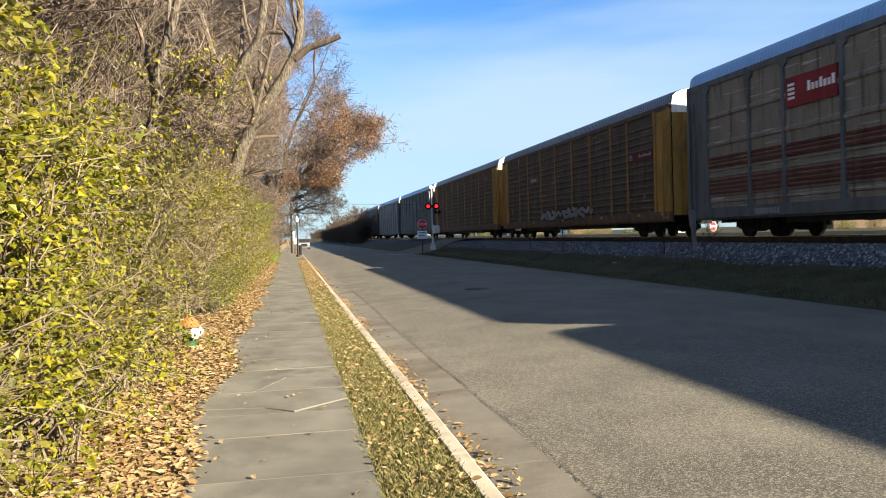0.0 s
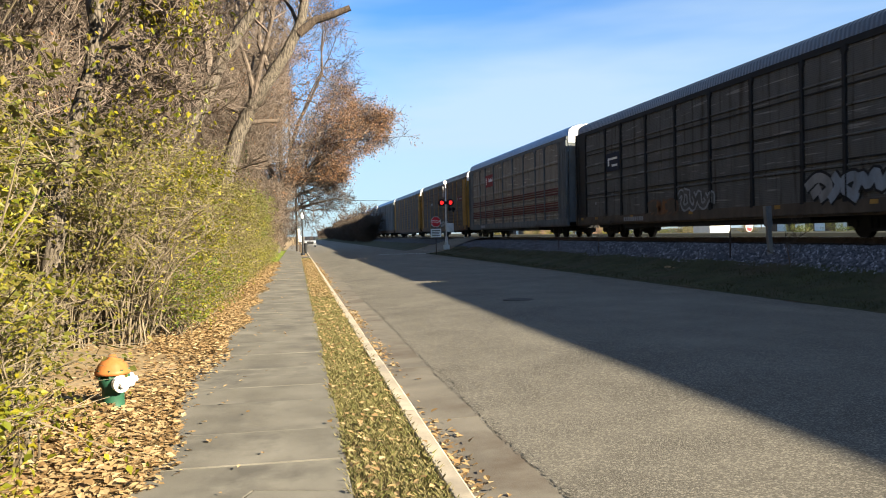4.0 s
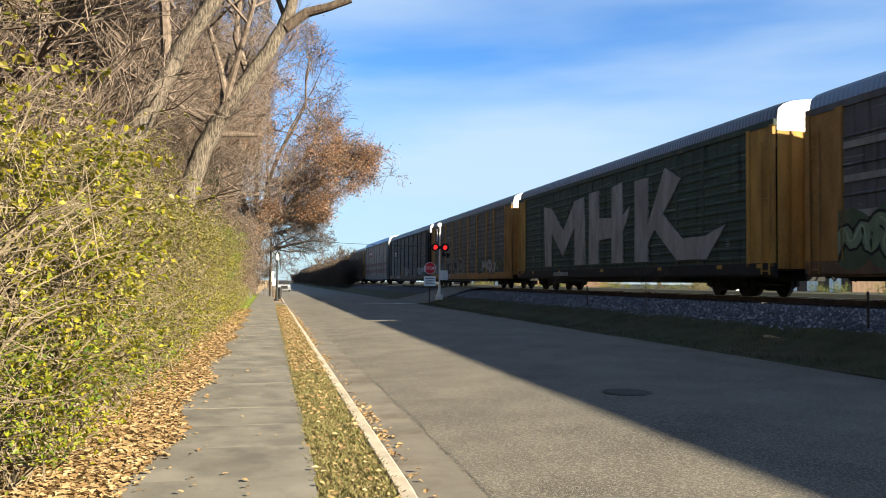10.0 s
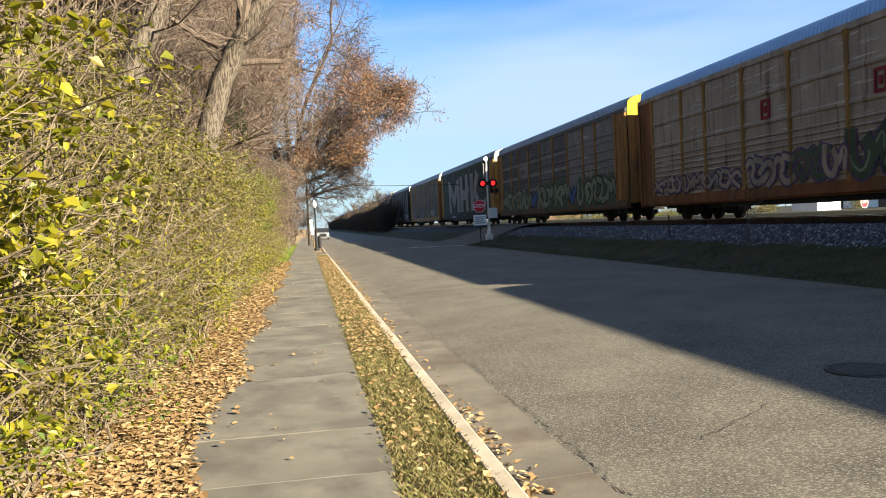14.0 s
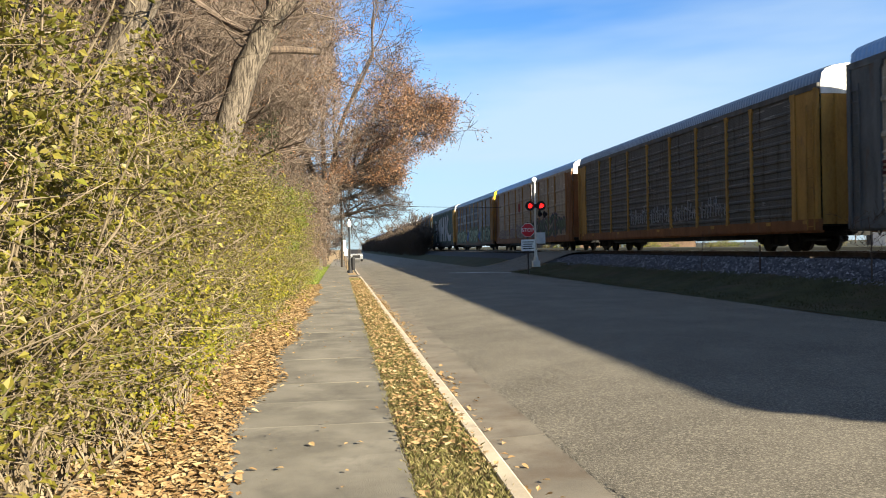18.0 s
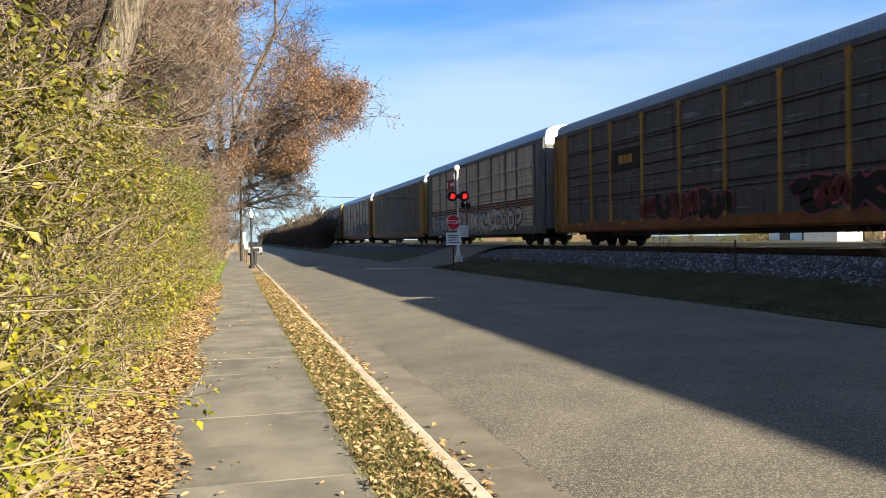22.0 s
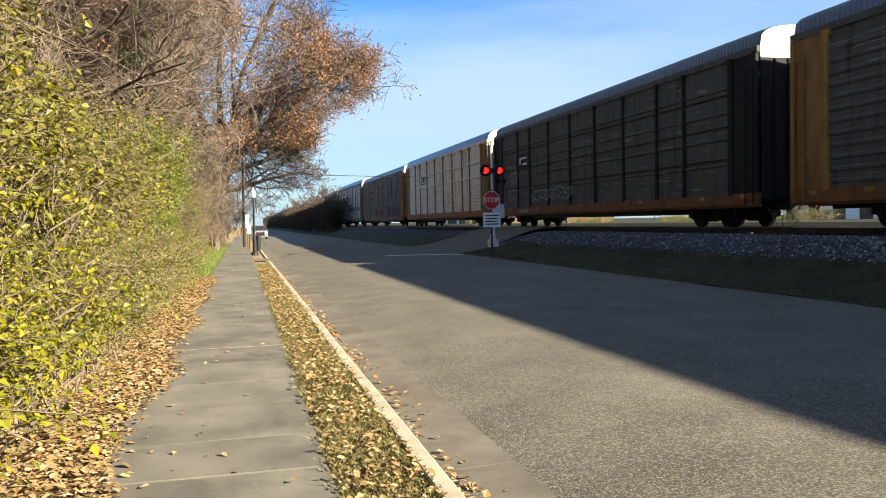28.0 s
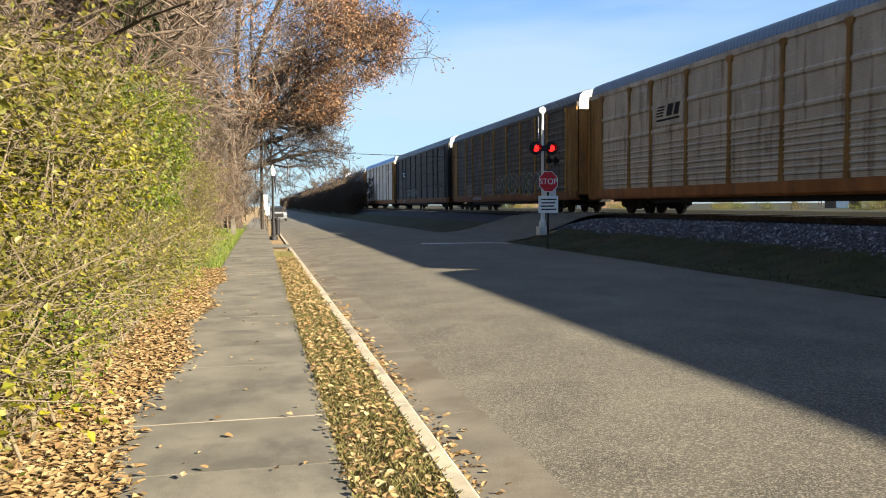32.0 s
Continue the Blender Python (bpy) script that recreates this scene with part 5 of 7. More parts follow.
def ballast_stones():
    s, rnd = Shape(), random.Random(29)
    for _ in range(42000):
        y = 8 + 72 * rnd.random() ** 1.5
        if 69.5 < y < 81:
            continue
        x = rnd.uniform(13.1, 16.6)
        z = 0.01 + (0.50 + (x - 13.15) * 0.4 if x < 13.7 else 0.72 + (x - 13.7) * 0.2444 if x < 14.6 else 0.94 + (x - 14.6) * 0.0933 if x < 15.35 else 1.01)
        r = rnd.uniform(0.025, 0.07)
        a = [rnd.uniform(0.6, 1.3) * r for _ in range(6)]
        s.add([(x + a[0], y, z), (x, y + a[1], z), (x - a[2], y, z), (x, y - a[3], z), (x + 0.2 * r, y - 0.1 * r, z + a[4])], [(0, 1, 4), (1, 2, 4), (2, 3, 4), (3, 0, 4)])
    tagged(part("ballast_stones", s, M_STONE), "loose grey crushed stones on the track bank", "ballast", kind="stuff")


M_STONE = leafy("ballast_stone", [(0.03, 0.03, 0.036), (0.11, 0.112, 0.13), (0.06, 0.061, 0.071), (0.29, 0.295, 0.335)], gloss=0.9, through_light=0.0)
ballast_stones()


# ---- trees and shrubs ----
def grow(s, tips, rnd, p, d, length, radius, level, spread, lift, kink=0.18, sides=(7, 5, 4, 3, 3), thin=0.008, bound=1e9):
    """One limb and, from it, its smaller limbs."""
    n = 1 if level >= len(spread) else 2 if level == len(spread) - 1 else 4
    radius = max(radius, thin)
    path, radii = [p.copy()], [radius]
    q, w = p.copy(), d.normalized()
    for i in range(n):
        w = (w + Vector((rnd.gauss(0, kink), rnd.gauss(0, kink), rnd.gauss(0, kink) + lift * 0.25))).normalized()
        if q.x + w.x * length / n > bound:
            w = Vector((-abs(w.x) * 0.6, w.y, w.z + 0.2)).normalized()
        q = q + w * (length / n)
        path.append(q.copy())
        radii.append(radius * (1 - (0.72 if n > 1 else 0.5) * (i + 1) / n))
    s.tube(path, radii, 3 if level >= len(spread) - 1 else sides[min(level, 4)], cap=False)
    if level >= len(spread):
        tips.append((path[-1], w, radius))
        return
    count = spread[level]
    for i in range(count):
        f = rnd.uniform(0.30, 1.0) if level else rnd.uniform(0.35, 1.0)
        j = min(n - 1, int(f * n))
        base = path[j].lerp(path[j + 1], f * n - j)
        out = Vector((rnd.gauss(0, 1), rnd.gauss(0, 1), rnd.gauss(0, 0.6))).normalized()
        nd = (w * 0.75 + out * 0.85 + Vector((0, 0, lift))).normalized()
        grow(s, tips, rnd, base, nd, length * rnd.uniform(0.42, 0.68), radius * (1 - 0.7 * f) * rnd.uniform(0.45, 0.7), level + 1, spread, lift, kink, sides, thin, bound)
    tips.append((path[-1], w, radius))


def tree_meshes(seed, height, radius, spread, lean=(0, 0), lift=0.25, split=0.28, bark=M_BARK, leaf_mat=None, leaf_count=0, leaf_size=(0.06, 0.11), low=0.3, thin=0.008):
    """Trunk, limbs with twigs, and any leaves of one tree, about its base."""
    rnd = random.Random(seed)
    trunk, crown, tips = Shape(), Shape(), []
    d = Vector((lean[0], lean[1], 1)).normalized()
    n, path, radii = 8, [], []
    q = Vector((0, 0, -0.15))
    for i in range(n + 1):
        path.append(q.copy())
        f = i / n
        radii.append(radius * ((1.35 - 0.35 * min(1, f * 8)) * (1 - 0.75 * f)))
        d = (d + Vector((rnd.gauss(0, 0.05), rnd.gauss(0, 0.05), 0.03))).normalized()
        q = q + d * height * 0.78 / n
    trunk.tube(path, radii, 10)
    for i in range(spread[0]):
        f = rnd.uniform(low, 1.0)
        j = min(n - 1, int(f * n))
        base = path[j].lerp(path[j + 1], f * n - j)
        w = rnd.uniform(0, 2 * math.pi)
        nd = Vector((math.cos(w), math.sin(w), rnd.uniform(0.2, 1.1))).normalized()
        grow(crown, tips, rnd, base, nd, height * split * rnd.uniform(0.7, 1.2) * (1.1 - 0.4 * f) * min(1.0, 0.4 + 1.3 * f), radius * 0.42 * (1.1 - 0.75 * f), 1, spread[1:] and (0,) + tuple(spread[1:]), lift, thin=thin)
    leaves = None
    if leaf_mat:
        leaves = Shape()
        for _ in range(leaf_count):
            p, w, r = rnd.choice(tips)
            p = p + Vector((rnd.gauss(0, 0.28), rnd.gauss(0, 0.28), rnd.gauss(0, 0.22)))
            leaves.leaf(p, Vector((rnd.gauss(0, 1), rnd.gauss(0, 1), rnd.gauss(-0.4, 0.7))), Vector((rnd.gauss(0, 1), rnd.gauss(0, 1), 1)), rnd.uniform(*leaf_size), 0.6)
    return trunk, crown, leaves


def build_tree(name, label, meshes, at, bark=M_BARK, twig=M_TWIG, leaf_mat=None, group=""):
    t = thing(name, label, "tree", group, at)
    trunk, crown, leaves = meshes
    part("trunk", trunk, bark, t, smooth=True)
    part("crown", crown, twig, t, "bare limbs and fine twigs")
    if leaves:
        tagged(part("foliage", leaves, leaf_mat, t), kind="stuff")
    return t


def woods():
    kinds = []
    specs = [(101, 14, 0.16, (22, 7, 6, 3)), (102, 12, 0.11, (20, 7, 6, 3)), (103, 17, 0.20, (24, 7, 6, 3)), (104, 10, 0.08, (18, 7, 6, 3)), (105, 15, 0.13, (22, 7, 6, 3))]
    rnd = random.Random(50)
    for i, (seed, h, r, spread) in enumerate(specs):
        meshes = tree_meshes(seed, h, r, spread, lean=(rnd.uniform(-0.06, 0.1), rnd.uniform(-0.05, 0.05)), split=0.28, low=0.16, thin=0.013)
        kinds.append(build_tree("bare_tree", "slender leafless tree in the wood behind the hedge", meshes, pose(-9 - i, -4 + i * 3, 0.25), bark=M_BARK_DARK, group="trees of the wood"))
    for i in range(58):
        y = -4 + i * 1.2 + rnd.uniform(-0.6, 0.6)
        x = -rnd.choice((6.6, 7.2, 7.8, 8.6, 9.8, 12.0, 16.0)) + rnd.uniform(-0.8, 0.8)
        k = rnd.choice(kinds)
        copy_thing(k, pose(x, y, ground_z(x), rnd.uniform(-3, 3), rnd.uniform(-3, 3), rnd.uniform(0, 360)))
    for i in range(20):
        y, x = 54 + i * 2.0 + rnd.uniform(-1, 1), -rnd.uniform(5.5, 11.5)
        copy_thing(rnd.choice(kinds), pose(x, y, ground_z(x), 0, 0, rnd.uniform(0, 360)))
    for i in range(26):
        y, x = -5 + i * 5 + rnd.uniform(-2, 2), -rnd.uniform(13, 26)
        copy_thing(rnd.choice(kinds), pose(x, y, ground_z(x), 0, 0, rnd.uniform(0, 360)))
    tall = []
    for i, (seed, h, r) in enumerate(((106, 23, 0.26), (107, 20, 0.22))):
        meshes = tree_meshes(seed, h, r, (30, 7, 6, 4), split=0.24, low=0.2, thin=0.016, leaf_mat=L_BROWN, leaf_count=3200, leaf_size=(0.08, 0.14))
        tall.append(build_tree("tall_tree", "tall grey tree with a few brown leaves still hanging", meshes, pose(-6.2 - 2 * i, 70 + 9 * i, 0.2), bark=M_BARK_DARK, leaf_mat=L_BROWN, group="tall trees"))
    for i, (x, y) in enumerate(((-5.0, 63.5), (-7.5, 61.0), (-4.8, 76.0), (-6.0, 84.0), (-9.0, 72.0), (-7.5, 92.0), (-5.5, 103.0), (-9.5, 55.0), (-10.0, 47.0), (-9.2, 38.0), (-11.0, 30.0), (-10.5, 20.0), (-11.5, 12.0), (-10.0, 5.0))):
        copy_thing(tall[i % 2], pose(x, y, ground_z(x), 0, 0, 73 * i))


woods()


def shrub_meshes(seed, height, reach, stems, twigs, leaf_count, leaf_size, arch=0.9, leaf_low=0.03, round_leaf=False):
    rnd = random.Random(seed)
    wood, fine, leaves, spots = Shape(), Shape(), Shape(), []
    for _ in range(stems):
        w = rnd.uniform(0, 2 * math.pi)
        r0 = rnd.uniform(0.02, 0.28)
        p = Vector((math.cos(w) * r0, math.sin(w) * r0, -0.05))
        out = Vector((math.cos(w), math.sin(w), 0))
        h, q = height * rnd.uniform(0.6, 1.05), reach * rnd.uniform(0.25, 1.0)
        path = []
        for j in range(7):
            f = j / 6
            path.append(p + out * (q * f ** 1.2) + Vector((rnd.gauss(0, 0.075), rnd.gauss(0, 0.075), h * (f - arch * 0.35 * f ** 3))))
        r = rnd.uniform(0.006, 0.017)
        wood.tube(path, [r * (1.25 - 0.95 * j / 6) for j in range(7)], 4, cap=False)
        for _ in range(twigs):
            f = rnd.uniform(0.18, 1.0)
            j = min(5, int(f * 6))
            b = path[j].lerp(path[j + 1], f * 6 - j)
            d = (out * rnd.uniform(-0.3, 1.0) + Vector((rnd.gauss(0, 0.7), rnd.gauss(0, 0.7), rnd.uniform(-0.1, 1.1)))).normalized()
            ln = rnd.uniform(0.25, 0.75)
            t = [b, b + d * ln * 0.5 + Vector((rnd.gauss(0, 0.04), rnd.gauss(0, 0.04), 0)), b + d * ln + Vector((0, 0, -0.06))]
            fine.tube([t[0], t[2]], [0.0055, 0.0025], 3, cap=False)
            spots.append((t[1], t[2], d))
            for _ in range(2):
                g = rnd.uniform(0.3, 1)
                c = t[0].lerp(t[2], g)
                dd = (d + Vector((rnd.gauss(0, 0.8), rnd.gauss(0, 0.8), rnd.gauss(0.1, 0.6)))).normalized()
                fine.tube([c, c + dd * rnd.uniform(0.12, 0.32)], [0.003, 0.0014], 3, cap=False)
    for _ in range(leaf_count):
        a, b, d = rnd.choice(spots)
        if b.z < leaf_low * height:
            continue
        p = a.lerp(b, rnd.uniform(-0.2, 1.1)) + Vector((rnd.gauss(0, 0.05), rnd.gauss(0, 0.05), rnd.gauss(0, 0.05)))
        along = d * 0.5 + Vector((rnd.gauss(0, 0.6), rnd.gauss(0, 0.6), rnd.gauss(-0.45, 0.4)))
        (leaves.oval if round_leaf else leaves.leaf)(p, along, Vector((rnd.gauss(0.3, 0.6), rnd.gauss(-0.3, 0.6), 0.8)), rnd.uniform(*leaf_size), rnd.uniform(0.55, 0.8))
    return wood, fine, leaves


def hedge():
    def make(seed, label, leaf_mat, *a, **k):
        wood, fine, leaves = shrub_meshes(seed, *a, **k)
        t = thing("shrub", label, "shrub", "shrubs of the hedge", pose(-7.5 - seed * 0.4, 56 + seed * 0.8, 0.28))
        part("wood", wood, M_STEM, t)
        tagged(part("twig_tangle", fine, M_STEM, t), kind="stuff")
        tagged(part("foliage", leaves, leaf_mat, t), kind="stuff")
        return t
    bright = [make(1, "arching shrub thick with yellow-green leaves", L_YELLOW, 4.7, 1.0, 32, 9, 4200, (0.05, 0.095), round_leaf=True), make(2, "bushy shrub with bright yellow leaves", L_YELLOW, 4.0, 1.0, 28, 9, 4300, (0.05, 0.09))]
    mixed = [make(3, "tangled shrub with sparse olive leaves", L_OLIVE, 5.2, 1.15, 34, 9, 4300, (0.045, 0.085)), make(4, "twiggy shrub with thin yellowing leaves", L_OLIVE, 4.7, 1.15, 34, 9, 4000, (0.045, 0.085))]
    bare = [make(5, "almost leafless shrub of pale crooked stems", L_YELLOW, 3.4, 1.3, 30, 9, 600, (0.04, 0.07)), make(6, "bare multi-stemmed shrub with grey twigs", L_OLIVE, 5.0, 1.15, 36, 9, 800, (0.04, 0.07))]
    green = [make(7, "leafy shrub still green", L_GREEN, 4.4, 1.0, 26, 8, 4400, (0.04, 0.075))]
    tall_green = [make(11, "tall leafy shrub still bright green", L_GREEN, 5.8, 1.1, 34, 9, 5600, (0.05, 0.085), round_leaf=True)]
    low = [make(8, "low bushy shrub with yellow-green leaves down to the ground", L_YELLOW, 1.7, 0.5, 18, 5, 2100, (0.035, 0.065)), make(9, "low tangled shrub with olive leaves", L_OLIVE, 1.9, 0.5, 22, 6, 2000, (0.03, 0.06)), make(10, "low leafy shrub still green", L_GREEN, 1.5, 0.5, 18, 5, 1900, (0.035, 0.06))]
    rnd = random.Random(60)
    def pick(y):
        """The mix of shrubs changes along the path."""
        if y < 11.5:
            return rnd.choice(bright + bright + mixed)
        if y < 17:
            return rnd.choice(green + mixed + mixed + bare)
        if y < 24:
            return rnd.choice(bare + bare + mixed)
        if y < 34:
            return rnd.choice(bare + mixed + mixed)
        if y < 40:
            return rnd.choice(bright + mixed + mixed + mixed)
        if y < 49.5:
            return rnd.choice(mixed + green + mixed + bright)
        return rnd.choice(green + tall_green + tall_green)
    copy_thing(bare[0], pose(-2.35, 17.3, 0.07, 0, 3, 25))
    copy_thing(bare[1], pose(-2.6, 22.0, 0.07, 0, 3, 120))
    for x, y, k in ((-2.3, 3.0, 0), (-2.35, 4.4, 1), (-3.2, 2.2, 0), (-2.15, 19.2, 1), (-2.2, 20.6, 0), (-2.3, 6.9, 1)):
        copy_thing(bright[k], pose(x, y, 0.06, 0, 6, 40 * y))
    y = 5.4
    while y < 58:
        x = -2.5 + rnd.uniform(-0.2, 0.1)
        if 11.6 < y < 16.0:
            x = -3.8
        elif 16.0 <= y < 18.2:
            x = -3.0
        copy_thing(pick(y), pose(x, y, ground_z(x), rnd.uniform(-4, 4), rnd.uniform(-2, 7), rnd.uniform(0, 360)))
        y += rnd.uniform(0.95, 1.25)
    y = -1.0
    while y < 58:
        x = -3.6 + rnd.uniform(-0.3, 0.3) - (1.3 if 11 < y < 16 else 0)
        copy_thing(pick(y), Matrix.Translation((x, y, ground_z(x))) @ pose(0, 0, 0, rnd.uniform(-5, 5), rnd.uniform(-5, 5), rnd.uniform(0, 360)))
        y += rnd.uniform(1.5, 2.0)
    # the low front of the hedge along the pavement
    y = 3.2
    while y < 58:
        x = -1.86 + rnd.uniform(-0.12, 0.08)
        if not 11.2 < y < 18.0:
            kind = rnd.choice(low[:1] * 3 + low[1:2]) if y < 11.2 or 33 < y < 39 else rnd.choice((low[0], low[1], low[1], low[1], low[2]))
            copy_thing(kind, pose(x, y, ground_z(x), 0, rnd.uniform(-2, 4), rnd.uniform(0, 360)))
        y += rnd.uniform(0.62, 0.9)
    for x, y in ((-2.9, 12.4), (-3.3, 13.6), (-2.2, 18.6)):
        copy_thing(low[2 if y < 13 else 0], pose(x, y, ground_z(x), 0, 0, 50 * y))
    # a row of low bushes at the far side of the railway
    for i in range(46):
        x, y = rnd.uniform(33, 42), 14 + 3.0 * i + rnd.uniform(-1.2, 1.2)
        copy_thing(rnd.choice(low), pose(x, y, 0.64, 0, 0, rnd.uniform(0, 360)))
    # brown bushes behind the lawn
    for i in range(26):
        x, y = -rnd.uniform(2.3, 5.0), 62 + 1.3 * i + rnd.uniform(-0.8, 0.8)
        copy_thing(rnd.choice(bare + mixed), pose(x, y, ground_z(x), 0, 0, rnd.uniform(0, 360)))


hedge()


# ---- the large trees ----
def limb(s, pts, r0, r1, sides=9):
    n = len(pts)
    s.tube([Vector(p) for p in pts], [r0 + (r1 - r0) * i / (n - 1) for i in range(n)], sides)


def leaning_tree(name, label, base, foot, seed, points, r0, r1, limbs, stubs=(), twigs=1.0, leaf_count=0, leaf_mat=L_YELLOW, leaf_top=5.5, leaf_label="hanging yellow-green leaves"):
    """A big old tree: a leaning trunk through given points, limbs along it and fine twigs."""
    rnd = random.Random(seed)
    t = thing(name, label, "tree", at=pose(*base))
    trunk, crown, tips = Shape(), Shape(), []
    pts = [Vector(p) for p in points]
    fine = []
    for a, b in zip(pts, pts[1:]):
        fine += [a.lerp(b, j / 4) + Vector((rnd.gauss(0, 0.03), rnd.gauss(0, 0.03), 0)) for j in range(4)]
    fine.append(pts[-1])
    n = len(fine)
    radii = [r0 + (r1 - r0) * i / (n - 1) for i in range(n)]
    radii[0] *= 1.35
    radii[1] *= 1.12
    trunk.tube(fine, radii, 14)
    part("trunk", trunk, M_BARK, t, "thick grey furrowed trunk", smooth=True)
    for f, d, ln, r in limbs:
        i = min(n - 2, int(f * (n - 1)))
        grow(crown, tips, rnd, fine[i], Vector(d), ln, r, 0, (7, 6, 6, 4), 0.12, kink=0.16, thin=0.009, bound=0.2 - base[0])
    for _ in range(int(24 * twigs)):
        i = rnd.randrange(n // 3, n - 1)
        w = rnd.uniform(0, 2 * math.pi)
        grow(crown, tips, rnd, fine[i], Vector((math.cos(w), math.sin(w), rnd.uniform(0.0, 0.9))), rnd.uniform(1.2, 2.4), 0.03, 2, (0, 0, 6, 5), 0.15, thin=0.008, bound=0.2 - base[0])
    part("crown", crown, M_TWIG, t, "bare limbs and a haze of fine twigs")
    if leaf_count:
        leaves = Shape()
        low = [q for q in tips if q[0].z < leaf_top] or tips
        spots = [rnd.choice(low)[0] for _ in range(24 + leaf_count // 60)]
        for _ in range(leaf_count):
            p = rnd.choice(spots) + Vector((rnd.gauss(0, 0.3), rnd.gauss(0, 0.3), rnd.gauss(0, 0.18)))
            leaves.oval(p, Vector((rnd.gauss(0, 0.7), rnd.gauss(0, 0.7), rnd.gauss(-0.7, 0.4))), Vector((rnd.gauss(0, 1), rnd.gauss(0, 1), 1)), rnd.uniform(0.06, 0.10), 0.65)
        tagged(part("foliage", leaves, leaf_mat, t, leaf_label), kind="stuff")
    for stub in stubs:
        s = Shape()
        limb(s, stub, 0.20 if len(stub) > 3 else 0.11, 0.13 if len(stub) > 3 else 0.08, 10)
        part("stub", s, M_BARK_DARK, t, "sawn-off limb with a dark end")
    return t


leaning_tree("leaning_tree", "old leaning tree with sawn-off limbs beside the path", (-3.6, 39.4, 0.13), 0, 71,
             [(0, 0, -0.2), (0.5, 0, 2.5), (1.5, 0, 6.0), (2.2, 0, 7.3), (3.6, 0, 9.4), (4.3, 0.1, 10.9), (4.5, 0.3, 13.0), (4.3, 0.6, 16.0)], 0.40, 0.12,
             [(0.40, (0.1, -0.2, 1.0), 7.5, 0.13), (0.46, (0.05, 0.2, 1.0), 7.0, 0.12), (0.52, (-0.5, 0.3, 1.0), 6.5, 0.13), (0.70, (0.5, 0.6, 0.8), 5.0, 0.10), (0.78, (-0.3, -0.7, 0.9), 4.0, 0.08), (0.85, (-0.6, -0.5, 0.8), 5.0, 0.09), (0.92, (0.4, 0.5, 0.9), 4.0, 0.07), (1.0, (0.1, 0.2, 1), 4.5, 0.07),
              (0.36, (-0.8, 0.4, 0.6), 5.0, 0.10), (0.42, (0.2, 0.9, 0.5), 5.0, 0.09)],
             stubs=([(4.1, 0.0, 10.2), (4.8, -0.1, 10.75), (5.5, -0.25, 10.95), (6.3, -0.4, 11.25)], [(1.9, 0.1, 6.4), (2.5, 0.6, 6.55), (3.2, 1.2, 6.65)]))
leaning_tree("leaning_tree", "tall leaning tree with forked grey trunk above the hedge", (-5.6, 33.7, 0.2), 0, 72,
             [(0, 0, -0.2), (1.0, 0, 2.4), (2.5, 0, 5.8), (3.5, 0, 7.9), (4.6, 0, 9.7), (5.1, 0, 12.5), (5.3, 0.3, 15.5)], 0.33, 0.10,
             [(0.45, (-0.2, 0.2, 1.0), 8.0, 0.16), (0.55, (0.0, 0.5, 1.0), 5.5, 0.11), (0.65, (-0.3, -0.4, 1.0), 4.5, 0.09), (0.75, (-0.7, 0.3, 0.9), 5.0, 0.10), (0.85, (-0.2, 0.6, 0.9), 4.0, 0.08), (0.95, (0.1, 0.7, 0.8), 4.5, 0.07)],
             stubs=([(4.6, 0.0, 9.7), (5.0, -0.1, 9.95), (5.6, -0.2, 9.9)],))
leaning_tree("leaning_tree", "slim leaning tree rising out of the hedge", (-5.2, 10.5, 0.2), 0, 73,
             [(0, 0, -0.2), (0.3, 0.2, 2.2), (0.75, 0.4, 4.4), (1.1, 0.5, 6.6), (1.3, 0.5, 9.0)], 0.11, 0.05,
             [(0.55, (0.5, 0.4, 1.0), 3.6, 0.06), (0.7, (-0.6, 0.3, 0.9), 3.4, 0.05), (0.85, (-0.4, -0.6, 0.8), 3.0, 0.04)], twigs=0.25, leaf_count=700)
leaning_tree("leaning_tree", "slim pale tree leaning over the hydrant", (-3.3, 16.2, 0.12), 0, 74,
             [(0, 0, -0.2), (0.35, 0.1, 2.2), (0.8, 0.2, 4.2), (1.25, 0.3, 6.4), (1.5, 0.4, 9.2)], 0.14, 0.06,
             [(0.5, (-0.5, 0.4, 1.0), 3.6, 0.06), (0.65, (-0.3, 0.6, 0.9), 3.4, 0.05), (0.85, (-0.4, -0.3, 0.9), 3.0, 0.04), (0.5, (0.9, 0.1, 0.12), 1.3, 0.02), (0.55, (0.7, -0.5, 0.1), 1.1, 0.02)], twigs=0.2, leaf_count=1000)

leaning_tree("spreading_tree", "grey tree with level boughs and hanging tan leaves", (-6.2, 58.0, 0.2), 0, 76,
             [(0, 0, -0.2), (0.1, 0, 2.5), (0.35, 0, 5.2), (0.5, 0.1, 8.0), (0.9, 0.2, 11.5), (1.0, 0.4, 15.0)], 0.27, 0.09,
             [(0.36, (0.95, -0.35, 0.10), 6.2, 0.085), (0.42, (0.98, 0.1, 0.22), 6.4, 0.08), (0.50, (0.9, -0.5, 0.2), 6.0, 0.075), (0.58, (0.95, 0.2, 0.2), 6.0, 0.075), (0.66, (0.8, -0.6, 0.3), 5.5, 0.07), (0.75, (0.9, 0.3, 0.4), 5.0, 0.06), (0.55, (-0.8, 0.5, 0.5), 5.0, 0.07), (0.85, (-0.4, -0.5, 0.8), 4.5, 0.06), (1.0, (0.1, 0.1, 1.0), 4.5, 0.06)],
             twigs=0.3, leaf_count=3000, leaf_mat=L_BROWN, leaf_top=14.0, leaf_label="hanging tan and rust leaves")


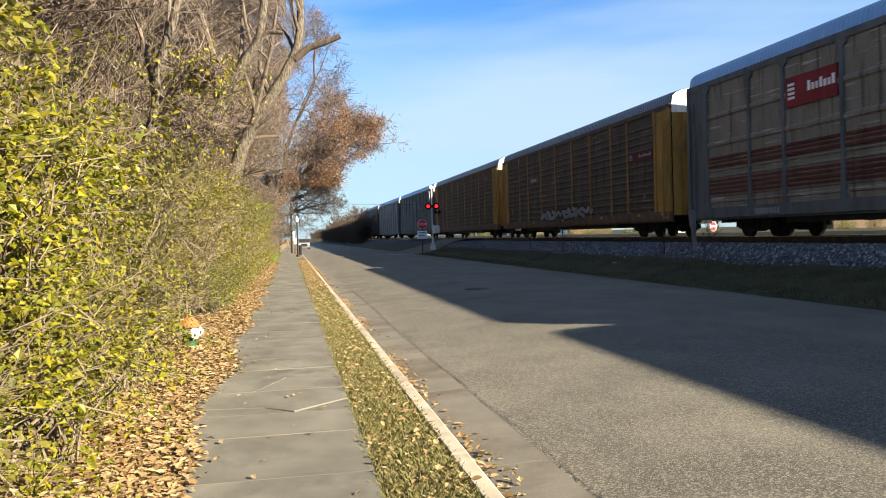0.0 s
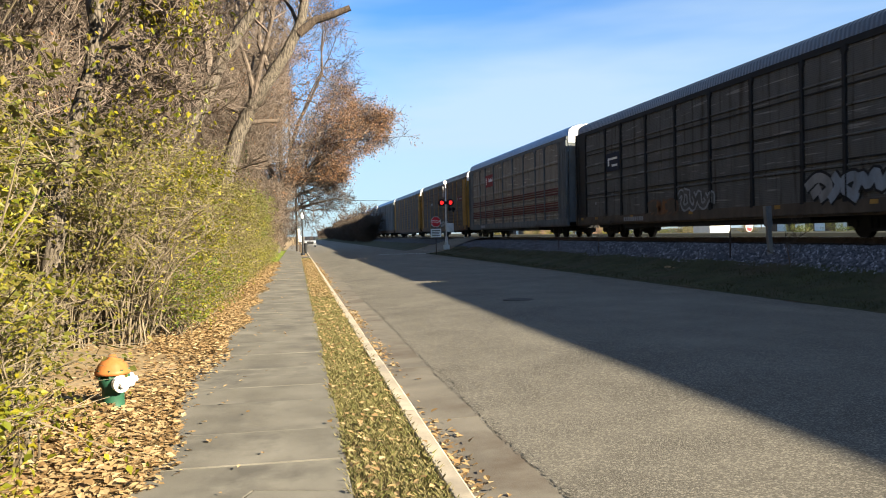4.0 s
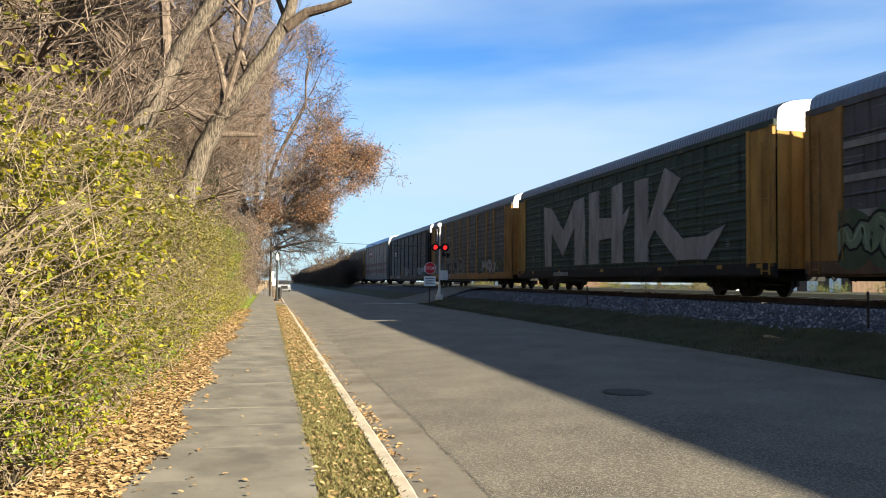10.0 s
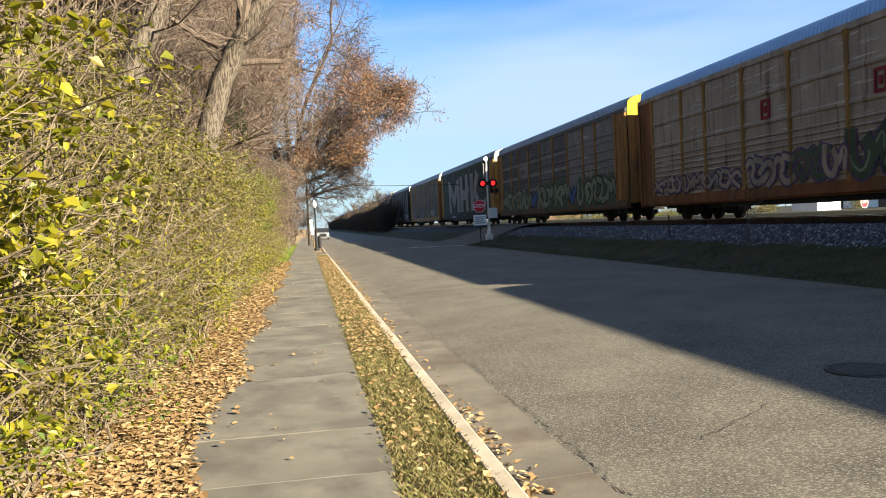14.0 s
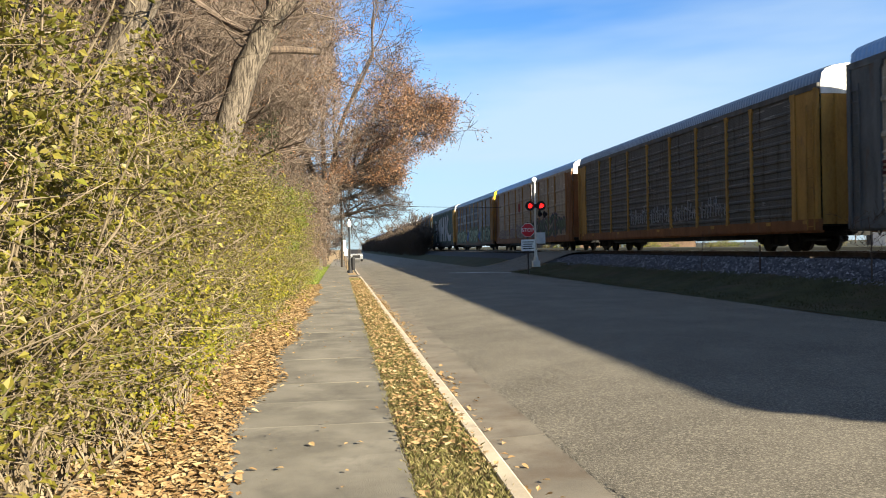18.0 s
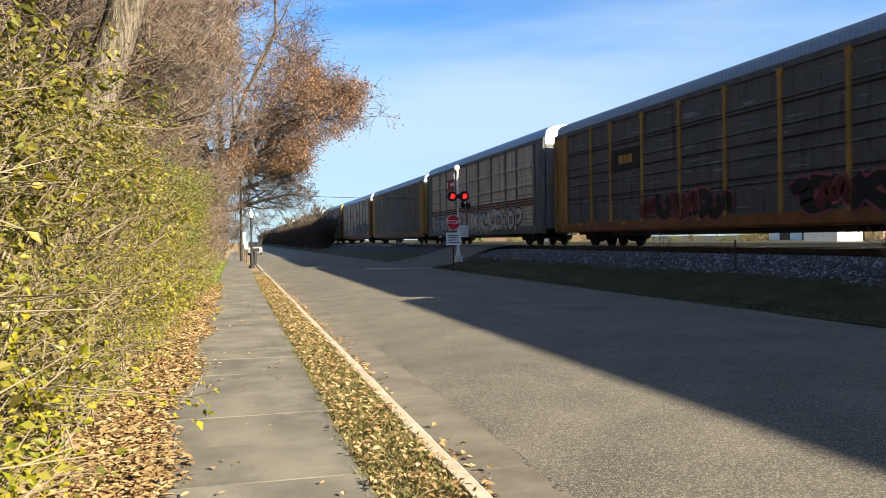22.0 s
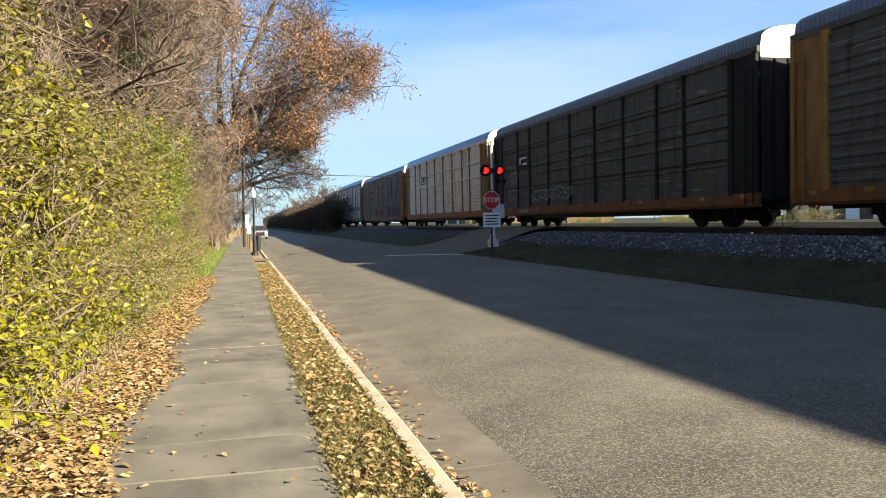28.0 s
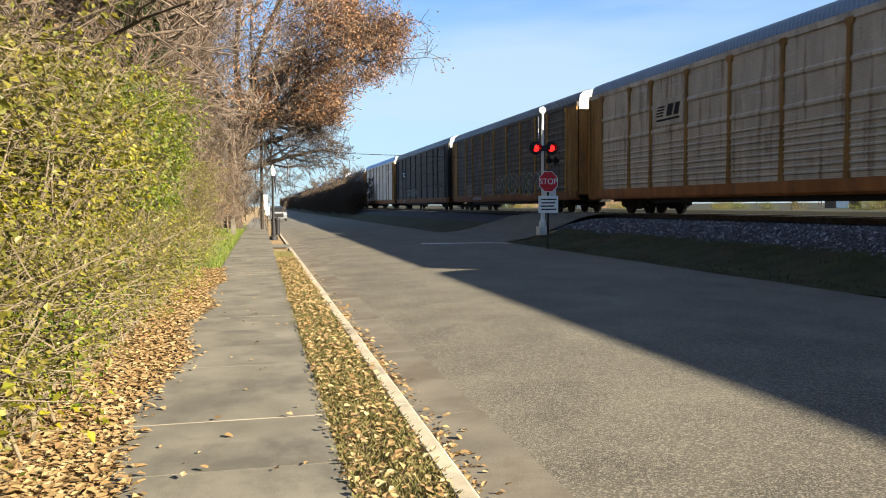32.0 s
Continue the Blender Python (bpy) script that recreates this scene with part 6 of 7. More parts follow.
OAK_ROOM = [(0.0, 3.0), (3.6, 5.5), (5.0, 8.6), (6.6, 7.0), (8.0, 7.8), (10.0, 8.6), (10.9, 9.2), (11.4, 11.4), (13.0, 12.6), (15.5, 12.4), (17.5, 10.2), (20.0, 8.8), (23.0, 8.6), (25.5, 7.6), (29.0, 4.5), (31.0, 1.5), (60.0, 0.5)]


def oak():
    """The wide oak whose boughs reach over the road; rusty leaves still hang in clumps."""
    rnd = random.Random(75)
    t = thing("oak_tree", "wide oak with rust-brown leaves reaching over the road", "tree", at=pose(-2.0, 96.5, 0.02))
    trunk, crown, tips = Shape(), Shape(), []
    path = [Vector(p) for p in ((0, 0, -0.2), (0.08, 0, 1.2), (0.15, 0.05, 3.0), (0.35, 0.1, 5.2), (0.5, 0.1, 7.0))]
    trunk.tube(path, [0.85, 0.62, 0.55, 0.52, 0.42], 14)
    part("trunk", trunk, M_BARK_DARK, t, "thick brown trunk", smooth=True)

    def fullness(p):
        for (z0, r0), (z1, r1) in zip(OAK_ROOM, OAK_ROOM[1:]):
            if z0 <= p.z < z1:
                a = math.atan2(p.y, p.x)
                lobes = 1 + 0.10 * math.sin(5 * a + 0.55 * p.z) + 0.08 * math.sin(9 * a - 0.8 * p.z + 1.0)
                return math.hypot(p.x, p.y) / (lobes * (r0 + (r1 - r0) * (p.z - z0) / (z1 - z0)))
        return 2.0
    steps, counts, shrink = (7, 5, 4, 2, 1), (8, 6, 5, 4), (0.50, 0.46, 0.46, 0.5)

    def bough(p, d, length, radius, level, rise):
        n, stop = steps[level], rnd.uniform(0.86, 1.1)
        q, w, pts, radii = p.copy(), d.normalized(), [p.copy()], [max(radius, 0.016)]
        for i in range(n):
            kink = (0.14, 0.24, 0.30, 0.30, 0.30)[level]
            w = (w + Vector((rnd.gauss(0, kink), rnd.gauss(0, kink), rnd.gauss(0, kink) + rise))).normalized()
            f = fullness(q + w * (length / n))
            if f > 0.9 and level < 2:
                w = (w * 0.8 - Vector((q.x, q.y, 0)).normalized() * 0.3 + Vector((0, 0, rnd.uniform(-0.25, 0.1)))).normalized()
            if f > stop and i:
                break
            q = q + w * (length / n)
            pts.append(q.copy())
            radii.append(max(radius * (1 - 0.8 * (i + 1) / n), 0.014))
        if len(pts) < 2:
            return
        radii[-1] = min(radii[-1], 0.02)
        crown.tube(pts, radii, (9, 6, 4, 3, 3)[level], cap=False)
        if level >= 2:
            tips.append((pts[-1], level))
        if level == 4:
            return
        m = len(pts) - 1
        for i in range(counts[level]):
            f = rnd.uniform(0.22 if level else 0.15, 1.0) * m
            j = min(m - 1, int(f))
            base = pts[j].lerp(pts[j + 1], f - j)
            along = (pts[j + 1] - pts[j]).normalized()
            out = Vector((rnd.gauss(0, 1), rnd.gauss(0, 1), rnd.gauss(0.0, 0.7))).normalized()
            if level == 0:
                out = (out + Vector((base.x, base.y, 0)).normalized() * 0.7).normalized()
            nd = along * (0.45 if level == 0 else 0.7) + out * 0.9
            bough(base, nd, length * shrink[level] * rnd.uniform(0.7, 1.25), radius * (1 - 0.72 * f / m) * rnd.uniform(0.4, 0.62), level + 1, (0.02, 0.01, 0.0, -0.02)[level])
    leaders = ((0.10, 0.05, 1.0), (-0.45, 0.25, 0.85), (0.60, -0.25, 0.72), (0.42, 0.45, 0.8), (-0.2, -0.55, 0.85), (0.3, -0.5, 1.0), (-0.7, -0.1, 0.6))
    for i, d in enumerate(leaders):
        bough(path[3].lerp(path[4], rnd.random()), Vector(d), 21.0 if i == 0 else rnd.uniform(16.0, 19.0), 0.30, 0, 0.05)
    for z, d, ln in ((4.4, (0.98, -0.15, 0.08), 9.5), (6.7, (0.98, -0.1, 0.62), 15.5), (6.9, (0.95, 0.2, 0.72), 16.0), (5.6, (0.9, 0.35, 0.42), 12.5), (6.6, (0.5, -0.8, 0.6), 12.0), (6.0, (-0.9, -0.4, 0.3), 10.0), (6.4, (0.7, -0.6, 0.55), 13.0), (5.4, (-0.4, 0.9, 0.4), 10.0), (6.6, (0.98, 0.0, 0.5), 13.5), (6.8, (0.85, -0.5, 0.28), 12.5), (6.7, (-0.95, 0.1, 0.25), 11.0)):
        bough(Vector((0.3, 0.08, z)), Vector(d), ln, 0.21, 0, 0.0)
    part("crown", crown, M_CROWN, t, "spreading dark boughs and twigs")
    leaves = Shape()
    outer = [p for p, _ in tips if p.x > 1.0 and 8.5 < p.z < 21]
    high = [p for p, _ in tips if p.z > 7.6]
    clumps = [rnd.choice(outer) for _ in range(120)] + [rnd.choice(high) for _ in range(95)]
    near = [p for p in high if min((p - c).length_squared for c in clumps) < 1.7]
    for _ in range(40000):
        p = rnd.choice(near) if rnd.random() < 0.9 else rnd.choice(high)
        p = p + Vector((rnd.gauss(0, 0.3), rnd.gauss(0, 0.3), rnd.gauss(0, 0.22)))
        leaves.leaf(p, Vector((rnd.gauss(0, 1), rnd.gauss(0, 1), rnd.gauss(-0.5, 0.7))), Vector((rnd.gauss(0, 1), rnd.gauss(0, 1), 1)), rnd.uniform(0.12, 0.23), 0.66)
    tagged(part("foliage", leaves, L_BROWN, t, "rust-brown dead leaves"), kind="stuff")


oak()


def ivy_tree():
    """A straight tree whose trunk is wrapped in dark ivy."""
    rnd = random.Random(83)
    trunk, crown, _ = tree_meshes(108, 18, 0.2, (16, 6, 5, 3), split=0.22, low=0.55, thin=0.014)
    t = build_tree("ivy_tree", "bare tree with dark green ivy round its trunk", (trunk, crown, None), pose(-3.9, 64.0, 0.15), bark=M_BARK_DARK)
    ivy = Shape()
    for _ in range(7000):
        z, a = rnd.uniform(1.5, 12.5), rnd.uniform(0, 2 * math.pi)
        r = abs(rnd.gauss(0, 1)) * 0.45 * (1 - abs(z - 7.5) / 9) + 0.2
        p = Vector((math.cos(a) * r, math.sin(a) * r, z))
        ivy.oval(p, Vector((math.cos(a), math.sin(a), rnd.uniform(-1.0, 0.2))), Vector((rnd.gauss(0, 1), rnd.gauss(0, 1), 1)), rnd.uniform(0.08, 0.15), 0.8)
    tagged(part("ivy", ivy, L_IVY, t, "dark green ivy leaves"), kind="stuff")


ivy_tree()


def bank_saplings():
    """Thin leafless saplings on the ballast bank."""
    for seed, x, y, h in ((141, 13.55, 38.6, 2.3), (142, 13.4, 24.2, 1.5), (143, 13.6, 48.5, 1.6)):
        meshes = tree_meshes(seed, h, 0.022, (10, 4, 2), split=0.42, low=0.25, thin=0.006)
        build_tree("bank_sapling", "thin leafless sapling on the railway bank", meshes, pose(x, y, ground_z(x)), bark=M_BARK_DARK, twig=M_BARK_DARK, group="bank saplings")


bank_saplings()


def undergrowth():
    """Taller saplings with fine twigs right behind the hedge, and the brown thicket along the track."""
    rnd = random.Random(80)
    kinds = []
    for i, (seed, h) in enumerate(((111, 6.2), (112, 7.4), (113, 5.4))):
        m = tree_meshes(seed, h, 0.05, (16, 6, 4, 2), lean=(0.12, 0), split=0.32, low=0.12, thin=0.011, leaf_mat=(L_OLIVE, L_BROWN, L_BROWN)[i], leaf_count=(1100, 500, 1500)[i], leaf_size=((0.04, 0.07), (0.05, 0.08), (0.06, 0.10))[i])
        kinds.append(build_tree("sapling", "thin many-twigged sapling behind the hedge", m, pose(-6.5 - i, 60 + i * 2, 0.28), bark=M_TWIG, leaf_mat=(L_OLIVE, L_BROWN, L_BROWN)[i], group="saplings"))
    y = 1.5
    while y < 57:
        x = -rnd.uniform(4.7, 6.6) - (1.6 if 7 < y < 16.5 else 0)
        copy_thing(rnd.choice(kinds), pose(x, y, ground_z(x), rnd.uniform(-3, 3), rnd.uniform(-3, 3), rnd.uniform(0, 360)))
        y += rnd.uniform(0.95, 1.45)
    for i in range(16):
        x, y = -rnd.uniform(2.6, 6.5), 62 + i * 2.1 + rnd.uniform(-1, 1)
        copy_thing(rnd.choice(kinds), pose(x, y, ground_z(x), 0, 0, rnd.uniform(0, 360)))
    for x, y in ((-1.7, 88), (-2.4, 90.5), (-1.6, 93), (-2.2, 94.2), (-1.9, 85.5), (-2.6, 83)):
        copy_thing(kinds[int(y) % 3], pose(x, y, ground_z(x), 0, 0, 37 * y))
    thick = []
    for seed, h in ((121, 6.8), (122, 6.2), (123, 7.2)):
        m = tree_meshes(seed, h, 0.06, (12, 5, 4), split=0.38, low=0.06, thin=0.03)
        thick.append(build_tree("thicket_tree", "bare brown thicket tree beside the track", m, pose(12.6, 150 + seed % 10 * 4, 0.4), bark=M_BARK_DARK, twig=M_BARK_DARK, group="thicket"))
    brush = []
    for seed, h in ((124, 4.3), (125, 3.7), (126, 4.8)):
        m = tree_meshes(seed, h, 0.05, (26, 6, 5), split=0.42, low=0.03, thin=0.028)
        brush.append(build_tree("brush", "dense leafless brown bush beside the track", m, pose(13.0, 143 + seed % 10, 0.4), bark=M_BARK_DARK, twig=M_BARK_DARK, group="brush"))
    y = 147.0
    while y < 460:
        x = rnd.uniform(12.2, 14.0)
        copy_thing(rnd.choice(brush), pose(x, y, ground_z(x), 0, 0, rnd.uniform(0, 360)))
        if rnd.random() < 0.3:
            copy_thing(rnd.choice(thick), pose(x, y + 1, ground_z(x), 0, 0, rnd.uniform(0, 360)))
        y += 1.5 + (y - 147) * 0.018
    for i in range(12):
        x, y = -1.6 - 0.8 * i + rnd.uniform(-0.4, 0.4), 128 + rnd.uniform(0, 45)
        copy_thing(rnd.choice(thick), pose(x, y, ground_z(x), 0, 0, rnd.uniform(0, 360)))
    far = []
    for seed, h in ((131, 13), (132, 11)):
        m = tree_meshes(seed, h, 0.2, (13, 5, 4), split=0.3, low=0.15, thin=0.03)
        far.append(build_tree("distant_tree", "distant bare tree beyond the road", m, pose(-14, 190 + seed, 0.3), bark=M_BARK_DARK, twig=M_BARK_DARK, group="distant trees"))
    for i in range(46):
        a = i / 45
        x, y = (-45 + 62 * a, 330 + rnd.uniform(-40, 60)) if i < 22 else (rnd.uniform(120, 260), -60 + 24 * (i - 22) + rnd.uniform(-8, 8))
        copy_thing(rnd.choice(far), pose(x, y, 0.5, 0, 0, rnd.uniform(0, 360)))
    for i in range(14):
        x, y = -rnd.uniform(3.5, 11), 84 + i * 9 + rnd.uniform(-2, 2)
        copy_thing(rnd.choice(far), pose(x, y, 0.3, 0, 0, rnd.uniform(0, 360)))


undergrowth()


# ---- level-crossing signal, stop sign, posts ----
def crossing_signal():
    t = thing("crossing_signal", "level-crossing signal mast with red lamps and bare crossbuck bracket", "railway signal", at=pose(12.25, 68.8, 0.45))
    part("base", Shape().box(-0.22, 0.22, -0.22, 0.22, -0.1, 0.28).lathe([(0.16, 0.28), (0.14, 0.5), (0.075, 0.6)]), M_ALU, t, "cast grey base")
    part("mast", Shape().tube([Vector((0, 0, 0.3)), Vector((0, 0, 5.3))], [0.062, 0.058], 12), M_ALU, t, "silver tubular mast")
    part("bell", Shape().disc((-0.05, -0.06, 5.38), (0, -1, 0), 0.15, 0.09, 16).box(-0.04, 0.04, -0.05, 0.05, 5.25, 5.42), M_WHITE, t, "round white bell on top")
    cross = Shape()
    for a in (50, 130):
        c, sn = math.cos(radians(a)), math.sin(radians(a))
        n = Vector((-sn * 0.3, -sn * 0.95, c)) * 0.06
        d = Vector((c * 0.3, c * 0.95, sn)) * 0.55
        o = Vector((-0.20, 0.0, 4.6))
        cross.add([tuple(o - d - n + Vector((y, 0, 0))) for y in (0, 0.012)] + [tuple(o + d - n + Vector((y, 0, 0))) for y in (0, 0.012)] + [tuple(o + d + n + Vector((y, 0, 0))) for y in (0, 0.012)] + [tuple(o - d + n + Vector((y, 0, 0))) for y in (0, 0.012)],
                  [(0, 2, 4, 6), (1, 7, 5, 3), (0, 1, 3, 2), (2, 3, 5, 4), (4, 5, 7, 6), (6, 7, 1, 0)])
    part("crossbuck", cross, M_ALU, t, "crossbuck seen from its grey back")
    part("lamp_arm", Shape().tube([Vector((-0.42, 0, 3.72)), Vector((0.42, 0, 3.72))], [0.03, 0.03], 8).box(-0.1, 0.1, -0.1, 0.1, 3.6, 3.84), M_BLACK, t)
    for x, z, mat, y in ((-0.36, 3.72, G_RED, -0.12), (0.36, 3.72, G_RED, -0.12)):
        lamp = part("signal_lamp", Shape().disc((x, y, z), (0, -1, 0), 0.30, 0.02, 24).disc((x, y + 0.14, z), (0, -1, 0), 0.16, 0.14, 16), M_BLACK, t, "black round lamp with visor")
        hood = Shape()
        for q in range(13):
            a = math.pi * (-0.15 + 1.3 * q / 12)
            hood.v += [(x + 0.175 * math.cos(a), y - 0.02, z + 0.175 * math.sin(a)), (x + 0.165 * math.cos(a), y - 0.30, z + 0.165 * math.sin(a))]
        hood.f = [(2 * q, 2 * q + 1, 2 * q + 3, 2 * q + 2) for q in range(12)]
        part("visor", hood, M_BLACK, lamp)
        part("lens", Shape().disc((x, y - 0.02, z), (0, -1, 0), 0.15, 0.02, 20), mat, lamp, "red glass lens")
    for x in (0.30, 0.62):
        part("side_lamp", Shape().disc((x, 0.1, 3.18 + (0.62 - x) * 0.2), (0.8, -0.6, 0), 0.22, 0.03, 18).disc((x, 0.1, 3.2), (0.8, 0.6, 0), 0.13, 0.14, 12), M_BLACK, t, "black lamp turned to the side road")
    part("relay_box", Shape().box(0.08, 0.62, -0.05, 0.35, 1.35, 2.05), M_ALU, t, "grey relay box on the mast")
    s = Shape()
    s.box(-0.09, 0.09, -0.03, 0.0, 0.25, 0.95)
    part("number_plate", s, M_WHITE, t, "small white plate on the mast")


crossing_signal()


def text_mesh(word, size, mat, name):
    """A word in the built-in font, as a thin mesh that faces -y."""
    cu = bpy.data.curves.new(name, "FONT")
    cu.body, cu.size, cu.extrude = word, size, 0.002
    cu.align_x, cu.align_y = "CENTER", "CENTER"
    ob = bpy.data.objects.new(name, cu)
    me = bpy.data.meshes.new_from_object(ob)
    bpy.data.objects.remove(ob)
    me.materials.clear()
    me.materials.append(mat)
    me.transform(Euler((radians(90), 0, 0)).to_matrix().to_4x4())
    return me


def octagon_sign(x, y, z, high, turn, label):
    """A stop sign on its post, with the octagon's middle at the given height."""
    t = thing("stop_sign", label, "road sign", "stop signs", at=pose(x, y, z, 0, 0, turn))
    part("post", Shape().box(-0.03, 0.03, 0.0, 0.05, -0.2, high + 0.45), M_STEEL, t, "dark steel post")
    def octagon(r, y0, y1):
        s = Shape()
        ring = [(r * math.cos(radians(22.5 + 45 * i)), r * math.sin(radians(22.5 + 45 * i)) + high) for i in range(8)]
        s.v = [(x, y0, z) for x, z in ring] + [(x, y1, z) for x, z in ring]
        s.f = [tuple(range(8)), tuple(range(8, 16))[::-1]] + [(i, (i + 1) % 8, 8 + (i + 1) % 8, 8 + i) for i in range(8)]
        return s
    plate = part("plate", octagon(0.41, -0.012, 0.0), M_WHITE, t, "white-edged octagon")
    part("face", octagon(0.385, -0.016, -0.012), M_RED, plate, "red face")
    part("lettering", text_mesh("STOP", 0.30, M_WHITE, "lettering"), M_WHITE, plate, "white letters STOP", at=pose(0, -0.019, high))
    return t


def stop_sign():
    t = octagon_sign(10.4, 63.1, 0.04, 2.5, 6, "red octagonal stop sign above a white plate on a post")
    low = part("lower_plate", Shape().box(-0.40, 0.40, -0.012, 0.0, 1.35, 1.98), M_WHITE, t, "white notice plate with grey lines")
    for i in range(4):
        part("text_bar", Shape().box(-0.32 + 0.03 * (i % 2), 0.32 - 0.05 * (i % 3), -0.016, -0.012, 1.82 - i * 0.12, 1.87 - i * 0.12), M_TAR, low)


stop_sign()


def marker_post():
    t = thing("marker_post", "white weathered wooden marker post leaning on the ballast bank", "post", at=pose(14.1, 26.2, 0.68, 2, -5, 0))
    part("post", Shape().box(-0.06, 0.06, -0.06, 0.06, -0.3, 1.0).box(-0.09, 0.09, -0.08, 0.08, 1.0, 1.6), tint("silver"), t, "flaking white paint")
    for x, y, h in ((13.6, 27.6, 1.0), (13.5, 44.0, 1.0)):
        q = thing("thin_post", "thin dark steel post on the railway bank", "post", at=pose(x, y, 0.55))
        part("rod", Shape().box(-0.02, 0.02, -0.02, 0.02, -0.2, h), M_STEEL, q)


marker_post()


def hydrant():
    t = thing("fire_hydrant", "green fire hydrant with orange bonnet and white nozzle caps among leaves", "fire hydrant", at=pose(-1.53, 12.62, -0.12, 0, 0, 45))
    part("barrel", Shape().lathe([(0.15, -0.05), (0.15, 0.03), (0.105, 0.04), (0.10, 0.36), (0.125, 0.40), (0.13, 0.50)], sides=20), M_HYD_GREEN, t, "green barrel", smooth=True)
    part("bonnet", Shape().lathe([(0.16, 0.50), (0.165, 0.525), (0.145, 0.545), (0.13, 0.59), (0.095, 0.63), (0.04, 0.65), (0.03, 0.685), (0.0, 0.685)], sides=20), M_HYD_ORANGE, t, "faded orange bonnet", smooth=True)
    for d, r in (((1, -0.15, 0), 0.07), ((-0.15, -1, 0), 0.08)):
        a = Vector(d).normalized()
        c = Vector((0, 0, 0.42)) + a * 0.09
        cap = Shape()
        cap.tube([c, c + a * 0.05, c + a * 0.055, c + a * 0.10, c + a * 0.105, c + a * 0.15], [r * 0.85, r * 0.85, r, r, r * 0.4, r * 0.38], 14)
        part("nozzle_cap", cap, M_WHITE, t, "white nozzle cap")
    bolts = Shape()
    for i in range(8):
        w = i * math.pi / 4
        bolts.box(0.14 * math.cos(w) - 0.012, 0.14 * math.cos(w) + 0.012, 0.14 * math.sin(w) - 0.012, 0.14 * math.sin(w) + 0.012, 0.47, 0.55)
    part("bolt_ring", bolts, M_HYD_GREEN, t)


hydrant()


def street_furniture():
    t = thing("street_lamp", "black street lamp post with a white globe beside the pavement", "street lamp", at=pose(0.72, 77.5, 0.0))
    part("post", Shape().lathe([(0.22, -0.05), (0.20, 0.12), (0.12, 0.2), (0.10, 0.9), (0.07, 1.0), (0.055, 3.2), (0.09, 3.26)], sides=12), M_BLACK, t, "fluted black post")
    part("globe", Shape().lathe([(0.08, 3.26), (0.13, 3.36), (0.13, 3.58), (0.07, 3.68), (0.03, 3.80), (0.0, 3.84)], sides=14), M_WHITE, t, "milky white globe")
    for x, y, h, lean in ((0.2, 95.8, 9.0, 0.4),):
        p = thing("utility_pole", "brown wooden utility pole with a crossarm", "utility pole", at=pose(x, y, 0, 0, lean, 0))
        part("pole", Shape().tube([Vector((0, 0, -0.3)), Vector((0, 0, h))], [0.13, 0.09], 10), M_TIE, p)
        part("crossarm", Shape().box(-1.1, 1.1, -0.06, 0.06, h - 0.9, h - 0.76), M_TIE, p)
    wire = Shape()
    pts = [Vector((0.2 + 38 * f, 95.8 + 4 * f, 5.9 - 1.6 * 4 * f * (1 - f) * 0.25)) for f in (i / 14 for i in range(15))]
    wire.tube(pts, [0.022] * 15, 4)
    tagged(part("cable", wire, M_BLACK), "black cable slung across the road", "cable")
    for x, y, z0, z1, w in ((0.55, 90.0, 1.1, 1.7, 0.13), (0.45, 93.0, 1.5, 2.5, 0.12)):
        s = thing("sign_board", "white sign board seen edge-on by the pavement", "sign", at=pose(x, y, 0))
        part("board", Shape().box(-w, w, -0.02, 0.02, z0, z1), M_WHITE, s)
        part("leg", Shape().box(-0.03, 0.03, 0.02, 0.07, -0.1, z1), M_STEEL, s)
    b = thing("bin", "slim black waste bin beside the lamp", "bin", at=pose(1.05, 83.6, 0))
    part("body", Shape().lathe([(0.14, 0.0), (0.16, 0.85), (0.17, 0.9)], sides=14), M_BLACK, b)
    part("lid", Shape().lathe([(0.18, 0.9), (0.15, 1.0), (0.0, 1.05)], sides=14), M_BLACK, b)
    m = thing("marker_stone", "pale stone marker at the edge of the lawn", "stone", at=pose(-1.5, 84.0, 0.0))
    part("block", Shape().box(-0.13, 0.13, -0.13, 0.13, -0.1, 0.8).box(-0.09, 0.09, -0.09, 0.09, 0.8, 1.15), M_GUTTER, m)


street_furniture()


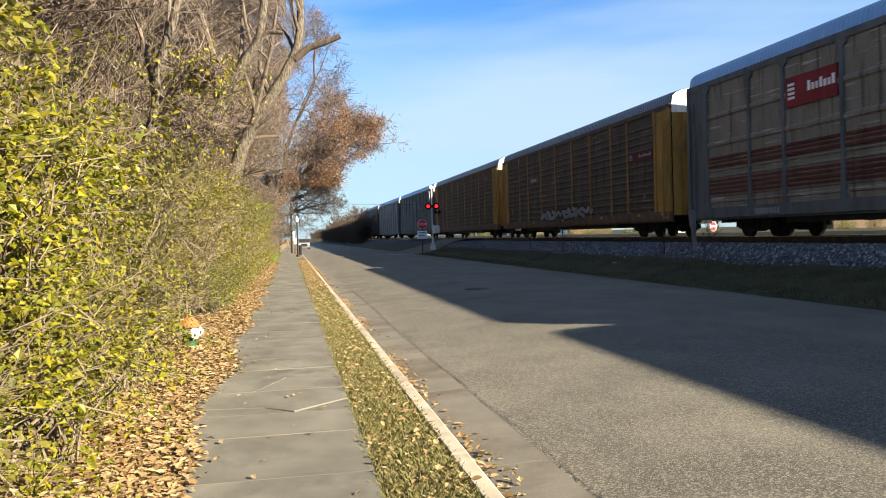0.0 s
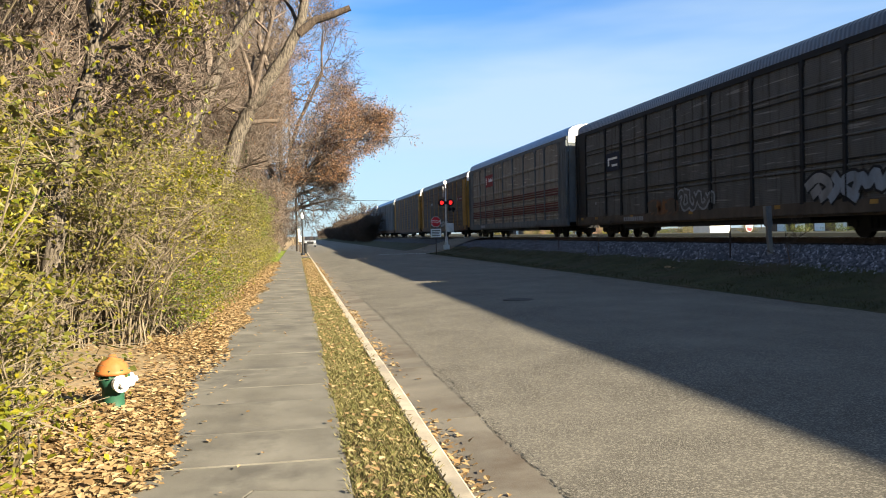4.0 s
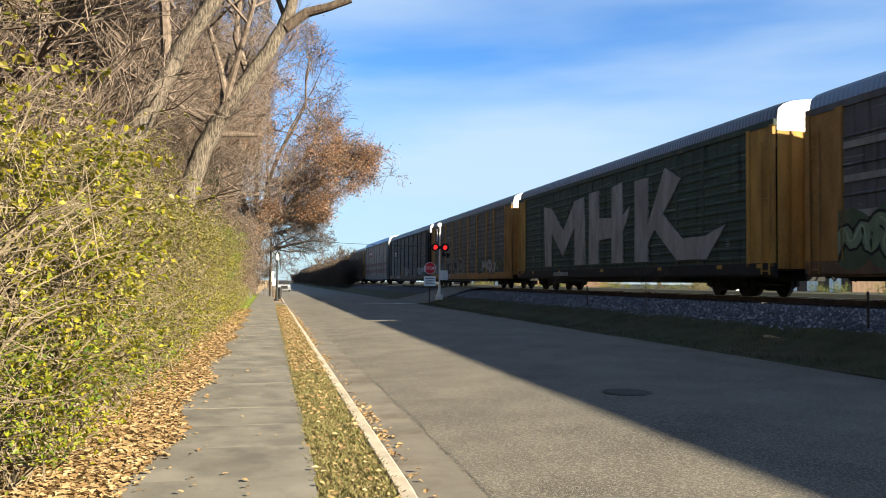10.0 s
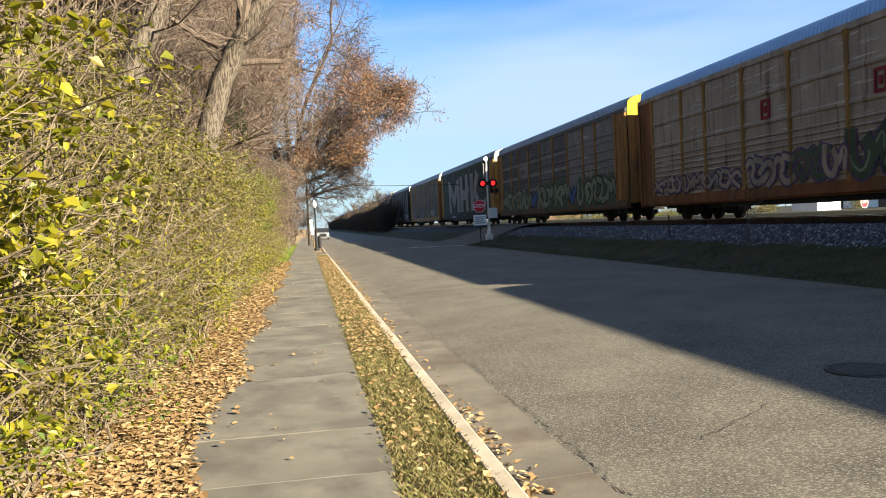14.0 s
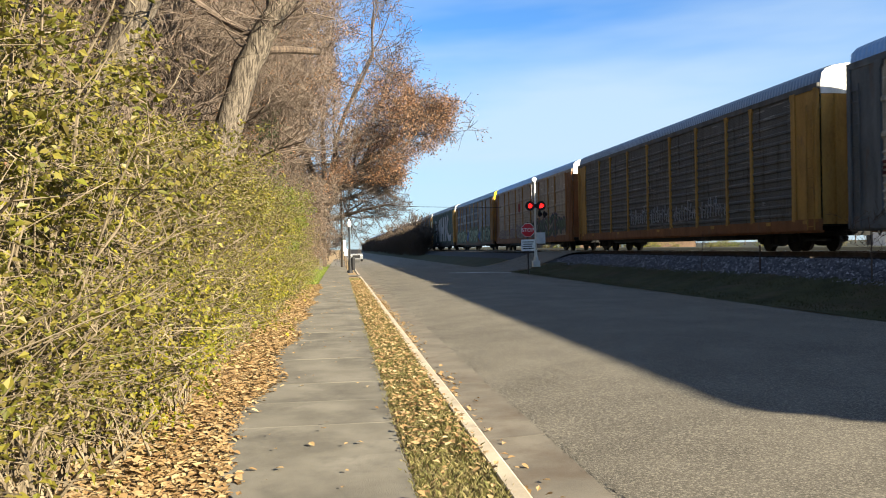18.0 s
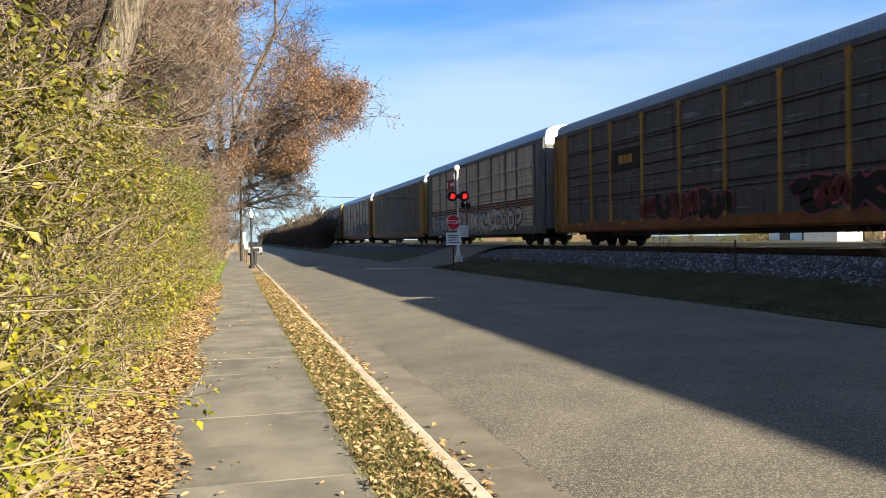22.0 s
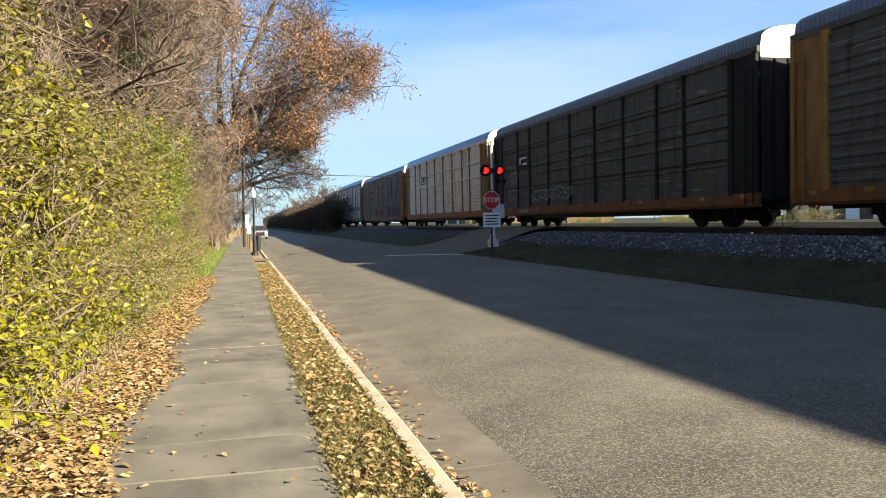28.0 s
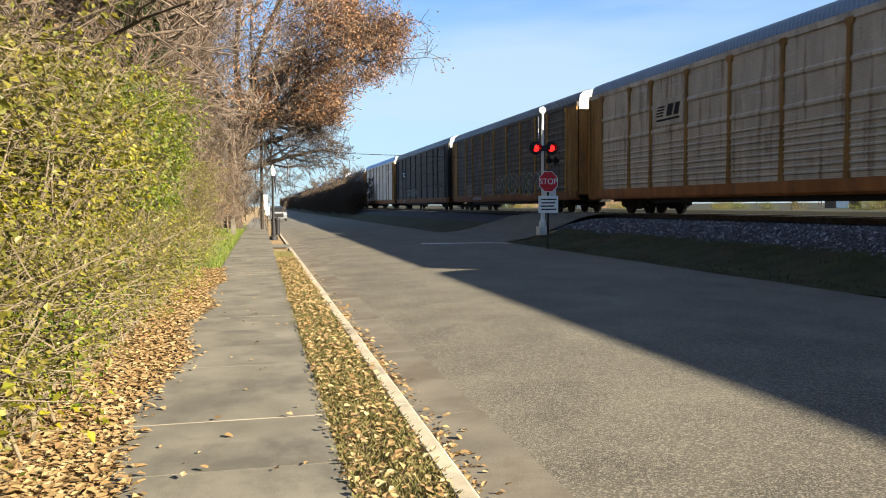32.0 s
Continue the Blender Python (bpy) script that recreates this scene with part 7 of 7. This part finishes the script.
def parked_car():
    """A light SUV standing at the kerb far down the road."""
    t = thing("parked_car", "silver-white car standing at the far kerb", "car", at=pose(2.25, 134.0, -0.1))
    prof = [(-2.2, 0.35), (-2.25, 0.75), (-2.15, 1.05), (-1.75, 1.12), (1.0, 1.10), (1.95, 0.98), (2.2, 0.75), (2.22, 0.35)]
    def sweep(prof, x0, x1):
        s, n = Shape(), len(prof)
        s.v = [(x0, y, z) for y, z in prof] + [(x1, y, z) for y, z in prof]
        s.f = [tuple(range(n)), tuple(range(n, 2 * n))[::-1]] + [(i, (i + 1) % n, n + (i + 1) % n, n + i) for i in range(n)]
        return s
    part("body", sweep(prof, -0.9, 0.9), M_CAR, t)
    part("grille", Shape().box(-0.5, 0.5, -2.275, -2.2, 0.5, 0.92), M_BLACK, t, "dark grille")
    part("cabin", sweep([(-1.3, 1.05), (-0.5, 1.64), (1.6, 1.66), (2.0, 1.05)], -0.78, 0.78), M_BLACK, t, "dark windows and roof")
    for x in (-0.7, 0.7):
        part("headlamp", Shape().box(x - 0.14, x + 0.14, -2.27, -2.2, 0.78, 0.95), M_ALU, t)
        for y in (-1.35, 1.35):
            w = part("wheel", Shape().disc((x - 0.12 + (0.1 if x > 0 else -0.1), y, 0.33), (1, 0, 0), 0.33, 0.24, 18), M_BLACK, t)
            part("rim", Shape().disc((x + (0.225 if x > 0 else -0.235), y, 0.33), (1, 0, 0), 0.2, 0.012, 14), M_ALU, w)


parked_car()


def beyond_track():
    t = thing("box_trailer", "white box trailer parked in the field behind the railway", "trailer", at=pose(31.5, 61.2, 0.68))
    part("box", Shape().box(-0.8, 0.8, -1.3, 1.3, 0.4, 1.45), M_WHITE, t)
    part("chassis", Shape().box(-0.7, 0.7, -1.25, 1.25, 0.28, 0.4), M_BLACK, t)
    for x in (-0.72, 0.72):
        for y in (-0.4, 0.4):
            part("wheel", Shape().disc((x - 0.08, y, 0.25), (1, 0, 0), 0.25, 0.16, 14), M_BLACK, t)
    octagon_sign(33.9, 59.9, 0.66, 1.05, 20, "red octagonal stop sign standing beyond the railway")
    for x, y, w, d, h in ((92, 60, 6, 9, 2.6), (110, 150, 8, 14, 3.4), (80, 215, 6, 10, 3), (100, 10, 6, 8, 2.8), (95, 330, 12, 40, 4)):
        b = thing("shed", "long pale low shed beyond the field", "building", "sheds", at=pose(x, y, 0.6))
        part("wall", Shape().box(-w, w, -d, d, -0.1, h), tint("brown"), b)
        part("roof", Shape().add([(-w - 0.4, -d - 0.4, h), (w + 0.4, -d - 0.4, h), (w + 0.4, d + 0.4, h), (-w - 0.4, d + 0.4, h), (0, -d - 0.4, h + 1.4), (0, d + 0.4, h + 1.4)], [(0, 1, 4), (2, 3, 5), (0, 4, 5, 3), (1, 2, 5, 4), (0, 3, 2, 1)]), M_ALU, b, "shallow grey metal roof")
        for i in range(4):
            part("door", Shape().box(-w - 0.05, -w, -d * 0.8 + i * d * 0.45, -d * 0.8 + i * d * 0.45 + 3.2, 0, 3.0), M_ALU, b)


beyond_track()


# ---- what moves ----
def motions():
    times = [0, 4, 8, 12, 16, 20, 24, 28, 32]
    for k, car in CARS.items():
        walk(car, [(t, pose(TRACK_X, train_y(t, k), RAIL_Z)) for t in times])


motions()
